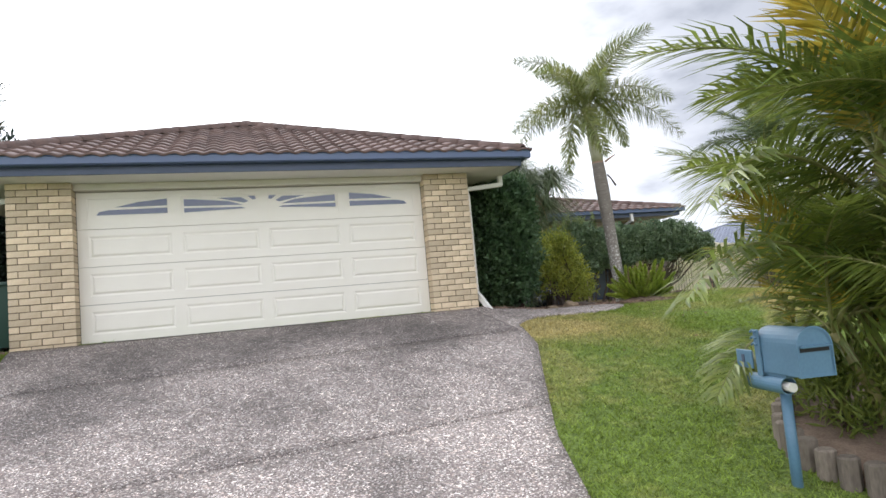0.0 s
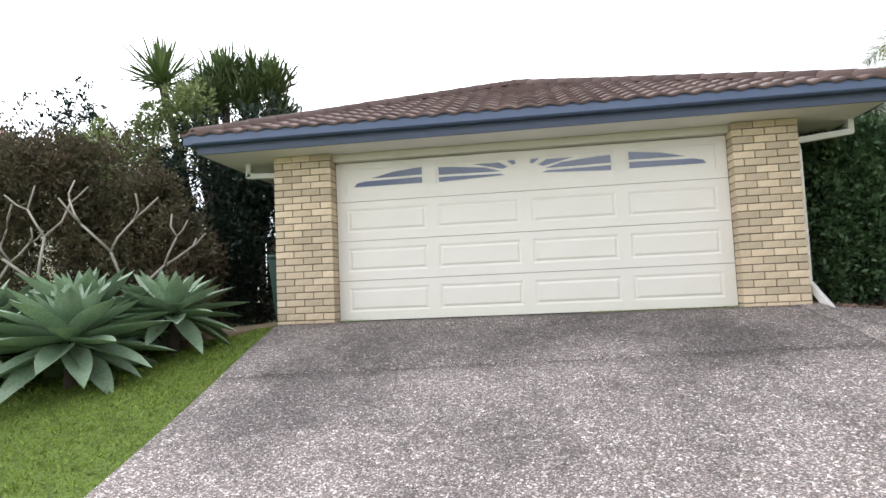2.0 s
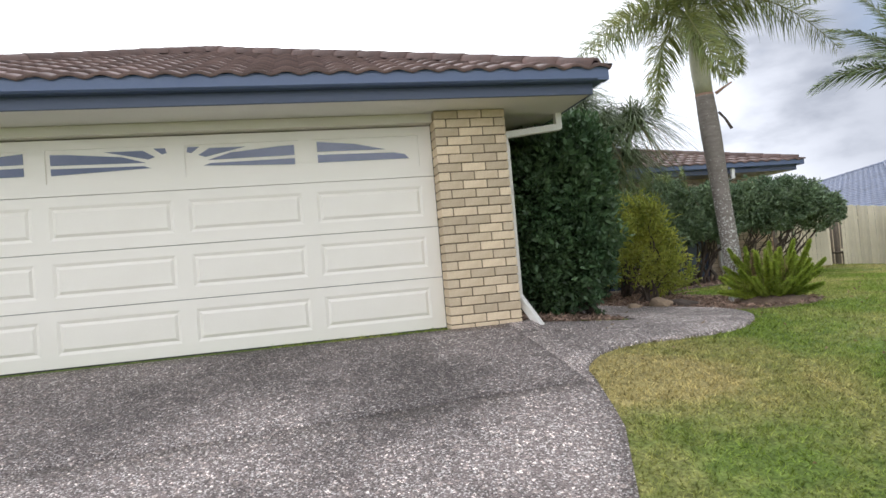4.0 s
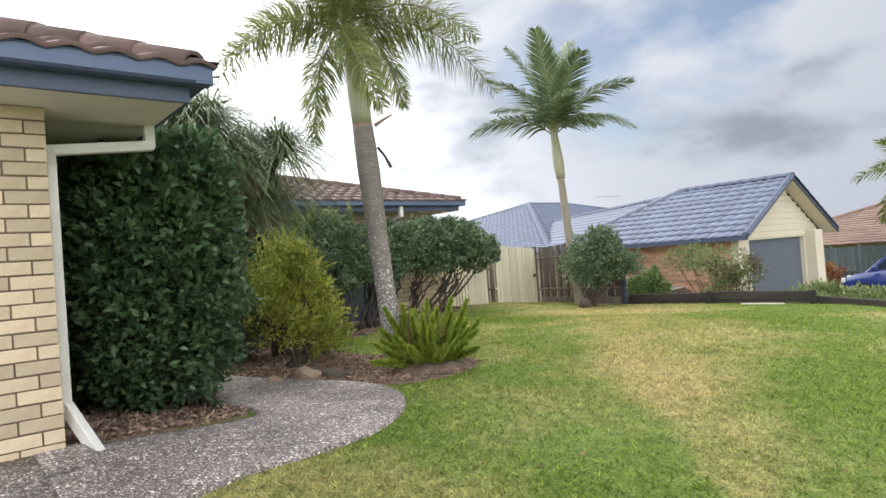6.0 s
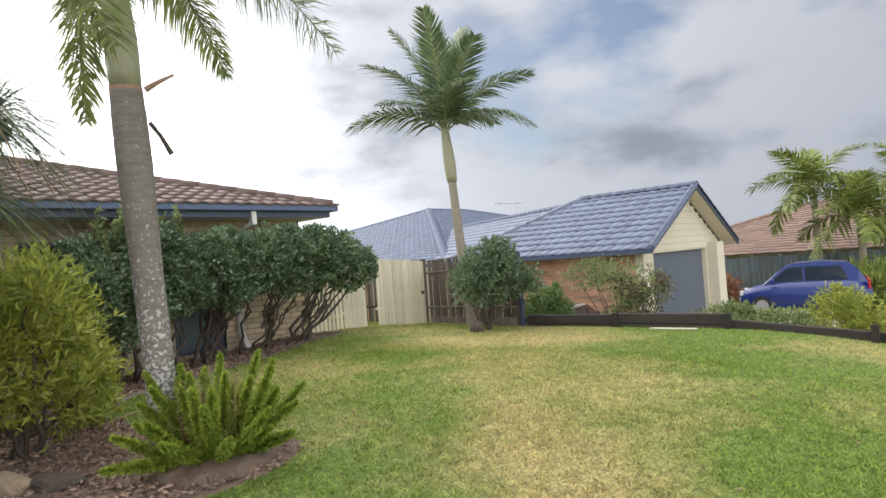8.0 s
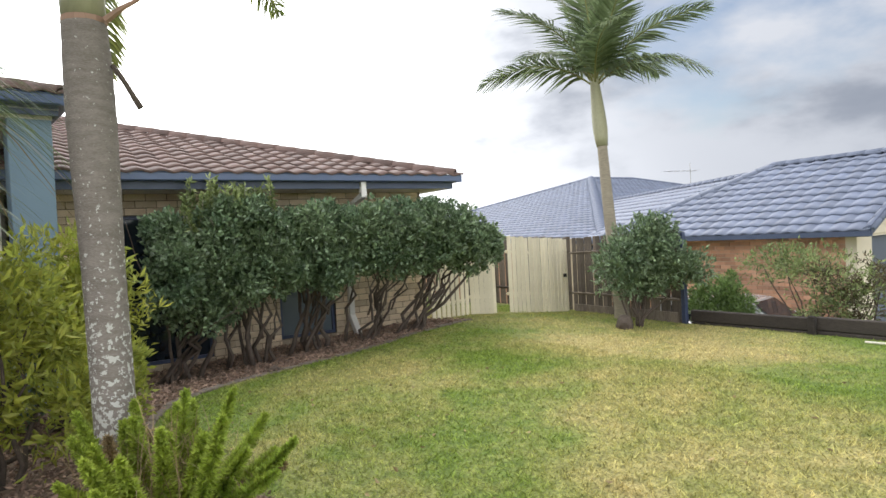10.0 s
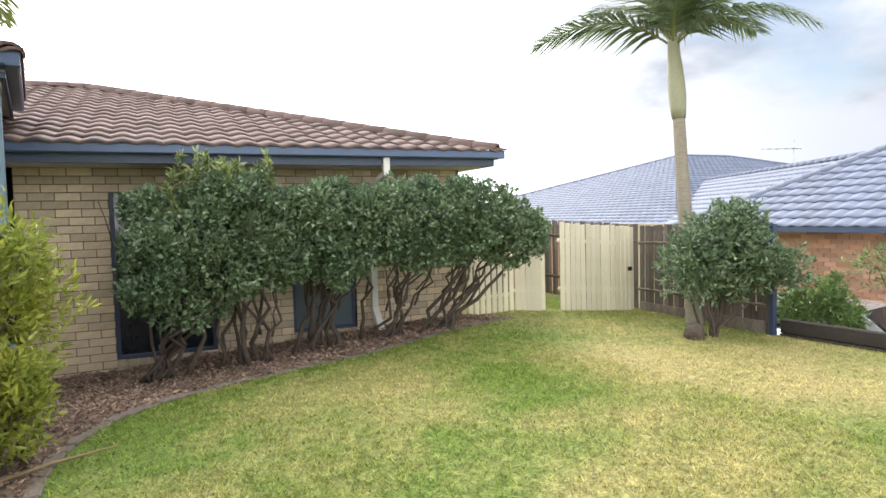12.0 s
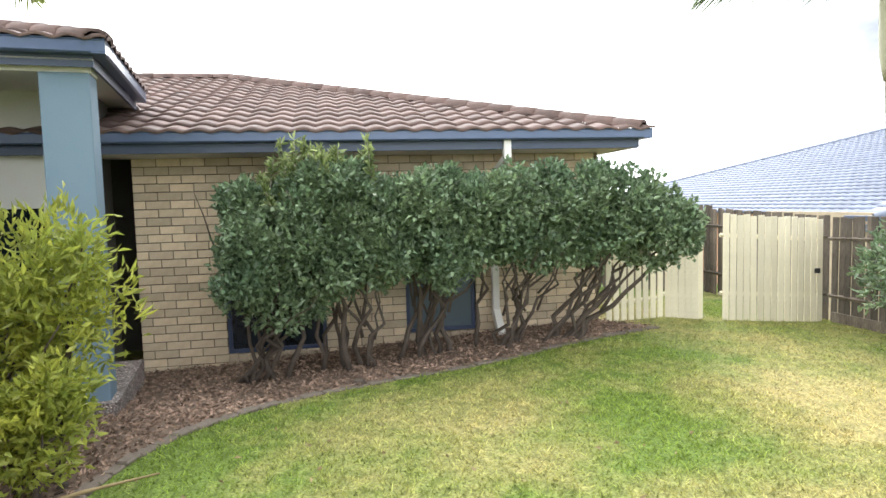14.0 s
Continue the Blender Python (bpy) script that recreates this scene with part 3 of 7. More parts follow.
def ridge_caps(parent, a, b, mat, r=0.14, step=0.36):
    """Half-round ridge tiles in a row from a to b, each lapping the next."""
    a, b = Vector(a) - Vector((0, 0, 0.045)), Vector(b) - Vector((0, 0, 0.045))
    d = b - a
    n = max(1, round(d.length / step))
    q = d.to_track_quat("Y", "Z").to_matrix().to_4x4()
    st = d.length / n
    g = Geo()
    seg = 7
    for k in range(2):
        for i in range(seg):
            t = math.pi * (i / (seg - 1) * 1.1 - 0.05)
            rr = r + (0.014 if k == 0 else 0)
            g.v.append((rr * math.cos(t), -0.03 if k == 0 else st, rr * 0.62 * math.sin(t) + 0.0))
    for i in range(seg - 1):
        g.f.append((i + 1, i, seg + i, seg + i + 1))
    k = len(g.v)
    for i in range(seg):
        x, y, z = g.v[i]
        g.v.append((x * 0.85, y + 0.002, z * 0.8 - 0.01))
    for i in range(seg - 1):
        g.f.append((i, i + 1, k + i + 1, k + i))
    me = g.mesh("ridge_tile", True)
    me.materials.append(mat)
    for i in range(n):
        ob = new("ridge_tile", me)
        ob.parent = parent
        ob.matrix_basis = Matrix.Translation(a + d * (i / n)) @ q @ pose(0, 0, 0, 0, random.uniform(-3, 3), random.uniform(-0.8, 0.8))


UNDER = shade("roof_underlay", (0.06, 0.045, 0.04), 0.9, (0.04, 0.03, 0.03), 4, 0.5, 40, 0.1)
GX0, GX1, GY, GZ, GMID, GAP = -3.53, 4.43, 8.15, 3.5, 0.42, 5.09
MX1, MY, MZ, MRX, MRY, MRZ = 12.735, 15.02, 3.5, 7.1, 20.65, 5.16
roof = thing("roof", "weathered brown concrete tile hip roof", "roof", kind="structure")
g = Geo()
dz = 0.03
g.add([(GX0, GY, GZ - dz), (GX1, GY, GZ - dz), (GMID, GY + 3.98, GAP - dz), (GX1, MY, GZ - dz), (GMID, MRY, GAP - dz), (GX0, 26.2, GZ - dz), (MX1, MY, MZ - dz), (MRX, MRY, MRZ - dz), (MX1, 26.2, MZ - dz)],
      [(0, 1, 2), (1, 3, 4, 2), (2, 4, 5, 0), (3, 6, 7, 4), (6, 8, 7), (4, 7, 8, 5)])
part("underlay", g, UNDER, roof)
sl = math.hypot(3.98, GAP - GZ)
cs, sn = 3.98 / sl, (GAP - GZ) / sl
tiled_face(roof, "front", (GX0, GY, GZ), (1, 0, 0), (0, cs, sn), 7.96, lambda t: t * cs, lambda t: 7.96 - t * cs, sl, 0.235, 0.33, 6, TILE, TILE_S, 290)
tiled_face(roof, "east", (GX1, GY, GZ), (0, 1, 0), (-cs, 0, sn), 9, lambda t: t * cs, lambda t: 8.2, sl, 0.235, 0.33, 4, TILE, TILE_S, 0)
tiled_face(roof, "west", (GX0, 17, GZ), (0, -1, 0), (cs, 0, sn), 9, lambda t: 0, lambda t: 8.85 - t * cs, sl, 0.235, 0.33, 4, TILE, TILE_S, 0)
ms = math.hypot(MRY - MY, MRZ - MZ)
mc, mn = (MRY - MY) / ms, (MRZ - MZ) / ms
tiled_face(roof, "main", (4.6, MY, MZ), (1, 0, 0), (0, mc, mn), 8.2, lambda t: 0.2, lambda t: 8.135 - t * mc, ms, 0.275, 0.37, 6, TILE, TILE_S, 290, lambda o: o.x > 6.6)
ridge_caps(roof, (GX0 + 0.1, GY + 0.1, GZ + 0.09), (GMID, GY + 3.98, GAP + 0.06), TILE)
ridge_caps(roof, (GX1 - 0.1, GY + 0.1, GZ + 0.09), (GMID, GY + 3.98, GAP + 0.06), TILE)
ridge_caps(roof, (GMID, GY + 3.98, GAP + 0.06), (GMID, MRY, GAP + 0.06), TILE)
ridge_caps(roof, (MX1 - 0.1, MY + 0.1, MZ + 0.09), (MRX, MRY, MRZ + 0.06), TILE)
ridge_caps(roof, (MRX, MRY, MRZ + 0.06), (GMID, MRY, MRZ + 0.06), TILE)


def gutter_run(parent, a, b, side, end_a=True, end_b=True):
    """A quad gutter with a rolled lip from a to b (its outer top edge); side: the way out from the roof."""
    a, b, s = Vector(a), Vector(b), Vector(side)
    prof = [(-0.11, -0.02), (-0.11, -0.115), (-0.02, -0.115), (0.0, -0.10), (0.0, -0.012), (0.008, -0.004), (0.004, 0.004), (-0.006, 0.002), (-0.012, -0.012), (-0.012, -0.095), (-0.10, -0.10), (-0.10, -0.02)]
    g = Geo()
    for p in (a, b):
        g.v.extend(tuple(p + s * o + Vector((0, 0, z))) for o, z in prof)
    n = len(prof)
    g.f.extend((i, (i + 1) % n, n + (i + 1) % n, n + i) for i in range(n))
    for p in (a, b):
        k = len(g.v)
        g.v.extend(tuple(p + s * o + Vector((0, 0, z))) for o, z in ((-0.11, -0.02), (-0.11, -0.115), (0.0, -0.115), (0.0, 0.0)))
        g.f.append((k, k + 1, k + 2, k + 3))
    return part("gutter", g, GUTTER, parent)


eaves = thing("eaves_trim", "dark blue steel gutters and fascia under the roof edge", "eaves", kind="structure")
gutter_run(eaves, (GX0, GY, 3.52), (GX1, GY, 3.52), (0, -1, 0))
gutter_run(eaves, (GX1, GY + 0.002, 3.519), (GX1, MY + 0.1, 3.519), (1, 0, 0))
gutter_run(eaves, (GX0, GY + 0.002, 3.519), (GX0, 20, 3.519), (-1, 0, 0))
gutter_run(eaves, (4.5, MY, 3.52), (MX1, MY, 3.52), (0, -1, 0))
gutter_run(eaves, (MX1, MY + 0.002, 3.519), (MX1, 26, 3.519), (1, 0, 0))
for b in ((GX0 + 0.13, GY + 0.115, GX1 - 0.13, GY + 0.14), (GX1 - 0.14, GY + 0.115, GX1 - 0.115, MY), (GX0 + 0.115, GY + 0.115, GX0 + 0.14, 20), (4.5, MY + 0.115, MX1 - 0.13, MY + 0.14), (MX1 - 0.14, MY + 0.115, MX1 - 0.115, 26)):
    part("fascia", Geo().box(b[0], b[1], 3.30, b[2], b[3], 3.47, 0.004), FASCIA, eaves)
for b in ((GX0 + 0.14, GY + 0.14, GX1 - 0.14, 9.2), (3.55, 9.2, GX1 - 0.14, MY), (GX0 + 0.14, 9.2, -2.6, 20), (4.5, MY + 0.14, MX1 - 0.14, 15.9), (12.35, 15.9, MX1 - 0.14, 26)):
    part("soffit", Geo().box(b[0], b[1], 3.305, b[2], b[3], 3.32), SOFFIT, eaves)


# ---- walls ----
def brick_mesh(store, ln, depth, mat, h=0.076):
    key = (round(ln, 2), round(depth, 2), mat.name, h)
    if key not in store:
        me = Geo().box(0, 0, 0, ln, depth, h, 0.004).mesh("brick")
        me.materials.append(mat)
        store[key] = me
    return store[key]


BRICKS = {}


def brick_courses(parent, x0, x1, y, z0, z1, holes=(), depth=0.11, limit=300, keep=None, bl=0.23, bh=0.076):
    """Running-bond brickwork on the front of a wall along x. holes: (x0, x1, z0, z1)."""
    rest, made = Geo(), 0
    rows_n = int((z1 - z0) / (bh + 0.01))
    for r in range(rows_n):
        z = z1 - (bh + 0.01) * (r + 1) + 0.01
        spans = [(x0, x1)]
        for hx0, hx1, hz0, hz1 in holes:
            if z + bh > hz0 and z < hz1:
                spans = [t for a, b in spans for t in (((a, min(b, hx0)), (max(a, hx1), b)) if hx0 < b and hx1 > a else ((a, b),)) if t[1] - t[0] > 0.03]
        for a, b in spans:
            x = x0 - ((bl + 0.01) / 2 if r % 2 else 0.0) - bl - 0.01
            while x < b:
                s, e = max(x, a), min(x + bl, b)
                e = b if b - e < 0.06 else e
                if s - a < 0.05 and e - s > 0.03:
                    s = a
                if e - s > 0.045 and not (s > a and e == b and e - s < 0.06):
                    off = random.uniform(-0.002, 0.002)
                    if made < limit and (keep is None or keep((s + e) / 2, z)):
                        ob = new("brick", brick_mesh(BRICKS, e - s, depth, BRICK, bh))
                        ob.parent = parent
                        ob.matrix_basis = Matrix.Translation((s, y + off, z + random.uniform(-0.0015, 0.0015)))
                        made += 1
                    else:
                        rest.box(s, y + off, z, e, y + depth, z + bh, 0.004)
                x += bl + 0.01
    if rest.v:
        part("more_bricks", rest, BRICK_S, parent, kind="stuff")


PIER_L, PIER_R = (-2.63, -1.89), (2.86, 3.57)
wall_1 = thing("wall_garage", "cream clay brick garage wall with raked joints", "wall", kind="structure")
for a, b in (PIER_L, PIER_R):
    part("mortar_core", Geo().box(a + 0.012, 8.712, 0.7, b - 0.012, 8.905, 3.3), MORTAR, wall_1)
part("side_wall", Geo().box(-2.62, 8.91, 0.6, -2.39, 16.0, 3.3), MORTAR, wall_1)
part("side_wall", Geo().box(3.33, 8.91, 0.6, 3.56, 16.0, 3.3), MORTAR, wall_1)
HOLES = [(7.55, 8.75, 0.9, 3.0), (9.76, 10.68, 1.02, 3.0)]
wall_2 = thing("wall_front", "cream clay brick house wall with dark windows", "wall", kind="structure")
for x0, x1, z0, z1 in ((6.57, 7.55, 0.3, 3.3), (8.75, 9.76, 0.3, 3.3), (10.68, 12.39, 0.3, 3.3), (7.55, 8.75, 0.3, 0.9), (9.76, 10.68, 0.3, 1.02), (7.55, 8.75, 3.0, 3.3), (9.76, 10.68, 3.0, 3.3)):
    part("mortar_core", Geo().box(x0, 15.862, z0, x1, 16.08, z1), MORTAR, wall_2)
part("side_wall", Geo().box(12.16, 16.085, 0.3, 12.39, 26.0, 3.3), BRICK_S, wall_2)
part("side_wall", Geo().box(6.575, 16.085, 0.3, 6.8, 17.6, 3.3), BRICK_S, wall_2)
part("back_wall", Geo().box(-2.6, 25.8, 0.3, 12.3, 26.0, 3.3), BRICK_S, wall_2)
# indoor dimness is put into this dark base colour
ROOM_SHADE = shade("interior_shade_colour", (0.12, 0.11, 0.10), 0.9, (0.08, 0.07, 0.07), 2, 0.5, 30, 0.05)
part("inner_wall", Geo().box(6.85, 18.6, 0.6, 12.1, 18.7, 3.3), ROOM_SHADE, wall_2)
part("inner_floor", Geo().box(6.85, 16.1, 0.75, 12.1, 18.6, 0.8), ROOM_SHADE, wall_2)
part("inner_ceiling", Geo().box(6.85, 16.1, 3.2, 12.1, 18.6, 3.25), SOFFIT, wall_2)


# ---- plants ----
RNG = np.random.default_rng(7)


def unit(a):
    return a / np.maximum(np.linalg.norm(a, axis=1, keepdims=True), 1e-9)


def np_mesh(name, verts, tris, mat, smooth=False):
    """A mesh of triangles from number arrays."""
    me = bpy.data.meshes.new(name)
    nv, nt = len(verts), len(tris)
    me.vertices.add(nv)
    me.vertices.foreach_set("co", np.asarray(verts, np.float32).ravel())
    me.loops.add(nt * 3)
    me.loops.foreach_set("vertex_index", np.asarray(tris, np.int32).ravel())
    me.polygons.add(nt)
    me.polygons.foreach_set("loop_start", np.arange(0, nt * 3, 3, dtype=np.int32))
    me.update(calc_edges=True)
    if mat:
        me.materials.append(mat)
    return me


def leaf_arrays(pos, ax, length, width, curl=0.25):
    """Folded leaves, pointed at both ends, at pos along ax."""
    n = len(pos)
    ax = unit(ax)
    side = unit(np.cross(ax, RNG.normal(size=(n, 3))))
    nrm = np.cross(side, ax)
    ln = length * RNG.uniform(0.65, 1.25, (n, 1))
    wd = width * RNG.uniform(0.7, 1.2, (n, 1))
    mid = pos + ax * ln * 0.45
    v = np.stack([pos, mid + side * wd * 0.5 + nrm * wd * curl, pos + ax * ln - nrm * ln * 0.15, mid - side * wd * 0.5 + nrm * wd * curl], 1).reshape(-1, 3)
    k = np.arange(n)[:, None] * 4
    return v, np.concatenate([k + [0, 1, 2], k + [0, 2, 3]])


def crown_points(lobes, n, shell=0.55, drop=0.25):
    """Points in and on several rounded lobes (cx, cy, cz, rx, ry, rz), with ragged outlines."""
    w = np.array([l[3] * l[4] + l[3] * l[5] + l[4] * l[5] for l in lobes])
    which = RNG.choice(len(lobes), n, p=w / w.sum())
    d = unit(RNG.normal(size=(n, 3)))
    r = 1 - shell * RNG.random(n) ** 1.8
    lump = 0.10 * np.sin(d[:, 0] * 7 + which) * np.sin(d[:, 1] * 6 + 2 * which) + 0.09 * np.sin(d[:, 2] * 11 + d[:, 0] * 9 + which) + RNG.normal(0, 0.035, n)
    L = np.array(lobes)[which]
    p = L[:, :3] + d * (r + lump)[:, None] * L[:, 3:6]
    return p, unit(d / L[:, 3:6] + 1e-6)


def crown(parent, lobes, n, length, width, mat, shell=0.5, up=0.35, spread=0.8, name="foliage", bumps=9):
    """Leafy sprigs: small bunches of leaves that fan out from points of a lobed crown with smaller tufts on it."""
    per = 5
    lobes = list(lobes)
    for i in range(bumps):
        l = lobes[i % max(1, len(lobes) - i)] if len(lobes) > i else lobes[i % 3 % len(lobes)]
        d = Vector(RNG.normal(size=3)).normalized()
        d.z = abs(d.z) * 0.9 if i % 3 else d.z
        k = random.uniform(0.22, 0.4)
        lobes.append((l[0] + d.x * l[3] * 0.9, l[1] + d.y * l[4] * 0.9, l[2] + d.z * l[5] * 0.9, l[3] * k, l[4] * k, l[5] * k * 1.2))
    p, d = crown_points(lobes, n // per, shell)
    p = np.repeat(p, per, 0) + RNG.normal(0, length * 0.35, (len(p) * per, 3))
    d = np.repeat(d, per, 0) + RNG.normal(0, spread, (len(d) * per, 3)) + [0, 0, up]
    v, t = leaf_arrays(p, d, length, width)
    return part(name, np_mesh(name, v, t, mat), None, parent, kind="stuff")


def limbs(parent, base, tips, r0, mat, wig=0.12, n=6, name="branch"):
    """A tapered, slightly crooked limb from base to each tip, each a part."""
    for tip in tips:
        b, e = Vector(base), Vector(tip)
        pts = []
        for i in range(n + 1):
            t = i / n
            q = b.lerp(e, t)
            if 0 < i < n:
                q += Vector((random.uniform(-1, 1), random.uniform(-1, 1), random.uniform(-0.4, 0.4))) * wig
            pts.append(q)
        part(name, Geo().tube(pts, [r0 * (1 - 0.75 * i / n) for i in range(n + 1)], 6), mat, parent, smooth=True)


def leafmat(name, base, alt, rough=0.45, trans=0.25, island=0.35, spec=0.45):
    return shade(name, base, rough, alt, 1.6, 0.9, 14, 0.0, island=island, trans=trans, spec=spec)


L_HEDGE = leafmat("hedge_leaf", (0.115, 0.185, 0.08), (0.055, 0.11, 0.05), 0.42)
L_VIB = leafmat("shrub_leaf", (0.20, 0.265, 0.14), (0.085, 0.145, 0.08), 0.38, 0.2, 0.45)
L_YEL = leafmat("yellow_green_leaf", (0.45, 0.45, 0.08), (0.23, 0.30, 0.06), 0.5, 0.4)
# near-black green: the shade of the left garden is put into the leaves
L_DARK = leafmat("shade_dark_leaf", (0.022, 0.042, 0.024), (0.011, 0.024, 0.016), 0.5)
L_BROWN = leafmat("bronze_leaf", (0.15, 0.105, 0.065), (0.085, 0.095, 0.045), 0.6)
L_LIGHT = leafmat("light_leaf", (0.34, 0.40, 0.16), (0.08, 0.12, 0.04), 0.5, 0.3)
L_PALM = leafmat("palm_leaf", (0.18, 0.235, 0.085), (0.25, 0.25, 0.07), 0.4, 0.45)
L_PALM2 = leafmat("palm_leaf_grey", (0.21, 0.26, 0.135), (0.125, 0.18, 0.085), 0.4, 0.35)
L_CANE = leafmat("cane_palm_leaf", (0.26, 0.30, 0.06), (0.11, 0.17, 0.04), 0.4, 0.45)
L_CANE_Y = leafmat("cane_palm_old_leaf", (0.50, 0.36, 0.05), (0.32, 0.29, 0.05), 0.5, 0.4)
L_FERN = leafmat("fern_leaf", (0.42, 0.50, 0.08), (0.24, 0.34, 0.05), 0.5, 0.35)
L_DRY = leafmat("dry_frond", (0.34, 0.25, 0.13), (0.22, 0.16, 0.08), 0.7, 0.2)
L_RED = leafmat("red_leaf", (0.27, 0.075, 0.045), (0.26, 0.16, 0.05), 0.5, 0.25)
BARK = shade("brown_bark", (0.105, 0.08, 0.062), 0.9, (0.055, 0.042, 0.034), 14, 0.8, 90, 0.6)
BARK_PALE = shade("pale_grey_bark", (0.42, 0.38, 0.33), 0.85, (0.26, 0.23, 0.19), 12, 0.8, 80, 0.4)


def trunk_mat():
    """Grey palm trunk with rings and white lichen blotches towards its foot."""
    m = shade("palm_trunk", (0.25, 0.22, 0.195), 0.9, (0.14, 0.118, 0.10), 9, 0.8, 60, 0.5, stretch=(1, 1, 3.5))
    n, l = m.node_tree.nodes, m.node_tree.links
    p = n["Principled BSDF"]
    src = p.inputs["Base Color"].links[0].from_socket
    co = n.new("ShaderNodeTexCoord")
    vo = n.new("ShaderNodeTexNoise")
    vo.inputs["Scale"].default_value, vo.inputs["Detail"].default_value, vo.inputs["Roughness"].default_value = 38, 3.0, 0.6
    l.new(co.outputs["Object"], vo.inputs["Vector"])
    sx = n.new("ShaderNodeSeparateXYZ")
    l.new(co.outputs["Object"], sx.inputs[0])
    h = n.new("ShaderNodeMapRange")
    h.inputs["From Min"].default_value, h.inputs["From Max"].default_value = 0.5, 2.1
    h.inputs["To Min"].default_value, h.inputs["To Max"].default_value = 0.515, 0.68
    l.new(sx.outputs["Z"], h.inputs["Value"])
    gt = n.new("ShaderNodeMath")
    gt.operation = "GREATER_THAN"
    l.new(vo.outputs["Fac"], gt.inputs[0])
    l.new(h.outputs["Result"], gt.inputs[1])
    mx = n.new("ShaderNodeMix")
    mx.data_type = "RGBA"
    mx.inputs["B"].default_value = (0.58, 0.58, 0.54, 1)
    sc = n.new("ShaderNodeMath")
    sc.operation = "MULTIPLY"
    sc.inputs[1].default_value = 0.8
    l.new(gt.outputs[0], sc.inputs[0])
    l.new(sc.outputs[0], mx.inputs["Factor"])
    l.new(src, mx.inputs["A"])
    l.new(mx.outputs["Result"], p.inputs["Base Color"])
    return m


TRUNK = trunk_mat()
TRUNK_PLAIN = shade("ringed_palm_trunk", (0.33, 0.29, 0.22), 0.9, (0.2, 0.17, 0.13), 9, 0.8, 60, 0.5, stretch=(1, 1, 4))
SHAFT = shade("green_crownshaft", (0.36, 0.345, 0.22), 0.5, (0.27, 0.27, 0.17), 3, 0.8, 40, 0.1, stretch=(1, 1, 0.4))
RACHIS = shade("palm_rib", (0.26, 0.25, 0.09), 0.5, (0.17, 0.18, 0.06), 8, 0.7, 40, 0.1)


def frond_mesh(name, length, leaf, mat, pairs=48, droop=0.9, plume=0.2, width=0.03, hang=0.5, stem=0.12):
    """A feather frond along +x that arches down: rib and leaflets, as one mesh."""
    g = Geo()
    rib = []
    for i in range(13):
        t = i / 12
        rib.append(Vector((length * (t - 0.22 * droop * t * t), 0, length * (0.10 * t - 0.55 * droop * t ** 2.2))))
    g.tube(rib, [0.022 * (1 - 0.85 * i / 12) * (length / 2.4) for i in range(13)], 5)
    ts = np.repeat(np.linspace(stem, 0.995, pairs), 2)
    sgn = np.tile([1.0, -1.0], pairs)
    n = len(ts)
    R = np.array([tuple(p) for p in rib])
    idx = ts * 12
    i0 = np.minimum(idx.astype(int), 11)
    fr = (idx - i0)[:, None]
    pos = R[i0] * (1 - fr) + R[i0 + 1] * fr
    tan = unit(R[i0 + 1] - R[i0])
    lat = np.stack([np.zeros(n), sgn, np.zeros(n)], 1)
    nrm = unit(np.cross(tan, lat) * sgn[:, None])
    size = leaf * (np.sin(np.clip(ts * 0.86 + 0.14, 0, 1) * math.pi) ** 0.55 * 0.9 + 0.12) * RNG.uniform(0.85, 1.1, n)
    fwd = 0.35 + 0.75 * ts
    ax = unit(lat + tan * fwd[:, None] + nrm * RNG.normal(0, plume, n)[:, None] + nrm * 0.25 + RNG.normal(0, 0.07, (n, 3)))
    down = np.array([0, 0, -1.0]) * (hang * size)[:, None]
    wv = unit(np.cross(ax, nrm)) * (width * RNG.uniform(0.8, 1.1, n))[:, None] * 0.5
    p1 = pos + ax * (size * 0.5)[:, None] + down * 0.18
    p2 = pos + ax * (size * 0.97)[:, None] + down
    v = np.stack([pos + wv * 0.5, pos - wv * 0.5, p1 + wv, p1 - wv, p2], 1).reshape(-1, 3)
    k = np.arange(n)[:, None] * 5
    t = np.concatenate([k + [0, 1, 2], k + [1, 3, 2], k + [2, 3, 4]])
    rv = np.array([tuple(q) for q in g.v])
    rt = []
    for f in g.f:
        for a in range(1, len(f) - 1):
            rt.append((f[0], f[a], f[a + 1]))
    me = np_mesh(name, np.concatenate([rv, v]), np.concatenate([np.array(rt), t + len(rv)]), None)
    me.materials.append(mat)
    me.materials.append(RACHIS)
    mi = np.zeros(len(me.polygons), np.int32)
    mi[:len(rt)] = 1
    me.polygons.foreach_set("material_index", mi)
    return me


def fronds(parent, centre, meshes, count, lift=(10, 75), spin=0.0, roll=25):
    """Fronds round a crown: the inner ones stand up, the outer ones hang."""
    for i in range(count):
        a = spin + i * 137.5
        t = (i + 0.5) / count
        up = lift[1] + (lift[0] - lift[1]) * t
        ob = new("frond", meshes[min(len(meshes) - 1, int(t * len(meshes)))])
        ob.parent = parent
        ob.matrix_basis = Matrix.Translation(centre) @ pose(0, 0, 0, 0, 0, a) @ pose(0, 0, 0, 0, -up + random.uniform(-6, 6), 0) @ pose(0, 0, 0, random.uniform(-roll, roll), 0, 0)


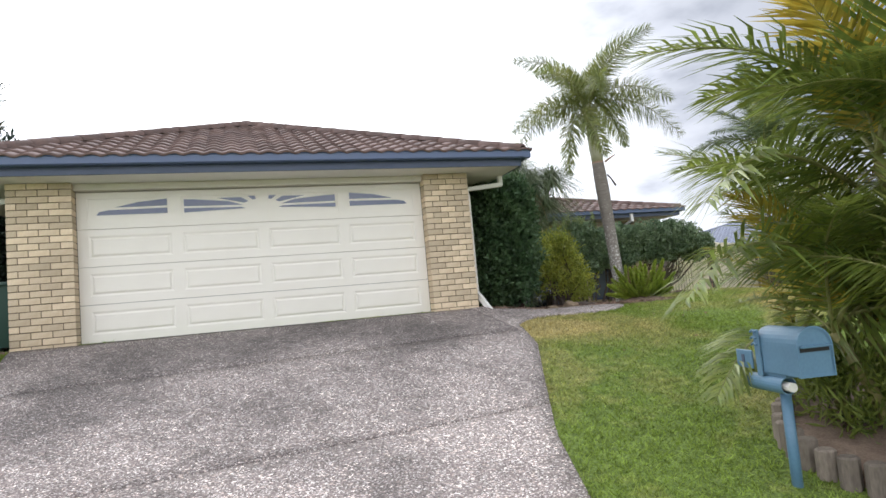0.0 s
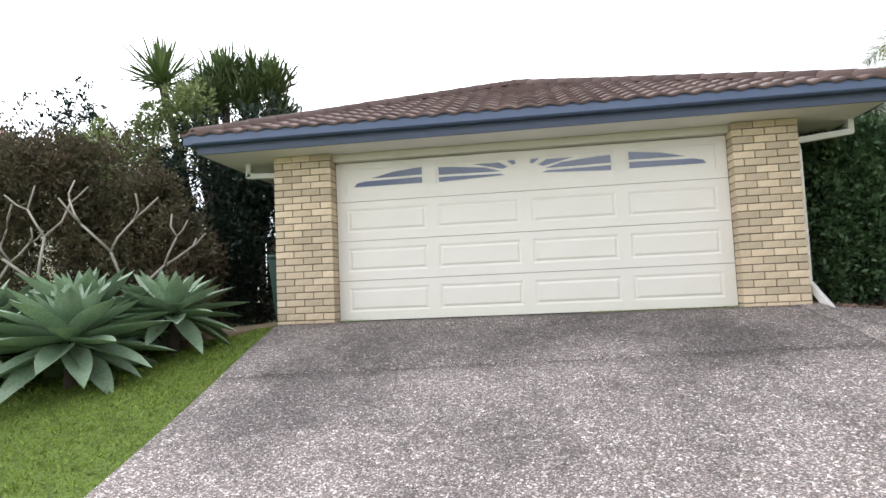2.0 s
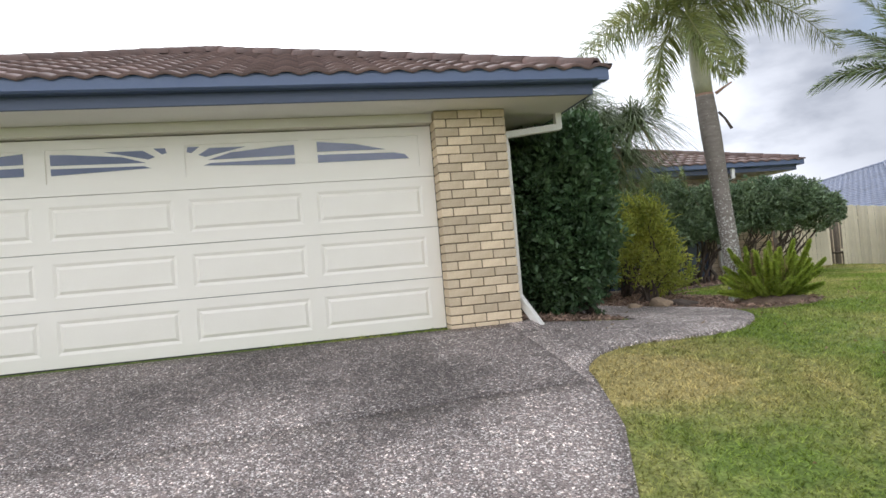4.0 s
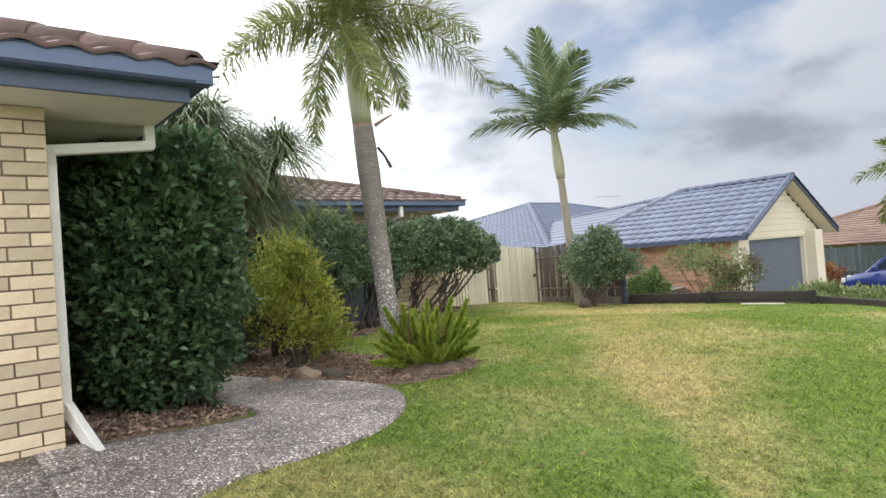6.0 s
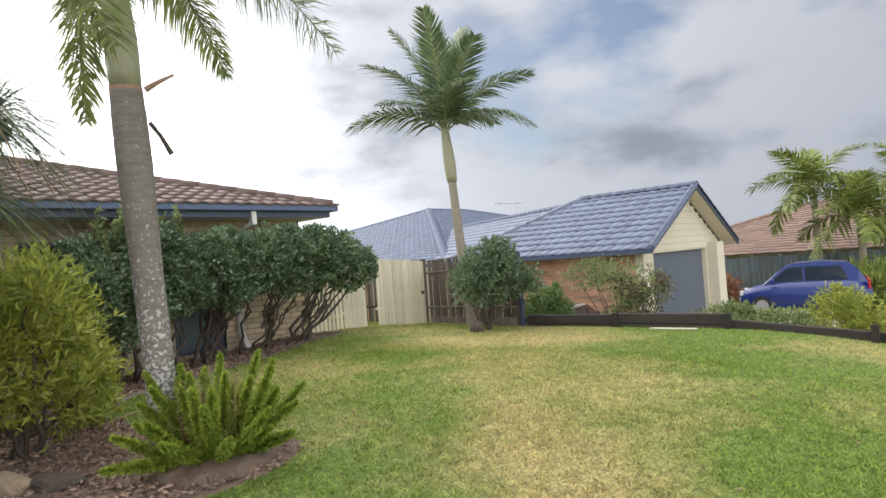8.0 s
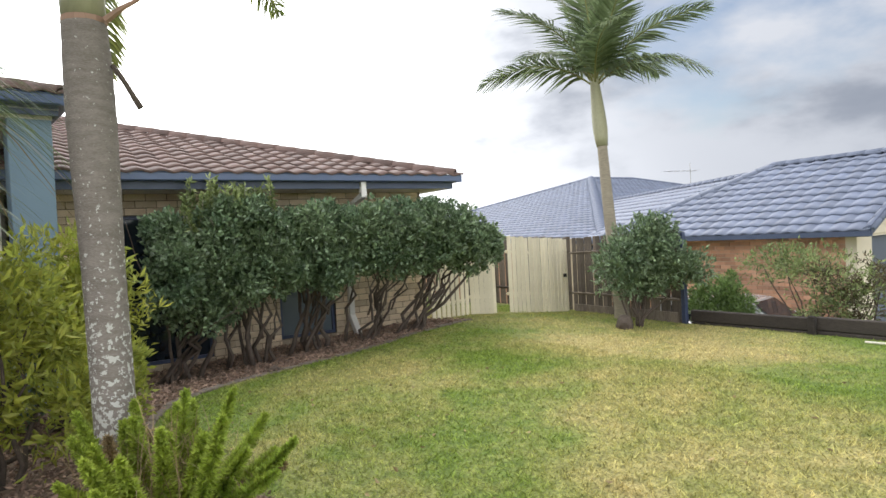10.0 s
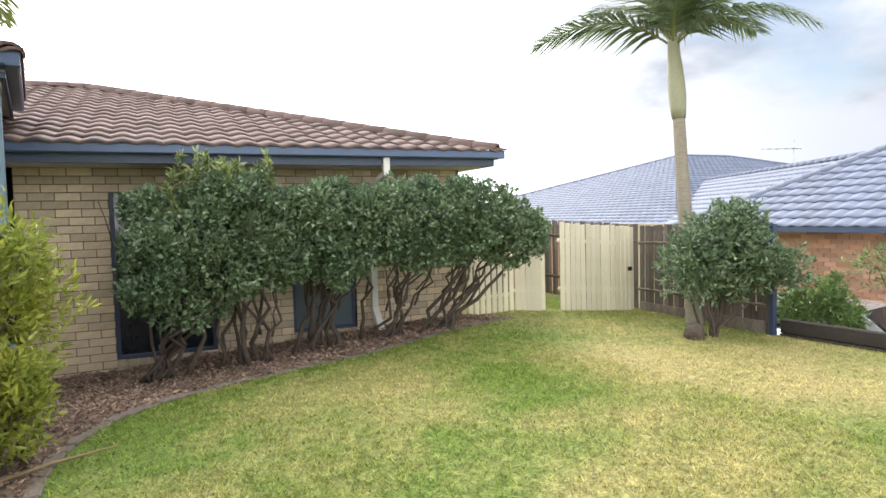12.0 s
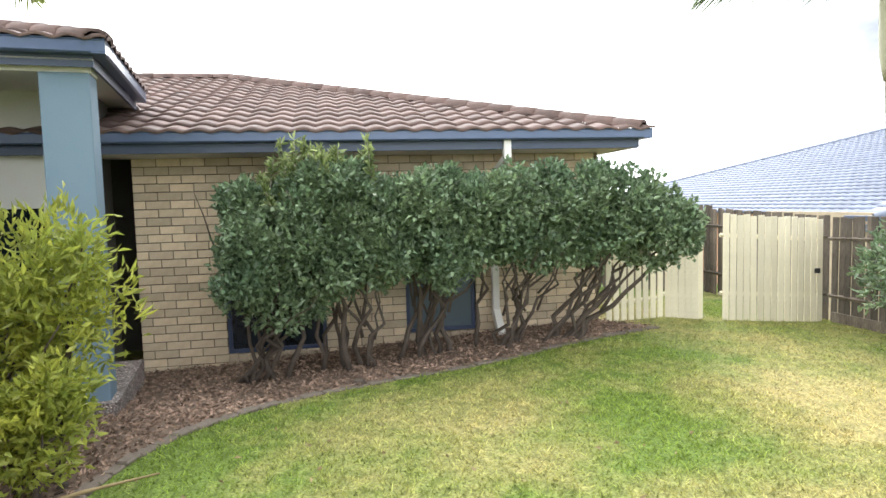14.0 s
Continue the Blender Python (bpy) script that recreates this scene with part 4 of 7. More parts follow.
def palm(name, label, foot, top, height_shaft, r, meshes, count, mat, lift, group="", spin=0.0, bend=0.15, girth=None, shaft=None):
    """A single-trunk palm: ringed trunk, smooth crownshaft, fronds. foot and top: the trunk's ends; the shaft stands on top."""
    th = thing(name, label, "palm tree", Matrix.Translation(foot), group)
    d = Vector(top) - Vector(foot)
    pts, rad = [], []
    n = 44
    for i in range(n + 1):
        t = i / n
        pts.append(d * t + Vector((math.sin(t * math.pi) * bend, 0, 0)))
        rad.append(r * ((lerp_rows(girth, t) if girth else 1.18 - 0.32 * t) + 0.30 * max(0, 0.08 - t) / 0.08 + 0.02 * (i % 2)))
    part("trunk", Geo().tube(pts, rad, 14), mat, th, smooth=True)
    w = d.normalized()
    sp = [d + w * (height_shaft * i / 8) for i in range(9)]
    sr = [r * k for k in shaft or (0.98, 1.08, 1.1, 1.04, 0.95, 0.86, 0.76, 0.66, 0.55)]
    part("crownshaft", Geo().tube(sp, sr, 12), SHAFT, th, "smooth pale green crownshaft", smooth=True)
    fronds(th, sp[-2], meshes, count, lift, spin)
    return th


def blade_rosette(parent, centre, count, length, width, mat, lift=(5, 85), thick=0.0, arch=0.25, spin=0.0, name="leaf", cup=0.12):
    """Broad pointed leaves round a heart, as of an agave or yucca; each a part."""
    me_list = []
    for s in range(3):
        g = Geo()
        n = 8
        for i in range(n + 1):
            t = i / n
            w = width * 0.5 * (0.42 + 2.3 * t - 1.7 * t * t) * (1 - t ** 3) if t < 1 else 0.0
            x = length * t * (1 - 0.15 * arch * t)
            z = -length * arch * t * t * (0.8 + 0.3 * s)
            g.v += [(x, -w, z + cup * w), (x, 0, z - cup * w), (x, w, z + cup * w)]
        for i in range(n):
            k = 3 * i
            g.f += [(k, k + 3, k + 4, k + 1), (k + 1, k + 4, k + 5, k + 2)]
        me = g.mesh(name, True)
        me.materials.append(mat)
        me_list.append(me)
    for i in range(count):
        t = (i + 0.5) / count
        up = lift[1] + (lift[0] - lift[1]) * t ** 0.8
        ob = new(name, me_list[i % 3])
        ob.parent = parent
        sc = (0.55 + 0.45 * min(1, t * 2)) * random.uniform(0.88, 1.08)
        ob.matrix_basis = Matrix.Translation(centre) @ pose(0, 0, 0, 0, 0, spin + i * 137.5 + random.uniform(-9, 9)) @ pose(0, 0, 0, 0, -up + random.uniform(-5, 5), 0) @ Matrix.Diagonal((sc, sc, sc, 1))


def grassy_tuft(parent, centre, n, length, width, mat, droop=0.8, up=(20, 85), name="leaves", seg=5, spread=0.05):
    """Long thin arching blades from one heart, as one mesh."""
    a = RNG.uniform(0, 2 * math.pi, n)
    e = np.radians(RNG.uniform(up[0], up[1], n))
    ln = length * RNG.uniform(0.6, 1.1, n)
    hor = np.stack([np.cos(a), np.sin(a), np.zeros(n)], 1)
    side = np.stack([-np.sin(a), np.cos(a), np.zeros(n)], 1)
    vs = []
    base = np.array(centre) + RNG.normal(0, spread, (n, 3))
    for i in range(seg + 1):
        t = i / seg
        p = base + hor * (ln * t * np.cos(e) + ln * droop * 0.35 * t * t)[:, None]
        p[:, 2] += ln * t * np.sin(e) - droop * ln * t ** 2.2
        w = (side * width * 0.5 * (1 - t ** 3))
        vs += [p - w, p + w]
    v = np.stack(vs, 1).reshape(-1, 3)
    m = 2 * (seg + 1)
    k = np.arange(n)[:, None] * m
    t = []
    for i in range(seg):
        t += [k + [2 * i, 2 * i + 1, 2 * i + 2], k + [2 * i + 1, 2 * i + 3, 2 * i + 2]]
    return part(name, np_mesh(name, v, np.concatenate(t), mat), None, parent, kind="stuff")


def ragged(lobes, times=4, small=(0.13, 0.26)):
    """The lobes with smaller tufts all over them, for an uneven outline."""
    out = list(lobes)
    for l in lobes:
        for _ in range(times):
            q = Vector((random.uniform(-1, 1), random.uniform(-1, 0.6), random.uniform(-0.5, 1))).normalized() * 0.92
            out.append((l[0] + q.x * l[3], l[1] + q.y * l[4], l[2] + q.z * l[5], *(random.uniform(*small) for _ in range(3))))
    return out


def shrub(name, label, x, y, lobes, n, length, width, mat, stems=5, group="", spread=0.5, r=0.022, stem_mat=None, up=0.35, shell=0.5):
    """A shrub: crooked stems and a lobed crown. lobes are given from the shrub's foot."""
    z = land(x, y)
    th = thing(name, label, "shrub", Matrix.Translation((x, y, z)), group)
    tips = []
    for i in range(stems):
        l = lobes[i % len(lobes)]
        tips.append((l[0] + random.uniform(-0.5, 0.5) * l[3], l[1] + random.uniform(-0.5, 0.5) * l[4], l[2] + random.uniform(-0.3, 0.2) * l[5]))
    for t in tips:
        limbs(th, (random.uniform(-0.1, 0.1), random.uniform(-0.1, 0.1), -0.05), [t], r, stem_mat or BARK, 0.06, name="stem")
    crown(th, lobes, n, length, width, mat, up=up, shell=shell)
    return th


# ---- garage front ----
GLASS = shade("tinted_door_glass", (0.10, 0.12, 0.20), 0.12, (0.13, 0.15, 0.23), 3, 0.5, 20, 0.0, spec=0.6)
DX0, DX1, DZ0, DZ1, DY = -1.885, 2.855, 1.205, 3.205, 8.91
door = thing("garage_door", "wide cream sectional garage door with sunburst windows, closed", "garage door", Matrix.Translation((DX0, DY, DZ0)))
DW, DH = DX1 - DX0, (DZ1 - DZ0) / 4


def panel_geo(w, h, out=0.009):
    """A raised panel with sloped borders."""
    g = Geo()
    b = 0.028
    o = [(0, 0), (w, 0), (w, h), (0, h)]
    i1 = [(b, b), (w - b, b), (w - b, h - b), (b, h - b)]
    c = 0.055
    i2 = [(c, c), (w - c, c), (w - c, h - c), (c, h - c)]
    g.add([(x, 0, z) for x, z in o] + [(x, out, z) for x, z in i1] + [(x, -0.003, z) for x, z in i2],
          [(k, (k + 1) % 4, 4 + (k + 1) % 4, 4 + k) for k in range(4)] + [(4 + k, 4 + (k + 1) % 4, 8 + (k + 1) % 4, 8 + k) for k in range(4)] + [(8, 9, 10, 11)])
    return g


PWID, PGAP = 1.02, 0.1
XS = [0.13 + i * (DW - 0.26 - PWID) / 3 for i in range(4)]
for r in range(4):
    z0, z1 = r * DH, (r + 1) * DH
    sec = Geo()
    ph0, ph1 = z0 + 0.11, z1 - 0.09
    sec.box(0, 0, z0 + 0.003, DW, 0.04, ph0)
    sec.box(0, 0, ph1, DW, 0.04, z1 - 0.003)
    xs = [0] + [v for x in XS for v in (x, x + PWID)] + [DW]
    for i in range(0, len(xs), 2):
        sec.box(xs[i], 0, ph0, xs[i + 1], 0.04, ph1)
    s = part("door_section", sec, DOORPAINT, door)
    if r < 3:
        me = panel_geo(PWID, ph1 - ph0).mesh("panel")
        me.materials.append(DOORPAINT)
        for x in XS:
            part("panel", me, None, s).matrix_basis = Matrix.Translation((x, 0, ph0))
    else:
        for x in XS:
            part("panel", Geo().box(0.0, 0.012, 0, PWID, 0.03, ph1 - ph0), DOORPAINT, s).matrix_basis = Matrix.Translation((x, 0, ph0))
part("seal", Geo().box(0, 0.0, -0.022, DW, 0.04, 0.0), shade("black_rubber", (0.02, 0.02, 0.02), 0.7), door)


def half_lite(k):
    """Panes of one of the four windows that together make a low sunburst: outlines in the panel's own x, z."""
    z0 = 0.08
    if k == 0:
        return [[(0.10, z0), (0.98, z0), (0.98, z0 + 0.075), (0.25, z0 + 0.065), (0.14, z0 + 0.045)], [(0.33, z0 + 0.10), (0.98, z0 + 0.105), (0.98, z0 + 0.20), (0.62, z0 + 0.165)]]
    rays = []
    rays.append([(0.04, z0 - 0.005), (0.86, z0 + 0.025), (0.80, z0 + 0.045), (0.04, z0 + 0.055)])
    rays.append([(0.04, z0 + 0.085), (0.82, z0 + 0.075), (0.62, z0 + 0.135), (0.18, z0 + 0.175), (0.04, z0 + 0.18)])
    rays.append([(0.48, z0 + 0.185), (0.84, z0 + 0.105), (0.90, z0 + 0.125), (0.80, z0 + 0.185)])
    rays.append([(0.89, z0 + 0.20), (0.96, z0 + 0.145), (1.0, z0 + 0.155), (0.99, z0 + 0.20)])
    return rays


top_z = 3 * DH + 0.11
for i in range(4):
    for poly in half_lite(0 if i in (0, 3) else 1):
        q = poly if i < 2 else [(PWID - x, z) for x, z in poly][::-1]
        part("pane", Geo().prism([(XS[i] + x, top_z + z) for x, z in q], 0.006, 0.0145), GLASS, door, "grey tinted glass")

jamb = thing("door_trim", "cream timber head trim above the garage door", "trim", kind="structure")
part("head", Geo().box(-1.89, 8.80, 3.215, 2.86, 8.98, 3.303, 0.004), TRIM, jamb)
part("backing", Geo().box(-2.39, 8.985, 0.9, 3.33, 9.02, 3.3), ROOM_SHADE, jamb)


def bent_pipe(parent, pts, w=0.05, d=0.04, mat=None, name="pipe"):
    """A rectangular downpipe along points."""
    for a, b in zip(pts, pts[1:]):
        a, b = Vector(a), Vector(b)
        ln = (b - a).length
        q = (b - a).to_track_quat("Z", "Y").to_matrix().to_4x4()
        part(name, Geo().box(-w, -d, -0.02, w, d, ln + 0.02, 0.006), mat or WHITEPIPE, parent).matrix_basis = Matrix.Translation(a) @ q


dp = thing("downpipe", "white metal downpipe kicked out at its foot", "downpipe")
bent_pipe(dp, [(4.25, 9.0, 3.32), (4.25, 9.0, 3.16), (3.61, 8.93, 3.08), (3.605, 8.85, 2.95)], 0.035, 0.035)
bent_pipe(dp, [(3.605, 8.84, 2.95), (3.605, 8.84, 1.42)], 0.03, 0.035, name="lower_pipe")
bent_pipe(dp, [(3.61, 8.83, 1.42), (3.74, 8.62, 1.12)], 0.03, 0.04, name="shoe")
dp = thing("downpipe", "white metal downpipe elbow under the eave", "downpipe")
bent_pipe(dp, [(-3.1, 9.0, 3.32), (-3.1, 9.0, 3.15), (-2.66, 9.0, 3.13), (-2.66, 9.05, 1.0)], 0.035, 0.035)

# wheelie bin in the side passage
BIN = shade("dark_green_plastic", (0.02, 0.065, 0.045), 0.45, (0.015, 0.05, 0.035), 5, 0.5, 60, 0.05)
wb = thing("wheelie_bin", "dark green plastic wheelie bin against the wall", "bin", Matrix.Translation((-3.05, 10.3, land(-3.05, 10.3) + 0.02)))
g = Geo()
for z, s in ((0.05, 0.20), (0.92, 0.27)):
    g.v += [(-s, -s, z), (s, -s, z), (s, s, z), (-s, s, z)]
g.f += [(3, 2, 1, 0), (4, 5, 6, 7)] + [(k, (k + 1) % 4, 4 + (k + 1) % 4, 4 + k) for k in range(4)]
part("body", g, BIN, wb)
part("lid", Geo().box(-0.29, -0.31, 0.92, 0.29, 0.30, 0.98, 0.02), BIN, wb)
part("handle", Geo().tube([(-0.2, 0.34, 0.93), (0.2, 0.34, 0.93)], 0.018, 8), BIN, wb)
for sx in (-0.24, 0.24):
    part("wheel", Geo().tube([(sx - 0.03, 0.2, 0.09), (sx + 0.03, 0.2, 0.09)], 0.09, 14), BIN, wb)

# ---- left garden ----
AGAVE = shade("grey_green_agave", (0.36, 0.45, 0.32), 0.5, (0.18, 0.29, 0.16), 3, 0.9, 40, 0.05, rnd=0.2)
for x, y, ln, n, sp in ((-4.02, 6.9, 1.02, 62, 0), (-3.45, 7.75, 0.8, 48, 40), (-4.55, 7.75, 1.15, 54, 80), (-5.1, 6.75, 0.95, 54, 20), (-3.95, 8.3, 0.8, 30, 60), (-5.7, 7.6, 1.1, 44, 10), (-6.2, 6.6, 0.95, 40, 50)):
    z = land(x, y)
    th = thing("agave", "grey-green foxtail agave with broad soft pointed leaves", "agave", Matrix.Translation((x, y, z)), "agave clump")
    part("stem", Geo().tube([(0, 0, -0.05), (0.02, 0, 0.25), (0, 0, 0.46)], [0.07, 0.06, 0.05], 8), BARK, th, smooth=True)
    blade_rosette(th, (0, 0, 0.44), n, ln, 0.27 * ln, AGAVE, (-32, 84), arch=0.06, spin=sp, cup=0.3)

def frangipani(x, y, starts, ln):
    """Bare, thick-twigged branches that fork in pairs again and again."""
    fr = thing("frangipani", "bare pale-branched frangipani shrub without leaves", "shrub", Matrix.Translation((x, y, land(x, y))), "frangipanis")

    def fork(p, d, ln, r, depth):
        e = p + d * ln
        part("branch", Geo().tube([p, p.lerp(e, 0.5) + Vector((random.uniform(-1, 1), random.uniform(-1, 1), -0.5)) * 0.05, e], [r, r * 0.85, r * 0.8], 7), BARK_PALE, fr, smooth=True)
        if depth:
            turn = random.uniform(0, math.pi)
            out = Vector((math.cos(turn), 0.5 * math.sin(turn), 0))
            for s in (-1, 1):
                v = (d * 0.7 + out * s * random.uniform(0.6, 1.0) + Vector((0, 0, random.uniform(0.15, 0.4)))).normalized()
                fork(e, v, ln * random.uniform(0.6, 0.85), r * 0.8, depth - 1)

    for d in starts:
        fork(Vector((d[0] * 0.1, d[1] * 0.1, 0)), Vector(d).normalized(), ln, 0.028, 3)


frangipani(-5.5, 8.75, ((-0.5, -0.1, 1), (0.9, 0.1, 0.8)), 0.86)
frangipani(-7.5, 9.0, ((-0.5, 0, 1), (0.5, 0.1, 0.8)), 0.8)

shrub("bronze_shrub", "brownish bronze-leaved shrub behind the agaves", -5.2, 10.3, ragged([(0, 0, 1.2, 0.9, 0.6, 1.0), (-1.0, 0.2, 2.0, 0.9, 0.6, 1.25), (0.5, 0, 0.9, 0.5, 0.5, 0.8), (-0.3, 0.2, 1.9, 0.6, 0.5, 0.7)], 4, (0.15, 0.3)), 26000, 0.075, 0.037, L_BROWN, 6)
shrub("bronze_shrub", "brownish bronze-leaved shrub behind the agaves", -7.2, 10.0, ragged([(0, 0, 1.5, 1.2, 0.7, 1.6), (0.2, 0.1, 2.5, 0.8, 0.6, 0.75), (-1.2, 0.2, 2.0, 1.0, 0.7, 1.7)], 4, (0.15, 0.3)), 34000, 0.075, 0.037, L_BROWN, 6)
shrub("dark_shrub", "tall green shrub by the garage, deep shade put into its leaf colour", -4.3, 11.8, [(0, 0, 1.4, 1.0, 0.8, 1.7), (0.2, 0, 2.9, 0.95, 0.8, 1.0), (-0.9, -0.1, 2.2, 0.9, 0.7, 1.5), (0.75, 0.4, 1.0, 0.6, 0.6, 1.3), (1.0, 0.5, 1.4, 0.55, 0.5, 1.7), (0.9, 0.8, 2.4, 0.6, 0.5, 0.9)], 30000, 0.10, 0.045, L_DARK, 7)
shrub("dark_shrub", "tall green shrub by the garage, deep shade put into its leaf colour", -3.35, 13.4, [(0, 0, 1.5, 0.75, 0.7, 1.8), (-0.5, 0, 2.5, 0.8, 0.7, 1.1)], 11000, 0.10, 0.045, L_DARK, 5)
shrub("light_shrub", "pale green leafy tree-like shrub", -6.0, 12.0, [(0, 0, 3.4, 0.75, 0.6, 0.8), (0.35, 0, 4.1, 0.45, 0.4, 0.5), (-0.8, 0, 2.9, 0.7, 0.6, 0.9), (-1.7, 0.3, 3.0, 0.8, 0.6, 1.0)], 12000, 0.09, 0.04, L_LIGHT, 6)
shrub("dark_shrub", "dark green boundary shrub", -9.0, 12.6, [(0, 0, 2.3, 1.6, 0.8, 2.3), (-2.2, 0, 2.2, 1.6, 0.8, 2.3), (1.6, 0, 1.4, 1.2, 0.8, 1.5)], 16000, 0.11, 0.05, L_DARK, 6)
YUCCA = shade("yucca_leaf", (0.17, 0.22, 0.085), 0.5, (0.09, 0.14, 0.055), 3, 0.9, 40, 0.05, rnd=0.2)
yu = thing("yucca", "tall many-headed yucca with spiky green heads", "yucca", Matrix.Translation((-5.6, 13.4, land(-5.6, 13.4))))
for i, (dx, dy, h) in enumerate(((-1.5, 0, 5.15), (-0.5, 0.3, 4.9), (0.0, -0.1, 5.0), (0.55, 0.2, 4.95), (1.0, 0, 4.75), (-0.2, -0.3, 4.4), (0.5, -0.2, 4.4), (1.0, 0.3, 4.1), (-0.8, 0.1, 4.5))):
    part("trunk", Geo().tube([(dx * 0.2, dy * 0.2, -0.1), (dx * 0.6, dy, h * 0.5), (dx, dy, h)], [0.14, 0.10, 0.08], 8), BARK, yu, smooth=True)
    grassy_tuft(yu, (dx, dy, h), 130 if i == 0 else 260, 1.2 if i == 0 else 0.95, 0.06 if i == 0 else 0.045, YUCCA, 0.03 if i == 0 else 0.15, (-20, 88) if i == 0 else (15, 88), "head", 4, 0.05 if i == 0 else 0.1)

# ---- entry garden ----
hd = thing("hedge", "tall dense glossy dark green hedge shrub beside the garage", "hedge", Matrix.Translation((4.45, 10.05, land(4.45, 10.05))))
limbs(hd, (0.35, -0.35, -0.05), [(0.1, -0.2, 1.3), (0.3, 0.1, 1.5), (-0.2, 0, 1.6)], 0.06, BARK, 0.05, name="stem")
crown(hd, [(0, 0.1, 0.95, 0.68, 0.95, 0.98), (0.0, 0.1, 1.65, 0.70, 0.95, 0.75), (0.05, 0.6, 1.5, 0.6, 0.7, 0.85), (0.15, -0.35, 1.15, 0.5, 0.6, 1.0), (-0.15, 0.2, 2.1, 0.45, 0.6, 0.4), (-0.3, -0.3, 1.1, 0.35, 0.5, 1.0)], 42000, 0.085, 0.05, L_HEDGE, shell=0.35)
pt = thing("ponytail_palm", "ponytail palm with drooping thin green leaves", "ponytail palm", Matrix.Translation((5.1, 10.75, land(5.1, 10.75))))
for dx, dy, h in ((0, 0, 2.7), (0.55, -0.1, 2.4), (-0.35, 0.1, 2.6), (0.95, -0.15, 2.5), (0.3, 0.2, 2.85), (0.2, -0.25, 2.35)):
    part("trunk", Geo().tube([(0, 0, -0.1), (dx * 0.5, dy * 0.5, h * 0.55), (dx, dy, h)], [0.08, 0.045, 0.03], 8), BARK, pt, smooth=True)
    grassy_tuft(pt, (dx * 0.85, dy, h - 0.5), 260, 0.75, 0.011, L_PALM2, 0.95, (-5, 60), "head", 6, 0.05)
    grassy_tuft(pt, (dx, dy, h), 620, 0.86, 0.011, L_PALM2, 0.85, (-5, 85), "head", 6, 0.05)
    grassy_tuft(pt, (dx, dy, h - 0.1), 16, 0.7, 0.016, L_DRY, 1.5, (-10, 30), "dry_leaves", 6, 0.04)
YB = "bright yellow-green shrub with fine leaves"
shrub("yellow_shrub", YB, 6.35, 11.2, ragged([(0.05, 0, 1.05, 0.42, 0.42, 0.42), (-0.25, -0.1, 0.75, 0.40, 0.36, 0.45), (0.4, 0, 0.45, 0.36, 0.36, 0.35), (0.1, 0.1, 1.3, 0.24, 0.24, 0.26)], 4, (0.1, 0.2)), 3600, 0.10, 0.03, L_YEL, 7, "yellow-green shrubs", up=0.5, shell=0.95)
shrub("yellow_shrub", YB, 6.75, 12.6, [(0.05, 0, 1.15, 0.48, 0.5, 0.55), (0.4, -0.1, 1.0, 0.35, 0.35, 0.4), (-0.3, 0, 0.75, 0.45, 0.4, 0.6), (0.25, 0.1, 1.5, 0.25, 0.25, 0.28), (0.45, -0.1, 1.35, 0.16, 0.16, 0.2)], 4200, 0.10, 0.03, L_YEL, 7, "yellow-green shrubs", up=0.5, shell=0.95)
shrub("yellow_shrub", "low yellow-leaved shrub at the bed's edge", 7.05, 11.9, [(0, 0, 0.4, 0.28, 0.3, 0.32), (0.1, 0.1, 0.6, 0.2, 0.2, 0.2)], 2600, 0.075, 0.03, L_YEL, 5, "yellow-green shrubs", up=0.5, shell=0.8)
shrub("green_shrub", "dark green shrub in the shaded porch bed", 5.9, 12.6, [(0, 0, 0.7, 0.6, 0.5, 0.7), (0.4, 0.3, 0.6, 0.5, 0.5, 0.6)], 7000, 0.075, 0.03, L_VIB, 5)

# the palm by the path, its old leaf scar and dry stubs
P1 = [frond_mesh("palm_frond", ln_, 0.40, L_PALM, 230, d_, 1.5, 0.016, 0.42) for ln_, d_ in ((2.1, 1.1), (2.0, 1.35), (1.85, 1.5))]
P1F = (6.95, 9.98, land(6.95, 9.98) - 0.03)
P1T = (6.93, 10.27, 3.79)
p1 = palm("foxtail_palm", "foxtail palm with lichen-spotted grey trunk and plumed fronds", P1F, P1T, 1.2, 0.112, P1, 13, TRUNK, (4, 84), spin=15, bend=0.0, girth=[(0.0, 0.95), (0.5, 0.96), (0.62, 1.03), (0.8, 1.13), (0.92, 1.1), (1.0, 1.02)], shaft=(1.0, 1.04, 1.08, 1.05, 0.97, 0.88, 0.78, 0.7, 0.6))
SX, SY, SZ = (P1T[k] - P1F[k] for k in range(3))
part("leaf_scar", Geo().tube([(SX, SY, SZ - 0.02), (SX, SY, SZ + 0.012)], [0.119, 0.117], 14), shade("rusty_scar", (0.36, 0.22, 0.16), 0.85, (0.27, 0.20, 0.15), 9), p1, "rusty ring scar")
part("dry_stub", Geo().tube([(SX + 0.1, SY - 0.10, SZ - 0.01), (SX + 0.18, SY - 0.16, SZ + 0.05), (SX + 0.28, SY - 0.2, SZ + 0.11)], [0.024, 0.016, 0.009], 6), MATS["rusty_scar"], p1)
part("dry_stub", Geo().tube([(SX + 0.12, SY - 0.1, SZ - 0.26), (SX + 0.17, SY - 0.15, SZ - 0.36), (SX + 0.24, SY - 0.17, SZ - 0.5)], [0.016, 0.015, 0.02], 6), BARK, p1)

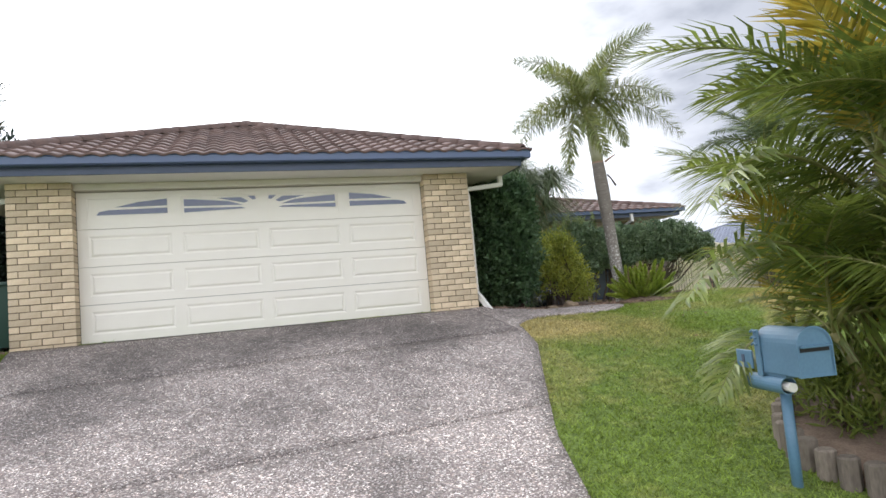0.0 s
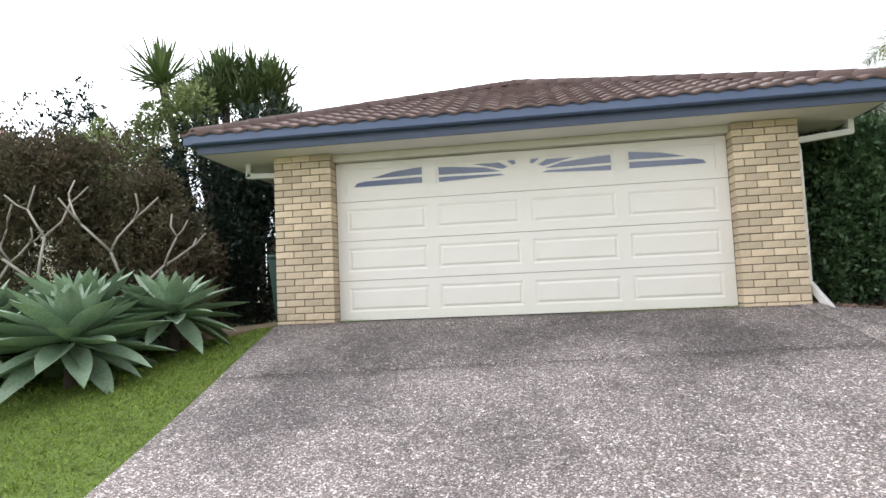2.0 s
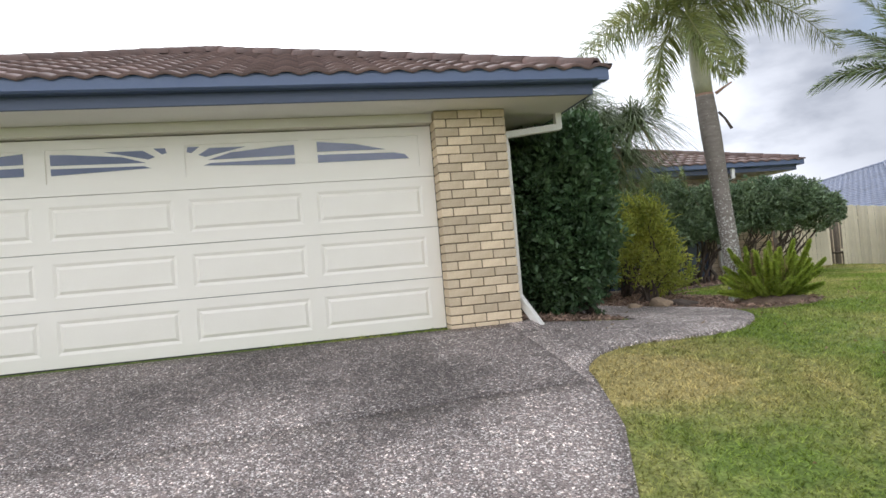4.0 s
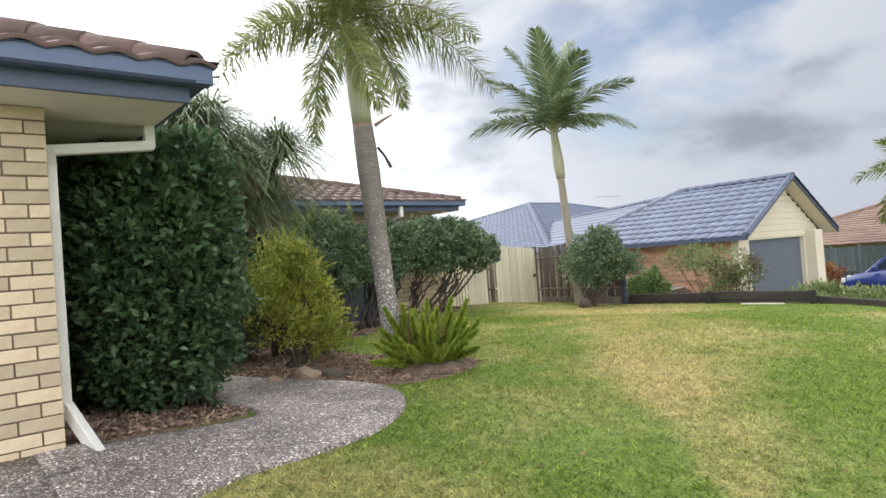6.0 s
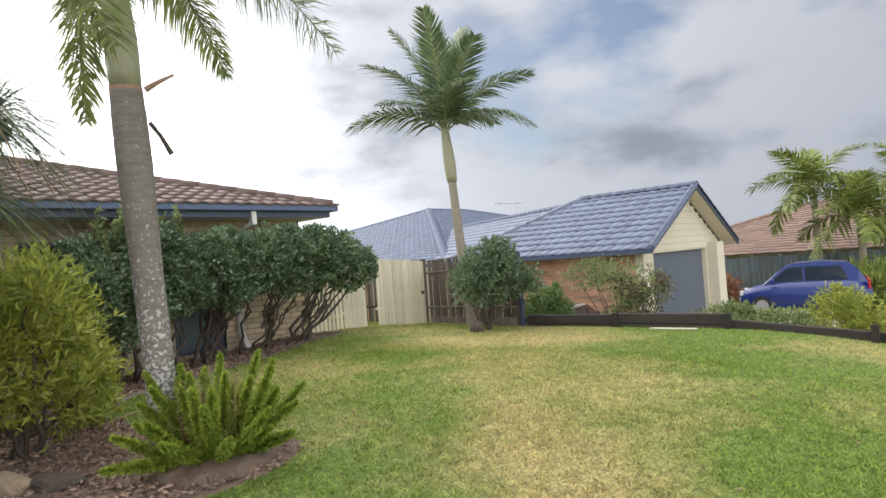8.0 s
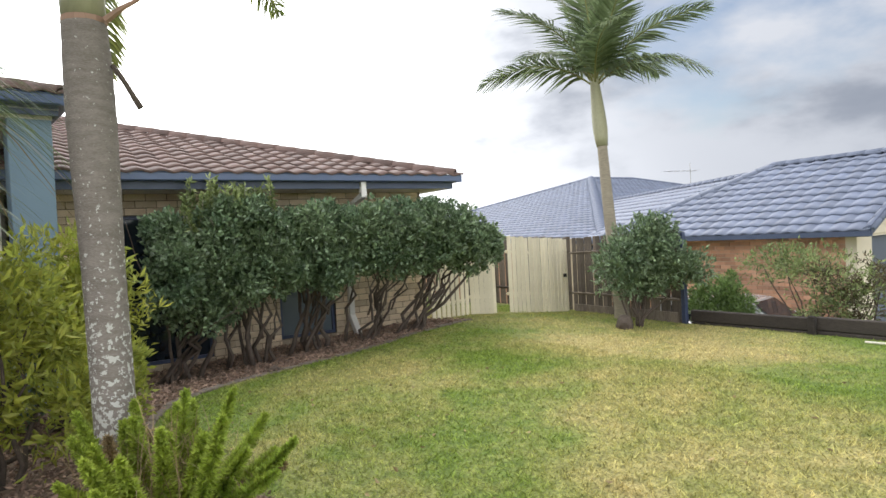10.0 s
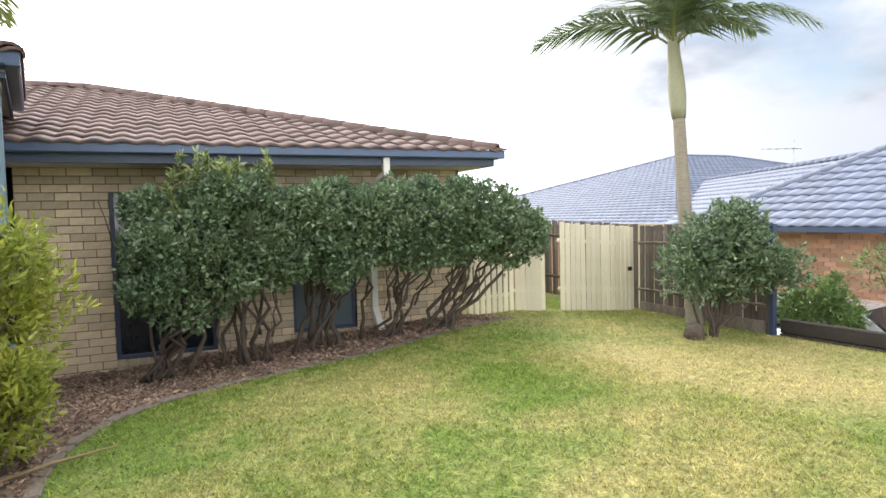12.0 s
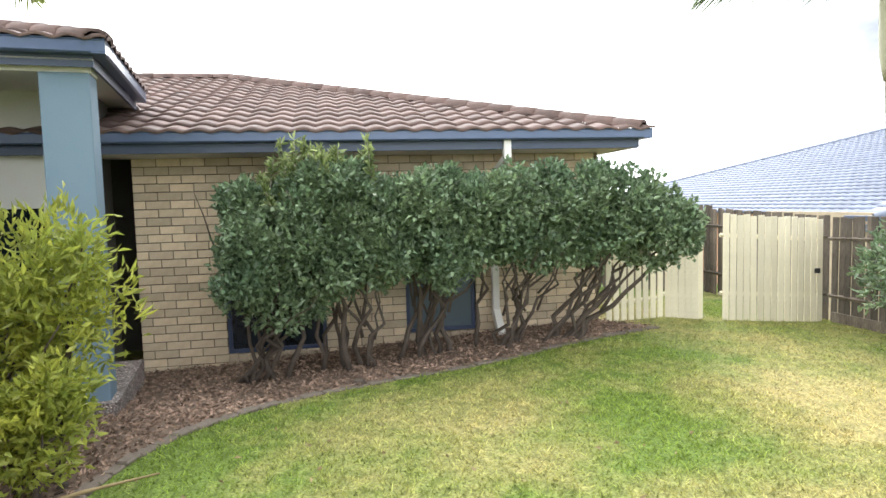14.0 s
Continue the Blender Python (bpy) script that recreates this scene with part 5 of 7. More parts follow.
fe = thing("foxtail_fern", "clump of foxtail fern with upright bristly plumes", "fern", Matrix.Translation((7.1, 9.6, land(7.1, 9.6))))
part("mulch_mound", Geo().tube([(0, 0, -0.1), (0, 0, 0.06), (0, 0, 0.11)], [0.5, 0.4, 0.2], 18), MULCH, fe, smooth=True)
for i in range(46):
    a, e = i * 2.4, math.radians(random.uniform(8, 60) if i > 16 else random.uniform(58, 86))
    ln = random.uniform(0.42, 0.66)
    hv = Vector((math.cos(a), math.sin(a), 0))
    n = 2400
    t = RNG.uniform(0.03, 1, n)
    rise = math.sin(e) * t * ln + random.uniform(-0.04, 0.16) * ln * t * t
    c = np.array(hv * random.uniform(0.06, 0.2))[None] + np.outer(t * ln * math.cos(e), np.array(hv)) + np.outer(rise, [0, 0, 1.0])
    ax = unit(unit(RNG.normal(size=(n, 3))) + np.array(hv * math.cos(e) + Vector((0, 0, math.sin(e)))) * 0.9)
    full_ = (0.05 * np.sin(np.clip(t * 0.75 + 0.18, 0, 1) * math.pi) ** 0.6 + 0.008)[:, None]
    v, tr = leaf_arrays(c + [0, 0, 0.08], ax, full_, 0.015, 0.1)
    part("plume", np_mesh("plume", v, tr, L_DRY if i % 15 == 4 else L_FERN), None, fe, kind="stuff")
grassy_tuft(fe, (0, 0.05, 0.1), 700, 0.66, 0.004, L_DRY, 0.45, (45, 90), "straw", 5, 0.13)

# rock and log in the bed
STONE = shade("tan_stone", (0.36, 0.27, 0.18), 0.9, (0.22, 0.16, 0.11), 6, 0.8, 40, 0.5)


def lump(name, label, cat, x, y, r, mat, sq=(1, 1, 0.7), lift=0.3):
    bm = bmesh.new()
    bmesh.ops.create_icosphere(bm, subdivisions=3, radius=r)
    for v in bm.verts:
        k = 1 + 0.28 * noise.noise(v.co / r * 1.3 + Vector((x, y, 0))) + 0.1 * noise.noise(v.co / r * 4)
        v.co = Vector((v.co.x * sq[0], v.co.y * sq[1], v.co.z * sq[2])) * k
    me = bpy.data.meshes.new(name)
    bm.to_mesh(me)
    bm.free()
    me.materials.append(mat)
    ob = new(name, me)
    ob.matrix_basis = pose(x, y, land(x, y) + r * sq[2] * lift, 0, 0, x * 77)
    return tagged(ob, label, cat)


lump("rock", "tan garden rock resting on mulch", "rock", 6.05, 10.35, 0.14, STONE, (1.2, 0.8, 0.75))
lump("rock", "brown weathered log stump on mulch", "log", 6.25, 10.2, 0.15, BARK, (1.5, 0.8, 0.5))
lump("rock", "small grey stone on mulch", "rock", 5.75, 10.5, 0.09, STONE)
lump("dark_stone", "small dark stone in the mulch", "rock", 9.06, 14.06, 0.06, BARK, (1.2, 0.9, 0.9))

# ---- mailbox and cane palm ----
MBLUE = shade("pale_blue_paint", (0.105, 0.21, 0.31), 0.42, (0.08, 0.165, 0.25), 8, 0.6, 60, 0.06)
BLACK = shade("black_slot", (0.008, 0.008, 0.01), 0.6)
mb = thing("mailbox", "light blue metal mailbox with rounded top on post", "mailbox", pose(3.26, 2.75, land(3.26, 2.75) - 0.03, 0, 0, -102))
part("post", Geo().tube([(0, 0, -0.1), (0, 0, 0.64)], 0.032, 12), MBLUE, mb, smooth=True)
part("base_plate", Geo().box(-0.12, -0.09, 0.70, 0.16, 0.09, 0.722, 0.004), MBLUE, mb)
g = Geo()
HW = 0.105
prof = [(-HW, 0.0), (HW, 0.0), (HW, 0.17)] + [(HW * math.cos(t), 0.17 + HW * math.sin(t)) for t in np.linspace(0.15, math.pi - 0.15, 13)] + [(-HW, 0.17)]
n = len(prof)
for x in (-0.08, 0.32):
    g.v += [(x, y, 0.725 + z) for y, z in prof]
g.f += [tuple(range(n))[::-1], tuple(range(n, 2 * n))] + [(i, (i + 1) % n, n + (i + 1) % n, n + i) for i in range(n)]
part("box", g, MBLUE, mb)
rim = Geo()
for x in (0.308, 0.328):
    for k in (1.04, 0.95):
        rim.v += [(x, y * k, 0.725 + 0.13 + (z - 0.13) * k) for y, z in prof]
for i in range(n):
    q = (i + 1) % n
    rim.f += [(i, q, 2 * n + q, 2 * n + i), (2 * n + i, 2 * n + q, 3 * n + q, 3 * n + i)]
part("front_rim", rim, MBLUE, mb)
part("slot_hood", Geo().box(0.32, -0.09, 0.885, 0.345, 0.09, 0.897, 0.003), MBLUE, mb)
part("slot", Geo().box(0.3185, -0.088, 0.862, 0.324, 0.088, 0.885), BLACK, mb, "dark letter slot")
part("strap", Geo().box(-0.075, -HW - 0.012, 0.70, -0.02, -HW - 0.002, 0.985, 0.004), MBLUE, mb)
for z in (0.89, 0.93, 0.97):
    part("scroll", Geo().tube([(-0.085, -HW - 0.02, z), (-0.06, -HW - 0.02, z + 0.012), (-0.035, -HW - 0.02, z)], 0.008, 6), MBLUE, mb)
part("number_plate", Geo().box(-0.30, -HW - 0.006, 0.735, -0.125, -HW + 0.006, 0.85, 0.004), MBLUE, mb)
part("number_mark", Geo().box(-0.235, -HW - 0.010, 0.77, -0.205, -HW - 0.006, 0.82, 0.001), FASCIA, mb)
g = Geo()
tub = [(0.052 * math.cos(t), 0.052 * math.sin(t)) for t in np.linspace(0.25, 2 * math.pi - 0.6, 18)]
for x in (-0.2, 0.15):
    for k in (1.0, 0.9):
        g.v += [(x, -0.07 + y * k, 0.655 + z * k) for y, z in tub]
m_ = len(tub)
for i in range(m_ - 1):
    g.f += [(i, i + 1, 2 * m_ + i + 1, 2 * m_ + i), (m_ + i + 1, m_ + i, 3 * m_ + i, 3 * m_ + i + 1), (i, m_ + i, m_ + i + 1, i + 1), (2 * m_ + i, 2 * m_ + i + 1, 3 * m_ + i + 1, 3 * m_ + i)]
part("newspaper_holder", g, MBLUE, mb, smooth=False)
part("rolled_paper", Geo().tube([(-0.1, -0.07, 0.65), (0.19, -0.07, 0.65)], 0.028, 10), WHITEPIPE, mb, "white rolled paper")

CX, CY = 4.7, 2.7
cz = land(CX, CY)
CF = [frond_mesh("cane_frond", 2.1, 0.52, L_CANE, 76, 0.95, 0.3, 0.027, 0.42) for _ in range(2)] + [frond_mesh("cane_frond_old", 1.8, 0.45, L_CANE_Y, 56, 0.9, 0.3, 0.029, 0.4)]
CF_DARK = frond_mesh("cane_frond_inner", 2.0, 0.5, L_PALM, 62, 0.7, 0.3, 0.031, 0.3)
cane = thing("golden_cane_palm", "golden cane palm clump with arching yellow-green fronds", "palm", Matrix.Translation((CX, CY, cz)))
CANE = shade("cane_stem", (0.27, 0.24, 0.09), 0.6, (0.18, 0.17, 0.06), 6, 0.8, 40, 0.2, stretch=(1, 1, 3))
for i in range(15):
    a, rr = i * 2.4, 0.1 + 0.035 * i
    b = Vector((math.cos(a) * rr, math.sin(a) * rr, -0.05))
    h = random.uniform(0.7, 2.0)
    tip = b + Vector((math.cos(a) * 0.35, math.sin(a) * 0.35, h))
    part("cane", Geo().tube([b, b.lerp(tip, 0.5) + Vector((0, 0, 0.05)), tip], [0.05, 0.04, 0.032], 8), CANE, cane, smooth=True)
    for k in range(5):
        ob = new("frond", (CF[0], CF[1], CF_DARK, CF[0], CF[2])[(i + k) % 5])
        ob.parent = cane
        way = (math.degrees(a) + k * 72 + random.uniform(-25, 25)) % 360
        lift = random.uniform(15, 78) if k else 80
        # fronds end short of the walkway that passes north-west of the clump
        sc = 0.75 if 150 < way < 250 else 1.08
        while sc > 0.4:
            reach = 2.1 * sc * max(0.35, math.cos(math.radians(lift - 15)))
            ex, ey = CX + tip.x + reach * math.cos(math.radians(way)), CY + tip.y + reach * math.sin(math.radians(way))
            if (ex - ey + 1.1) / 1.414 > 0.75 and ey < 4.25:
                break
            sc -= 0.06
        ob.matrix_basis = Matrix.Translation(tip) @ pose(0, 0, 0, 0, 0, way) @ pose(0, 0, 0, random.uniform(-30, 30), -lift, 0) @ Matrix.Diagonal((sc, sc, sc, 1))
for bx, by, bz, way, lift, sc, me in ((4.15, 2.8, 1.12, 182, 26, 1.0, 0), (4.4, 2.85, 1.65, 186, 26, 1.05, 1), (4.3, 2.6, 1.9, 176, 52, 1.0, 0), (4.6, 2.9, 2.1, 196, 66, 1.1, 2), (4.5, 3.0, 1.4, 165, 48, 0.85, 1)):
    ob = new("frond", CF[me])
    ob.parent = cane
    ob.matrix_basis = Matrix.Translation((bx - CX, by - CY, bz)) @ pose(0, 0, 0, 0, 0, way) @ pose(0, 0, 0, random.uniform(-25, 25), -lift, 0) @ Matrix.Diagonal((sc, sc, sc, 1))
shrub("lime_shrub", "low lime-green grassy shrub at the palm's foot", 4.2, 3.1, [(0, 0, 0.3, 0.35, 0.3, 0.3)], 1500, 0.14, 0.02, L_CANE, 4, up=0.8)
shrub("lime_shrub", "low lime-green grassy shrub at the palm's foot", 4.7, 2.0, [(0, 0, 0.3, 0.4, 0.3, 0.35)], 1800, 0.14, 0.02, L_CANE, 4, up=0.8)
ring = thing("log_edging", "grey weathered upright log edging round the palm bed", "garden edging")
LOG = shade("weathered_log", (0.24, 0.20, 0.16), 0.95, (0.13, 0.105, 0.085), 10, 0.8, 70, 0.6, stretch=(1, 1, 0.25), rnd=0.25)
for i in range(30):
    a = math.radians(100 + i * 8.6)
    x, y = CX + 1.2 * math.cos(a), CY + 1.0 * math.sin(a)
    h = random.uniform(0.15, 0.22)
    part("log", Geo().tube([(x, y, land(x, y) - 0.1), (x, y, land(x, y) + h - 0.012), (x, y, land(x, y) + h)], [0.062, 0.062, 0.05], 8), LOG, ring)
pm = part("pavement_bed", Geo().slab([(CX + 1.15 * math.cos(t), CY + 0.95 * math.sin(t)) for t in np.linspace(0, 2 * math.pi, 40)[:-1]], lambda x, y: land(x, y) - 0.1, lambda x, y: land(x, y) + 0.09), MULCH)
tagged(pm, "brown mulch inside the log edging", "garden bed", kind="structure")


# ---- house front: windows, downpipe, porch ----
BLUEFRAME = shade("dark_blue_window_frame", (0.035, 0.05, 0.10), 0.4, (0.05, 0.065, 0.12), 5, 0.5, 60, 0.03)
SILL = shade("brick_sill", (0.45, 0.37, 0.27), 0.85, (0.34, 0.27, 0.19), 9, 0.7, 80, 0.3)
SCREEN = shade("grey_fly_screen", (0.07, 0.10, 0.12), 0.35, (0.05, 0.075, 0.09), 3, 0.6, 200, 0.05, spec=0.6)
for i, (x0, x1, z0, z1) in enumerate(HOLES):
    wd = thing("window_%d" % (i + 1), "dark-framed aluminium window with fly screen in brick wall", "window", kind="structure")
    y = 15.93
    for b in ((x0, z0, x1, z0 + 0.05), (x0, z1 - 0.05, x1, z1), (x0, z0 + 0.05, x0 + 0.05, z1 - 0.05), (x1 - 0.05, z0 + 0.05, x1, z1 - 0.05), (x0 + 0.05, z0 + 0.78, x1 - 0.05, z0 + 0.83)):
        part("window_frame", Geo().box(b[0], y - 0.025, b[1], b[2], y + 0.03, b[3], 0.004), BLUEFRAME, wd)
    part("pane", Geo().box(x0 + 0.05, y, z0 + 0.05, x1 - 0.05, y + 0.006, z0 + 0.78), SCREEN if i else GLASS_DARK, wd)
    part("pane", Geo().box(x0 + 0.05, y, z0 + 0.83, x1 - 0.05, y + 0.006, z1 - 0.05), GLASS_DARK, wd)
    n = max(3, round((x1 - x0) / 0.12))
    for k in range(n):
        part("sill_brick", Geo().box(x0 + (x1 - x0) * k / n + 0.005, 15.83, z0 - 0.10, x0 + (x1 - x0) * (k + 1) / n - 0.005, 15.93, z0 - 0.004, 0.006), SILL, wd)

dp = thing("downpipe", "cream downpipe from gutter to ground with kicked foot", "downpipe")
bent_pipe(dp, [(10.93, 15.12, 3.40), (10.93, 15.12, 3.2), (10.93, 15.78, 3.02), (10.93, 15.79, 1.25)], 0.045, 0.04)
bent_pipe(dp, [(10.93, 15.79, 1.27), (10.95, 15.6, 0.98)], 0.05, 0.045, name="shoe")

PORCH = pose(7.03, 13.71, 0, 0, 0, 8)
COLBLUE = shade("grey_blue_render", (0.185, 0.265, 0.335), 0.75, (0.155, 0.23, 0.295), 3, 0.6, 90, 0.15)
po = thing("porch", "entry porch with grey-blue rendered column and blue gutter", "porch", PORCH, kind="structure")
part("column", Geo().box(-0.56, 0.20, 0.4, -0.17, 0.52, 3.90, 0.008), COLBLUE, po, "grey-blue rendered column")
part("column", Geo().box(-3.0, 0.20, 0.4, -2.62, 0.52, 3.90, 0.008), COLBLUE, po, "grey-blue rendered column")
part("beam", Geo().box(-3.0, 0.21, 3.90, -0.16, 0.51, 3.985), SOFFIT, po)
part("soffit", Geo().box(-3.2, 0.115, 3.985, -0.115, 3.2, 4.0), SOFFIT, po)
gutter_run(po, (-3.3, 0, 4.14), (0, 0, 4.14), (0, -1, 0))
gutter_run(po, (0, 0.002, 4.139), (0, 2.6, 4.139), (1, 0, 0))
part("fascia", Geo().box(-3.3, 0.115, 3.93, -0.115, 0.14, 4.1), FASCIA, po)
part("fascia", Geo().box(-0.14, 0.14, 3.93, -0.115, 2.6, 4.1), FASCIA, po)
ps = math.hypot(1.6, 0.46)
tiled_face(po, "porch_roof", (-3.2, 0, 4.13), (1, 0, 0), (0, 1.6 / ps, 0.46 / ps), 3.2, lambda t: 0.0, lambda t: 3.2 - t * 1.6 / ps, ps, 0.235, 0.33, 6, TILE, TILE_S, 60)
tiled_face(po, "porch_roof", (0, 0, 4.13), (0, 1, 0), (-1.6 / ps, 0, 0.46 / ps), 2.6, lambda t: t * 1.6 / ps, lambda t: 2.6, ps, 0.235, 0.33, 6, TILE, TILE_S, 60)
ridge_caps(po, (-0.08, 0.08, 4.2), (-1.6, 1.6, 4.65), TILE)
part("underlay", Geo().add([(-3.2, 0, 4.1), (0, 0, 4.1), (-1.6, 1.6, 4.56), (0, 2.6, 4.1), (-3.2, 1.6, 4.56), (-1.6, 2.6, 4.56)], [(0, 1, 2, 4), (1, 3, 5, 2)]), UNDER, po)
part("bulkhead", Geo().box(-3.4, 1.75, 2.75, -0.50, 1.9, 3.985), SOFFIT, po, "pale painted wall above the entry glazing")
part("glazing", Geo().box(-3.4, 1.80, 0.7, -0.50, 1.815, 2.75), GLASS_DARK, po)
for x in (-0.55, -0.98, -1.9, -2.8):
    part("mullion", Geo().box(x, 1.76, 0.7, x + 0.05, 1.80, 2.75, 0.004), TRIM, po)
# added panels close the gap behind the recess, its shade painted in
part("return_wall", Geo().box(-0.50, 1.9, 0.5, -0.44, 2.6, 3.985), ROOM_SHADE, po)
part("recess_wall", Geo().box(-3.6, 3.6, 0.5, 0.2, 3.7, 3.98), ROOM_SHADE, po)
part("recess_ceiling", Geo().box(-3.6, 1.9, 3.40, -0.3, 3.6, 3.43), SOFFIT, po)
part("porch_floor", Geo().box(-3.3, 0.1, 0.6, -0.1, 1.8, 1.0), AGG, po)

# ---- shrubs along the wall ----
VL = "dark green rounded shrub with bare crooked stems"
WALLSHRUBS = [
    (8.25, 14.75, [(0.0, -0.15, 1.5, 0.55, 0.5, 0.45), (-0.25, -0.3, 1.2, 0.34, 0.36, 0.4), (0.4, -0.1, 1.8, 0.42, 0.4, 0.34), (0.05, -0.2, 0.95, 0.38, 0.35, 0.4), (0.5, -0.2, 1.3, 0.45, 0.45, 0.45), (-0.3, -0.1, 1.85, 0.18, 0.18, 0.2)]),
    (9.1, 14.85, [(0.0, -0.2, 1.65, 0.68, 0.55, 0.5), (-0.2, -0.25, 1.95, 0.4, 0.35, 0.3), (0.1, -0.3, 1.25, 0.5, 0.42, 0.36)]),
    (10.05, 14.95, [(0.0, -0.3, 1.62, 0.68, 0.55, 0.48), (0.1, -0.4, 1.3, 0.55, 0.45, 0.38), (-0.4, -0.4, 1.6, 0.42, 0.42, 0.45)]),
    (10.95, 15.0, [(0.0, -0.4, 1.62, 0.7, 0.55, 0.5), (0.2, -0.5, 1.3, 0.5, 0.42, 0.38), (-0.45, -0.45, 1.5, 0.45, 0.42, 0.45)]),
    (11.7, 15.0, [(0.3, -0.4, 1.55, 0.72, 0.55, 0.5), (0.8, -0.45, 1.25, 0.5, 0.46, 0.42), (0.0, -0.45, 1.35, 0.48, 0.42, 0.42)]),
]
for k, (x, y, lobes) in enumerate(WALLSHRUBS):
    th = thing("viburnum", VL if k else "tall dark green shrub with upright pale new shoots", "shrub", Matrix.Translation((x, y, land(x, y))), "shrubs along the wall")
    for i in range(8):
        l = lobes[i % len(lobes)]
        b = (random.uniform(-0.5, 0.1), random.uniform(-0.12, 0.15), -0.05)
        tip = (l[0] + random.uniform(-0.6, 0.95) * l[3], l[1] + random.uniform(-0.5, 0.5) * l[4], l[2] + random.uniform(-0.4, 0.2) * l[5])
        r_ = random.uniform(0.022, 0.042)
        limbs(th, b, [tip], r_, BARK, 0.10, 8, "stem")
        mid_ = Vector(b).lerp(Vector(tip), random.uniform(0.3, 0.5))
        limbs(th, mid_, [Vector(tip) + Vector((random.uniform(-0.45, 0.45), random.uniform(-0.3, 0.2), random.uniform(-0.15, 0.2)))], r_ * 0.6, BARK, 0.06, 5, "stem")
    crown(th, ragged([(a_, b_, c_, d_ * 0.92, e_ * 0.92, f_ * 0.92) for a_, b_, c_, d_, e_, f_ in lobes], 11, (0.10, 0.2)), 22000, 0.07, 0.043, L_VIB, shell=0.5, up=0.35)
    if k < 2:
        for _ in range(16 if k == 0 else 9):
            bx, by, top_ = random.uniform(-0.1, 0.75) if k == 0 else random.uniform(-0.55, 0.3), random.uniform(-0.4, 0.2), random.uniform(2.15, 2.6) if k == 0 else random.uniform(2.1, 2.75)
            p0, p3 = Vector((bx, by, 1.8)), Vector((bx + random.uniform(-0.12, 0.12), by, top_))
            part("shoot", Geo().tube([p0, p0.lerp(p3, 0.5), p3], [0.008, 0.006, 0.003], 5), BARK_PALE, th)
            m_ = 90
            tt = RNG.uniform(0.1, 1.0, m_)
            c = np.outer(1 - tt, np.array(p0)) + np.outer(tt, np.array(p3))
            v, tr = leaf_arrays(c, RNG.normal(size=(m_, 3)) + [0, 0, 0.9], 0.1, 0.032)
            part("new_growth", np_mesh("new_growth", v, tr, L_LIGHT), None, th, "pale green new leaves", kind="stuff")

# ---- fences ----
CREAM_F = shade("cream_fence_paint", (0.72, 0.66, 0.50), 0.6, (0.60, 0.54, 0.40), 4, 0.7, 50, 0.1, rnd=0.12)
GREYWOOD = shade("weathered_paling", (0.17, 0.14, 0.11), 0.9, (0.065, 0.052, 0.043), 6, 0.9, 60, 0.4, stretch=(1, 1, 0.2), rnd=0.4)


def paling_run(th, a, b, h0, h1, mat, w=0.09, gap=0.012, lean=0.5, low=None, name="paling", lap=False):
    """Upright boards from a to b, whose tops run from h0 to h1."""
    a, b = Vector(a), Vector(b)
    d = b - a
    ln = d.length
    ang = math.degrees(math.atan2(d.y, d.x))
    n = max(2, int(ln / (w + gap)))
    me = None
    for i in range(n):
        t = (i + 0.5) / n
        p = a + d * t
        zt = h0 + (h1 - h0) * t + random.uniform(-0.012, 0.012)
        zb = (low if low is not None else land(p.x, p.y)) - 0.03
        ob = part(name, Geo().box(-w / 2, -0.009, 0, w / 2, 0.009, zt - zb, 0.003), mat, th)
        ob.matrix_basis = pose(p.x, p.y, zb, 0, 0, ang) @ Matrix.Translation((0, (0.018 if lap and i % 2 else 0), 0)) @ pose(0, 0, 0, 0, random.uniform(-lean, lean), random.uniform(-1, 1))
    for f in (0.25, 0.8):
        z = (land(a.x, a.y) + (h0 - land(a.x, a.y)) * f, land(b.x, b.y) + (h1 - land(b.x, b.y)) * f)
        part("rail", Geo().tube([(a.x, a.y + 0.045, z[0]), (b.x, b.y + 0.045, z[1])], 0.03, 4), mat, th)


gate = thing("gate", "cream painted paling gate standing open", "gate")
paling_run(gate, (13.98, 15.47, 0), (15.76, 15.74, 0), 2.44, 2.31, CREAM_F, 0.10, 0.014, 0.4)
part("latch", Geo().box(15.55, 15.62, 1.55, 15.62, 15.66, 1.62, 0.005), BLACK, gate)
cf = thing("fence", "cream painted paling fence joined to the house corner", "fence")
paling_run(cf, (12.42, 15.72, 0), (13.35, 15.86, 0), 2.0, 2.1, CREAM_F, 0.085, 0.03, 0.4)
paling_run(cf, (13.37, 15.86, 0), (13.72, 15.6, 0), 2.3, 2.3, CREAM_F, 0.085, 0.002, 0.2)
part("post", Geo().box(13.70, 15.62, 0.6, 13.8, 15.72, 2.3, 0.006), CREAM_F, cf)
bf = thing("fence", "weathered dark grey timber paling boundary fence", "fence")
paling_run(bf, (15.9, 15.74, 0), (15.92, 13.15, 0), 2.32, 2.42, GREYWOOD, 0.105, 0.003, 0.8, lap=True)
part("plinth", Geo().box(15.87, 13.2, 0.2, 15.895, 15.7, land(15.9, 14.4) + 0.16, 0.004), GREYWOOD, bf)
part("post", Geo().box(15.86, 13.05, 0.3, 15.94, 13.13, 2.36, 0.006), BLUEFRAME, bf, "dark blue end post")
bb = thing("fence", "weathered timber paling fence in the side passage", "fence")
paling_run(bb, (13.4, 19.0, 0), (16.2, 19.0, 0), 2.5, 2.5, GREYWOOD, 0.10, 0.015, 0.6, lap=True)
paling_run(bb, (15.95, 18.9, 0), (15.92, 15.8, 0), 2.45, 2.35, GREYWOOD, 0.10, 0.02, 0.6, lap=True)

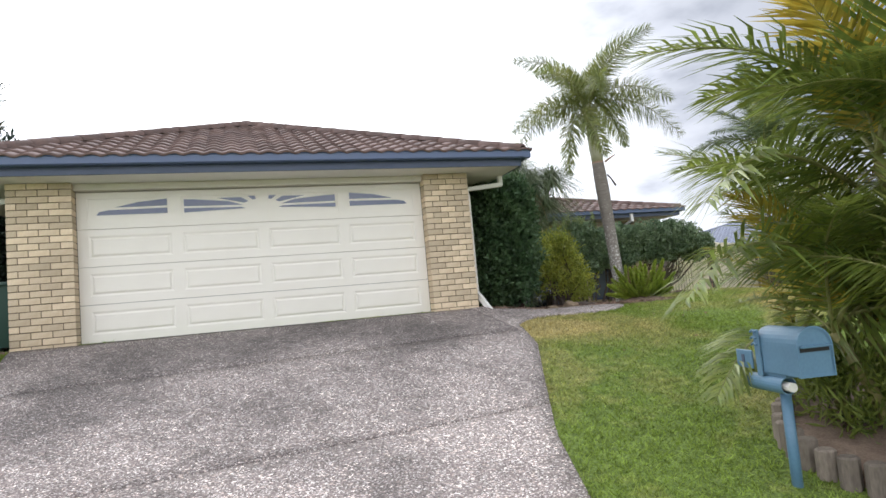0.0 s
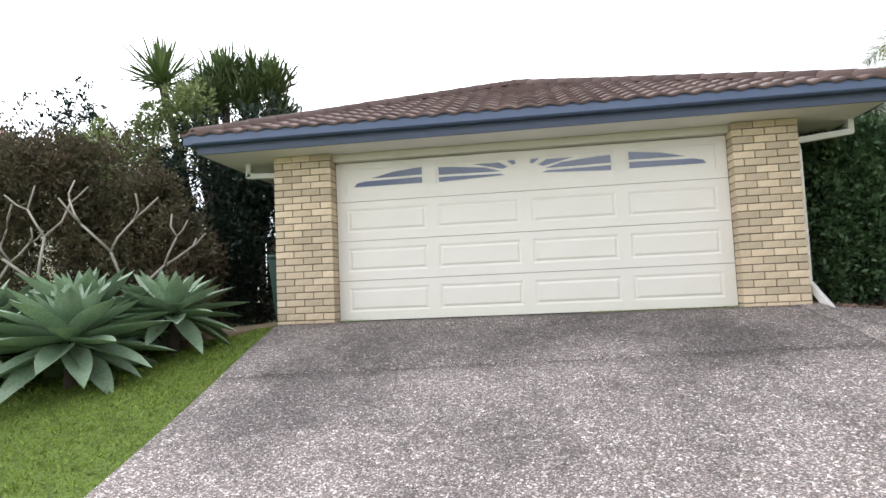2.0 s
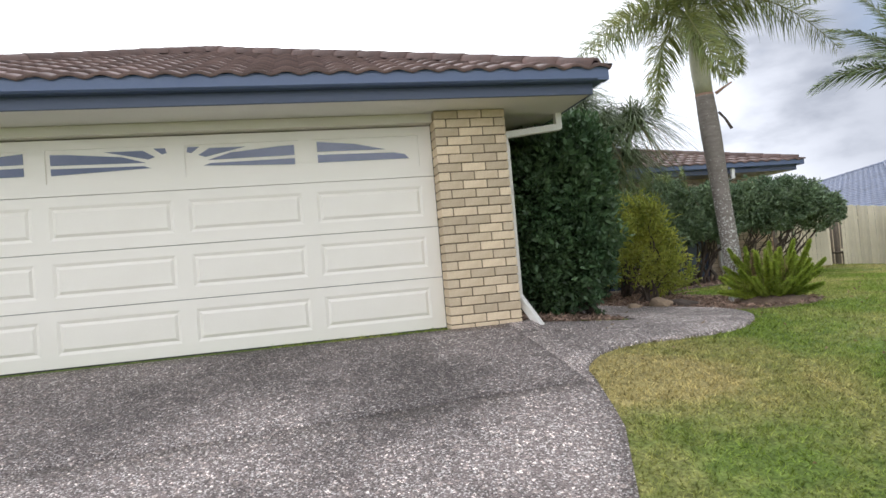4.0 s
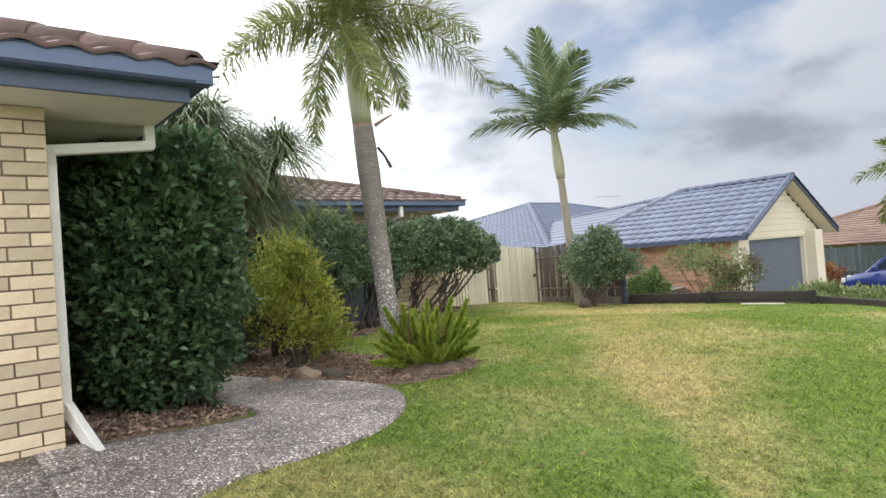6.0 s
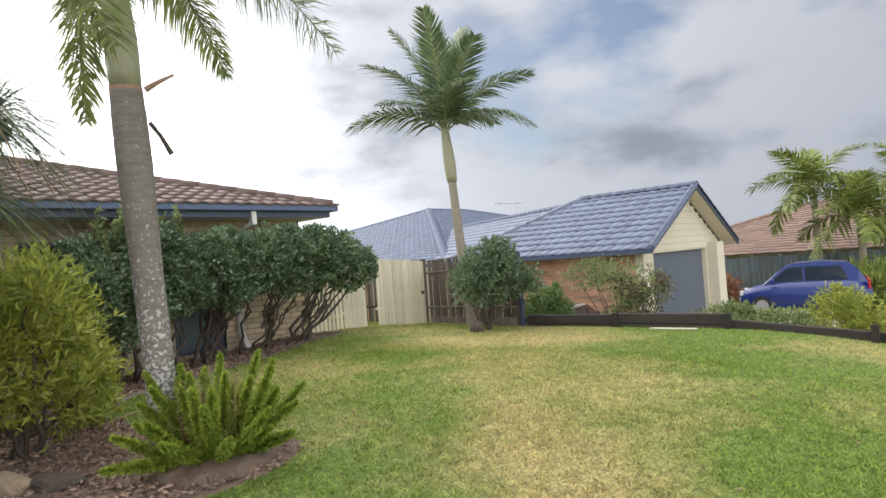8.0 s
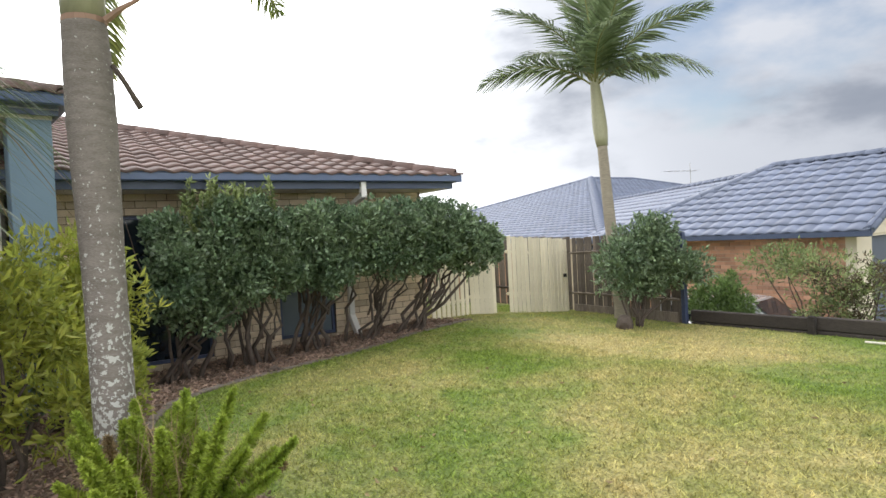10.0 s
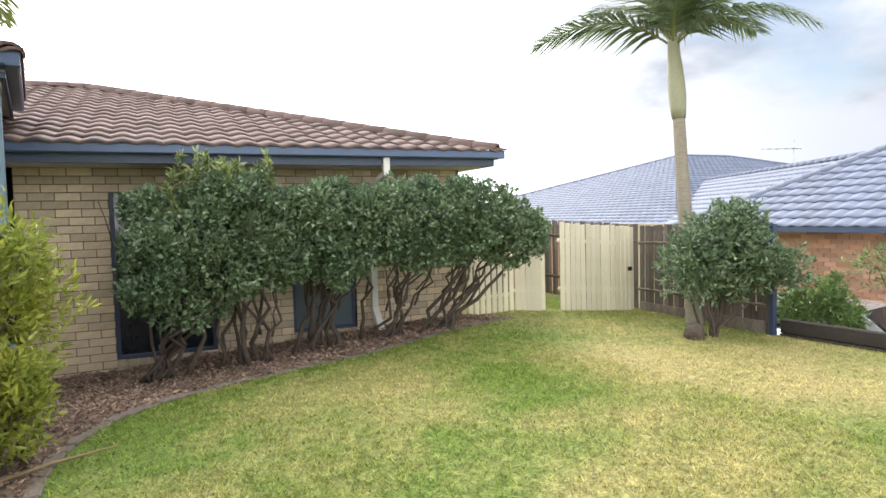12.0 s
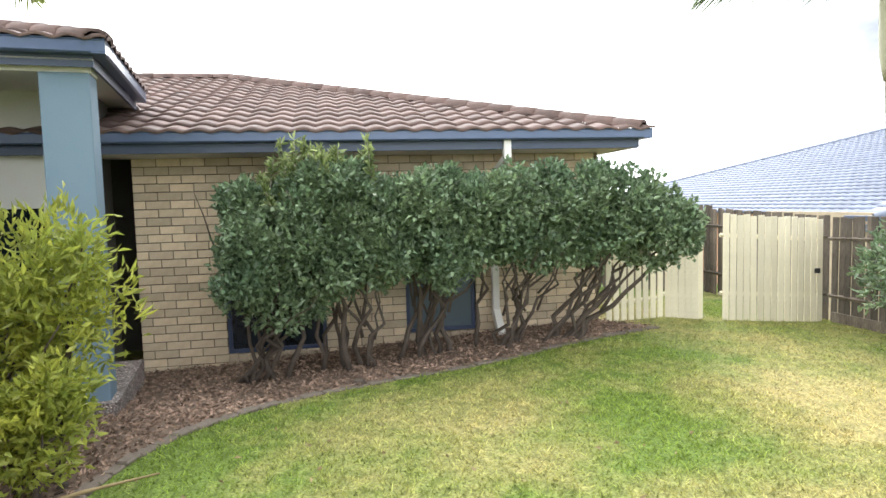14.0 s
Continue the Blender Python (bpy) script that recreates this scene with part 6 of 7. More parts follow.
# sleeper retaining wall along the boundary
SLEEPER = shade("dark_timber_sleeper", (0.045, 0.036, 0.03), 0.9, (0.025, 0.02, 0.017), 7, 0.9, 60, 0.5, stretch=(1, 0.3, 1), rnd=0.3)
sw = thing("retaining_wall", "low dark timber sleeper retaining wall with posts", "retaining wall")
ys = [13.05, 11.0, 8.95, 6.9, 4.9, 2.9, 0.9]
for i, (a, b) in enumerate(zip(ys, ys[1:])):
    za, zb = land(15.95, a), land(15.95, b)
    for k in range(3 if i < 2 else 2):
        top = 0.24 - 0.2 * k - (0.0 if i < 2 else 0.08)
        ln = math.hypot(a - b, za - zb)
        part("sleeper", Geo().box(-0.05, -ln + 0.015, -0.2, 0.05, -0.015, -0.008, 0.012), SLEEPER, sw).matrix_basis = pose(16.02, a, za + top + 0.02 * (i == 1), math.degrees(math.atan2(za - zb, a - b)), 0, random.uniform(-0.5, 0.5))
    part("post", Geo().box(15.89, b - 0.05, zb - 0.6, 15.97, b + 0.05, zb + 0.27, 0.01), SLEEPER, sw)

# ---- shrubs and palm by the boundary ----
shrub("boundary_shrub", "round green shrub with several bare stems before the fence", 15.05, 13.35, [(0.1, 0, 1.3, 0.6, 0.5, 0.5), (-0.25, 0.1, 1.0, 0.5, 0.45, 0.45), (0.4, -0.3, 1.05, 0.42, 0.42, 0.42), (0.2, 0, 0.75, 0.4, 0.4, 0.28), (0.72, -0.55, 0.95, 0.3, 0.3, 0.3), (0.35, -0.2, 1.6, 0.3, 0.3, 0.3)], 11500, 0.085, 0.04, L_VIB, 8, shell=0.85)
lump("rock", "rounded brown stump at the shrub's foot", "stump", 14.62, 13.3, 0.17, BARK, (1.0, 0.8, 0.9), 0.5)
P2 = [frond_mesh("palm_frond", 2.9 - 0.9 * (d_ - 0.45), 0.62, L_PALM2, 84, d_, 0.16, 0.040, h_) for d_, h_ in ((0.45, 0.3), (0.8, 0.45), (1.05, 0.6))]
palm("king_palm", "slender palm with pale green crownshaft and arching fronds", (15.58, 14.18, land(15.58, 14.18) - 0.03), (15.6, 14.5, 4.02), 1.3, 0.105, P2, 13, TRUNK_PLAIN, (29, 88), spin=70, bend=-0.03, shaft=(1.0, 1.2, 1.32, 1.3, 1.22, 1.12, 1.0, 0.9, 0.75))
shrub("garden_shrub", "small green flowering shrub beside the sleepers", 16.75, 12.95, [(0, 0, 0.95, 0.5, 0.5, 0.62)], 6000, 0.085, 0.034, leafmat("mid_green_leaf", (0.2, 0.29, 0.09), (0.10, 0.17, 0.05), 0.4), 5)
shrub("grevillea", "open green and rusty shrub beside the sleepers", 16.9, 11.2, [(0, 0.75, 1.85, 0.55, 0.6, 0.32), (0, 0.1, 1.7, 0.55, 0.7, 0.4), (0, -0.4, 1.4, 0.5, 0.5, 0.35), (0, 0.1, 1.1, 0.4, 0.4, 0.4)], 3200, 0.09, 0.026, L_LIGHT, 9, shell=0.9)
shrub("grevillea", "rusty brown leafed open shrub beside the sleepers", 17.0, 10.85, [(0, 0, 1.5, 0.5, 0.6, 0.45), (0, 0.2, 0.95, 0.4, 0.5, 0.5)], 2400, 0.08, 0.026, L_BROWN, 7, shell=0.9)
shrub("garden_shrub", "low leafy green shrub at the sleeper wall", 17.2, 9.4, [(0, 0, 0.75, 0.5, 0.7, 0.35)], 2600, 0.11, 0.03, L_LIGHT, 5, up=0.8)
shrub("garden_shrub", "low leafy green shrub at the sleeper wall", 16.9, 8.35, [(0, 0, 0.7, 0.4, 0.45, 0.35)], 1800, 0.11, 0.035, L_LIGHT, 5, up=0.6)
shrub("yellow_shrub", "rounded yellow-green shrub by the neighbour's driveway", 17.5, 7.5, [(0, 0, 0.85, 0.65, 0.65, 0.62), (0, -0.4, 0.65, 0.55, 0.5, 0.45)], 12000, 0.07, 0.028, L_YEL, 6, "yellow-green shrubs")
shrub("garden_shrub", "low leafy green shrub at the sleeper wall", 17.3, 6.3, [(0, 0, 0.45, 0.4, 0.5, 0.35)], 1500, 0.11, 0.035, L_VIB, 5, up=0.6)
shrub("croton", "red and bronze leafed croton shrub", 28.6, 6.7, [(0, 0, 0.55, 0.8, 0.75, 0.6)], 4200, 0.13, 0.05, L_RED, 5)
shrub("croton", "red leafed croton shrub by the garage", 29.2, 13.2, [(0, 0, 0.6, 0.6, 0.55, 0.75)], 2200, 0.14, 0.05, L_RED, 5)
shrub("clumping_shrub", "broad bright green strappy shrub by the fence", 31.0, 8.6, [(0, 0, 0.7, 1.6, 1.4, 0.7)], 4500, 0.35, 0.05, L_CANE, 5, up=0.9)

# ---- neighbour's house ----
NTILE = shade("blue_grey_roof_tile", (0.125, 0.15, 0.215), 0.55, (0.095, 0.115, 0.17), 5, 0.7, 60, 0.15, island=0.15)
NBRICK = shade("orange_red_brick", (0.50, 0.27, 0.165), 0.85, (0.40, 0.25, 0.18), 7, 0.8, 60, 0.3, island=0.3)
NCREAM = shade("neighbour_cream_render", (0.66, 0.60, 0.47), 0.75, (0.58, 0.52, 0.40), 2, 0.6, 70, 0.1)
NDOOR = shade("grey_blue_roller_door", (0.10, 0.12, 0.155), 0.5, (0.085, 0.10, 0.13), 3, 0.6, 60, 0.05)
nh = thing("neighbour_house", "low brick house with glossy blue-grey tiled roofs", "house")
NX0, NX1, NY, NEZ, NRX, NRZ = 19.1, 25.5, 11.55, 2.2, 22.3, 3.84
gz = -0.5
part("gable_wall", Geo().prism([(19.6, gz), (20.2, gz), (20.2, 2.08), (23.9, 2.08), (23.9, gz), (25.0, gz), (25.0, 2.3), (22.3, 3.68), (19.6, 2.3)], 12.0, 12.2), NCREAM, nh)
for i in range(8):
    z = 2.12 + i * 0.17
    hw = max(0.2, (3.62 - z) / (3.62 - 2.25) * 2.55)
    hw = min(2.55, hw)
    part("cladding_board", Geo().box(22.3 - hw, 11.975, z, 22.3 + hw, 12.01, z + 0.165, 0.008), NCREAM, nh)
part("garage_door", Geo().box(20.2, 12.12, gz, 23.9, 12.17, 2.08), NDOOR, nh, "dark grey-blue roller door")
part("pier", Geo().box(24.0, 11.7, gz, 24.6, 12.0, 2.25, 0.01), NCREAM, nh)
bw = part("brick_wall", Geo().box(19.62, 12.2, gz, 19.8, 22.0, 2.25), SILL, nh)
rest = Geo()
for r in range(31):
    z = -0.45 + r * 0.086
    y = 12.2 - (0.12 if r % 2 else 0)
    while y < 18:
        rest.box(19.60, max(y, 12.2), z, 19.66, y + 0.23, z + 0.076)
        y += 0.24
part("bricks", rest, NBRICK, bw, kind="stuff")
part("end_wall", Geo().box(24.8, 12.2, gz, 25.0, 24.0, 2.25), NCREAM, nh)
part("gutter", Geo().box(NX0 - 0.02, NY, NEZ - 0.1, NX0 + 0.1, 19.0, NEZ + 0.01, 0.01), FASCIA, nh)
part("soffit", Geo().box(NX0 + 0.1, NY + 0.1, NEZ - 0.1, 19.65, 19.0, NEZ - 0.08), NCREAM, nh)
for s in (-1, 1):
    g = Geo()
    ex = NX0 if s < 0 else NX1
    g.add([(ex, NY - 0.02, NEZ - 0.08), (NRX, NY - 0.02, NRZ - 0.1), (NRX, NY - 0.02, NRZ + 0.08), (ex, NY - 0.02, NEZ + 0.1), (ex, NY + 0.03, NEZ - 0.08), (NRX, NY + 0.03, NRZ - 0.1), (NRX, NY + 0.03, NRZ + 0.08), (ex, NY + 0.03, NEZ + 0.1)],
          [(0, 1, 2, 3), (7, 6, 5, 4), (0, 4, 5, 1), (3, 2, 6, 7), (0, 3, 7, 4)])
    part("barge_board", g, FASCIA, nh)
    part("gable_soffit", Geo().add([(ex, NY, NEZ - 0.06), (NRX, NY, NRZ - 0.08), (NRX, 12.0, NRZ - 0.08), (ex, 12.0, NEZ - 0.06)], [(0, 1, 2, 3)]), NCREAM, nh)
nsl = math.hypot(3.2, NRZ - NEZ)
nc, ns = 3.2 / nsl, (NRZ - NEZ) / nsl
NYE = 15.07
nr = part("roof", Geo().add([(NX0, NY, NEZ - 0.03), (NRX, NY, NRZ - 0.03), (NRX, NYE, NRZ - 0.03), (NX0, NYE + 3.2, NEZ - 0.03), (NX1, NY, NEZ - 0.03), (NX1, NYE + 3.2, NEZ - 0.03)], [(0, 3, 2, 1), (1, 2, 5, 4), (2, 3, 5)]), NTILE, nh)
NLN = NYE + 3.2 - NY
tiled_face(nr, "n", (NX0, NYE + 3.2, NEZ), (0, -1, 0), (nc, 0, ns), NLN, lambda t: t * nc, lambda t: NLN, nsl, 0.3, 0.33, 5, NTILE, NTILE, 0)
ridge_caps(nr, (NRX, NY, NRZ + 0.05), (NRX, NYE, NRZ + 0.05), NTILE)
ridge_caps(nr, (NX0 + 0.02, NYE + 3.15, NEZ + 0.01), (NRX, NYE, NRZ + 0.02), NTILE, 0.17)
ridge_caps(nr, (NX0 + 0.05, NY + 0.03, NEZ + 0.09), (NRX, NY + 0.03, NRZ + 0.06), NTILE, 0.09)
ridge_caps(nr, (NX1 - 0.05, NY + 0.03, NEZ + 0.09), (NRX, NY + 0.03, NRZ + 0.06), NTILE, 0.09)
# the middle wing, turned a little from the garage
BU, BV = Vector((0.48, 0.877, 0)), Vector((-0.877, 0.48, 0))
B0, BLEN, BRUN, BDROP = Vector((21.7, 14.7, 3.66)), 14.2, 4.0, 1.75
B1 = B0 + BU * BLEN
bs = math.hypot(BRUN, BDROP)
bup = (-BV * BRUN + Vector((0, 0, BDROP))) / bs
bw0, bw1 = B0 + BV * BRUN - Vector((0, 0, BDROP)), B1 + BV * BRUN + BU * BRUN - Vector((0, 0, BDROP))
be0, be1 = B0 - BV * BRUN - Vector((0, 0, BDROP)), B1 - BV * BRUN + BU * BRUN - Vector((0, 0, BDROP))
lower = Vector((0, 0, -0.03))


def behind_hip(t):
    """How far the middle wing runs before it meets the garage wing's hip, t metres up its slope."""
    at = bw1 + bup * t
    return (at.x + at.y - NRX - NYE - 0.12) / (BU.x + BU.y)


nr3 = part("middle_roof", Geo().add([p + lower for p in (bw1 - BU * behind_hip(0), bw1 + bup * bs - BU * behind_hip(bs), B1, bw1, be0, be1)], [(0, 3, 2, 1), (1, 2, 5, 4), (3, 5, 2)]), NTILE, nh)
tiled_face(nr3, "m", bw1, -BU, bup, BLEN + BRUN, lambda t: t * BRUN / bs, behind_hip, bs, 0.3, 0.33, 4, NTILE, NTILE, 0)
ridge_caps(nr3, B0 + BU * 0.9 + Vector((0, 0, 0.05)), B1 + Vector((0, 0, 0.05)), NTILE)
# the taller hip roof behind
AX, AY, AZ, BX = 30.7, 29.3, 5.09, 33.9
run_ = 9.9
drop = 2.93
as_ = math.hypot(run_, drop)
ac, an = run_ / as_, drop / as_
nr2 = part("hip_roof", Geo().add([(AX - run_, AY - run_, AZ - drop - 0.03), (BX + run_, AY - run_, AZ - drop - 0.03), (BX, AY, AZ - 0.03), (AX, AY, AZ - 0.03), (AX - run_, AY + run_, AZ - drop - 0.03), (BX + run_, AY + run_, AZ - drop - 0.03)], [(0, 1, 2, 3), (4, 0, 3), (1, 5, 2), (5, 4, 3, 2)]), NTILE, nh)
tiled_face(nr2, "w", (AX - run_, AY + run_, AZ - drop), (0, -1, 0), (ac, 0, an), 2 * run_, lambda t: t * ac, lambda t: 2 * run_ - t * ac, as_, 0.3, 0.33, 4, NTILE, NTILE, 0)
tiled_face(nr2, "s", (AX - run_, AY - run_, AZ - drop), (1, 0, 0), (0, ac, an), BX - AX + 2 * run_, lambda t: t * ac, lambda t: BX - AX + 2 * run_ - t * ac, as_, 0.3, 0.33, 4, NTILE, NTILE, 0)
ridge_caps(nr2, (AX - run_, AY - run_, AZ - drop + 0.06), (AX, AY, AZ + 0.06), NTILE, 0.2)
ridge_caps(nr2, (BX + run_, AY - run_, AZ - drop + 0.06), (BX, AY, AZ + 0.06), NTILE)
ridge_caps(nr2, (AX - run_, AY + run_, AZ - drop + 0.06), (AX, AY, AZ + 0.06), NTILE)
ridge_caps(nr2, (AX, AY, AZ + 0.06), (BX, AY, AZ + 0.06), NTILE)
part("main_wall", Geo().box(AX - run_ + 0.6, AY - run_ + 0.6, -0.6, BX + run_ - 0.6, AY + run_ - 0.6, AZ - drop - 0.02), NBRICK, nh)
METAL = shade("grey_metal", (0.45, 0.45, 0.46), 0.4, (0.35, 0.35, 0.36), 5, 0.5, 60, 0.0, metal=0.8)
an_ = thing("tv_antenna", "thin metal television antenna on the tiled roof", "antenna", Matrix.Translation((24.57, 19.06, 3.72)))
part("mast", Geo().tube([(0, 0, -0.5), (0, 0, 0.75)], 0.016, 6), METAL, an_)
part("boom", Geo().tube([(-0.95, 0.3, 0.5), (0.2, -0.1, 0.5)], 0.012, 6), METAL, an_)
for x in (-0.9, -0.65, -0.4, -0.2, 0.0, 0.12):
    yb = -0.03 - 0.35 * x
    part("element", Geo().tube([(x - 0.06, yb - 0.22, 0.5), (x + 0.06, yb + 0.22, 0.5)], 0.008, 5), METAL, an_)


# ---- cars ----
def car(label, m, paint, ln=3.7, wd=1.66, ht=1.5):
    """A small hatchback, front towards +x: body shell, glass, lamps and wheels."""
    c = thing("car", label, "car", m)
    P = [(0.0, 0.35, 0.80), (0.03, 0.28, 0.92), (0.10, 0.26, 0.98), (0.17, 0.24, 1.0), (0.35, 0.22, 1.0), (0.60, 0.22, 1.0), (0.80, 0.24, 0.98), (0.93, 0.28, 0.90), (1.0, 0.36, 0.72)]
    top = [0.72, 0.86, 0.93, 0.95, 0.96, 0.95, 0.88, 0.78, 0.60]
    g = Geo()
    for (t, z0, w), zt in zip(P, top):
        x = (t - 0.5) * ln
        h = wd / 2 * w
        g.v += [(x, -h * 0.9, z0), (x, -h, z0 + 0.15), (x, -h * 1.0, (z0 + zt) / 2 + 0.05), (x, -h * 0.93, zt), (x, h * 0.93, zt), (x, h * 1.0, (z0 + zt) / 2 + 0.05), (x, h, z0 + 0.15), (x, h * 0.9, z0)]
    for i in range(len(P) - 1):
        for k in range(8):
            g.f.append((i * 8 + k, i * 8 + (k + 1) % 8, (i + 1) * 8 + (k + 1) % 8, (i + 1) * 8 + k))
    g.f += [tuple(range(8)), tuple((len(P) - 1) * 8 + k for k in range(7, -1, -1))]
    part("body", g, paint, c, smooth=True)
    g = Geo()
    C = [(-0.47, 0.92, 0.86), (-0.41, 1.25, 0.80), (-0.34, 1.44, 0.74), (-0.15, ht, 0.72), (0.04, ht - 0.02, 0.72), (0.13, 1.38, 0.74), (0.29, 0.93, 0.84)]
    for t, z, w in C:
        h = wd / 2 * w
        g.v += [(t * ln, -wd / 2 * 0.9, 0.90), (t * ln, -h, z), (t * ln, h, z), (t * ln, wd / 2 * 0.9, 0.90)]
    for i in range(len(C) - 1):
        for k in range(3):
            g.f.append((i * 4 + k, i * 4 + k + 1, (i + 1) * 4 + k + 1, (i + 1) * 4 + k))
    g.f.append((0, 1, 2, 3))
    part("cabin", g, paint, c, smooth=False)
    for s in (-1, 1):
        part("side_window", Geo().add([(x * ln, s * wd / 2 * y, z) for x, y, z in ((-0.34, 0.90, 0.99), (-0.03, 0.90, 0.99), (-0.03, 0.79, ht - 0.12), (-0.29, 0.80, ht - 0.14))], [(0, 1, 2, 3)]), GLASS_DARK, c)
        part("side_window", Geo().add([(x * ln, s * wd / 2 * y, z) for x, y, z in ((-0.01, 0.90, 0.99), (0.23, 0.90, 0.99), (0.10, 0.80, ht - 0.14), (-0.01, 0.79, ht - 0.12))], [(0, 1, 2, 3)]), GLASS_DARK, c)
        part("mirror", Geo().box(0.2 * ln, s * wd / 2 * 0.98, 0.95, 0.24 * ln, s * wd / 2 * 1.12, 1.07, 0.02), paint, c)
        part("tail_light", Geo().box(-0.49 * ln, s * wd / 2 * 0.86 - 0.07, 0.72, -0.47 * ln, s * wd / 2 * 0.86 + 0.05, 0.98, 0.02), shade("red_lens", (0.4, 0.02, 0.02), 0.25), c)
        part("headlight", Geo().box(0.455 * ln, s * wd / 2 * 0.72 - 0.1, 0.62, 0.485 * ln, s * wd / 2 * 0.72 + 0.1, 0.76, 0.02), shade("clear_lens", (0.7, 0.7, 0.72), 0.15), c)
        for x in (-0.31, 0.31):
            wh = part("wheel", Geo().tube([(x * ln, s * (wd / 2 - 0.17), 0.30), (x * ln, s * (wd / 2 + 0.01), 0.30)], 0.30, 20), shade("tyre", (0.02, 0.02, 0.022), 0.85), c)
            part("rim", Geo().tube([(x * ln, s * (wd / 2 + 0.012), 0.30), (x * ln, s * (wd / 2 + 0.02), 0.30)], 0.20, 16), METAL, wh)
    part("rear_window", Geo().add([(-0.472 * ln, -0.55, 0.98), (-0.472 * ln, 0.55, 0.98), (-0.405 * ln, 0.5, 1.34), (-0.405 * ln, -0.5, 1.34)], [(0, 1, 2, 3)]), GLASS_DARK, c).location.x = -0.01
    part("windscreen", Geo().add([(0.285 * ln, -0.6, 0.97), (0.285 * ln, 0.6, 0.97), (0.145 * ln, 0.52, 1.36), (0.145 * ln, -0.52, 1.36)], [(0, 1, 2, 3)]), GLASS_DARK, c).location.x = 0.02
    return c


BLUECAR = shade("blue_car_paint", (0.006, 0.022, 0.15), 0.3, (0.005, 0.018, 0.12), 2, 0.4, 30, 0.0, coat=0.3)
SILVER = shade("silver_car_paint", (0.55, 0.56, 0.57), 0.25, (0.5, 0.5, 0.52), 2, 0.4, 30, 0.0, coat=0.6, metal=0.4)
car("glossy blue small hatchback parked on the driveway", pose(27.9, 10.4, -0.32, 0, 0, 100) @ Matrix.Diagonal((1.0, 1.05, 1.14, 1)), BLUECAR)
car("silver car parked on lower ground beyond the sleepers", pose(18.35, 13.7, -0.42, 0, 0, -80), SILVER, 3.6, 1.55, 1.42)
NDRIVE = shade("pale_concrete", (0.38, 0.34, 0.29), 0.9, (0.28, 0.25, 0.21), 1.5, 0.7, 40, 0.2)
nd = part("road", ground_sheet([((19.9 + k * 0.0, y), (29.5, y)) for k, y in enumerate(np.linspace(0.0, 12.0, 14))], 0.03, land), NDRIVE)
tagged(nd, "pale concrete driveway beside the neighbouring garage", "driveway", kind="structure")

# ---- distance ----
DGREY = shade("grey_blue_fence", (0.10, 0.12, 0.13), 0.85, (0.07, 0.085, 0.095), 4, 0.7, 40, 0.2, rnd=0.25)
ff = thing("fence", "tall grey timber fence behind the parked car", "fence")
for i in range(16):
    a = (33.0 + i * 0.35, 16.6 - i * 1.0)
    b = (33.35 + i * 0.35, 15.6 - i * 1.0)
    ang = math.degrees(math.atan2(b[1] - a[1], b[0] - a[0]))
    for k in range(5):
        part("paling", Geo().box(k * 0.212, -0.01, 0, k * 0.212 + 0.2, 0.01, 2.1, 0.004), DGREY, ff).matrix_basis = pose(a[0], a[1], -0.7, 0, 0, ang)
    part("post", Geo().box(-0.06, -0.08, 0, 0.06, 0.0, 2.2, 0.01), DGREY, ff).matrix_basis = pose(a[0], a[1], -0.7, 0, 0, ang)
    part("rail", Geo().box(0, -0.05, 1.0, 1.06, -0.012, 1.1), DGREY, ff).matrix_basis = pose(a[0], a[1], -0.7, 0, 0, ang)
BTILE = shade("far_brown_roof_tile", (0.22, 0.14, 0.105), 0.7, (0.16, 0.10, 0.08), 3, 0.8, 25, 0.2, island=0.2)
bh = thing("brown_roofed_house", "distant house with brown hip roof", "house")
part("wall", Geo().box(38, 5, -1.0, 52, 20, 1.6), NCREAM, bh)
hx0, hy0, hx1, hy1 = 36.8, 3.8, 53, 21.2
hs = math.hypot(8.1, 2.5)
hc, hn = 8.1 / hs, 2.5 / hs
part("roof", Geo().add([(hx0, hy0, 1.45), (hx1, hy0, 1.45), (hx1, hy1, 1.45), (hx0, hy1, 1.45), (44.9, 11.9, 3.95), (44.9, 13.1, 3.95)], [(0, 1, 4), (1, 2, 5, 4), (2, 3, 5), (3, 0, 4, 5)]), BTILE, bh)
br = bh.children[1]
tiled_face(br, "w", (hx0, hy1, 1.47), (0, -1, 0), (hc, 0, hn), hy1 - hy0, lambda t: t * hc, lambda t: hy1 - hy0 - t * hc, hs, 0.6, 0.4, 3, BTILE, BTILE, 0)
ridge_caps(br, (hx0, hy0, 1.5), (44.9, 11.9, 4.05), BTILE, 0.16, 0.7)
ridge_caps(br, (hx0, hy1, 1.5), (44.9, 13.1, 4.05), BTILE, 0.16, 0.7)
P3 = [frond_mesh("palm_frond", 2.7, 0.75, leafmat("far_palm_leaf", (0.27, 0.31, 0.07), (0.15, 0.20, 0.05), 0.45, 0.3), 60, 1.0, 0.5, 0.07, 0.4) for _ in range(2)]
for x, y, zt, sp in ((34.0, 11.1, 3.3, 0), (33.4, 9.5, 2.0, 50), (37.0, 7.9, 3.2, 90)):
    palm("garden_palm", "leafy garden palm with pale trunk before the far house", (x, y, land(x, y) - 0.1), (x + 0.1, y, zt), 0.9, 0.13, P3, 12, TRUNK_PLAIN, (-18, 84), "far palms", sp)
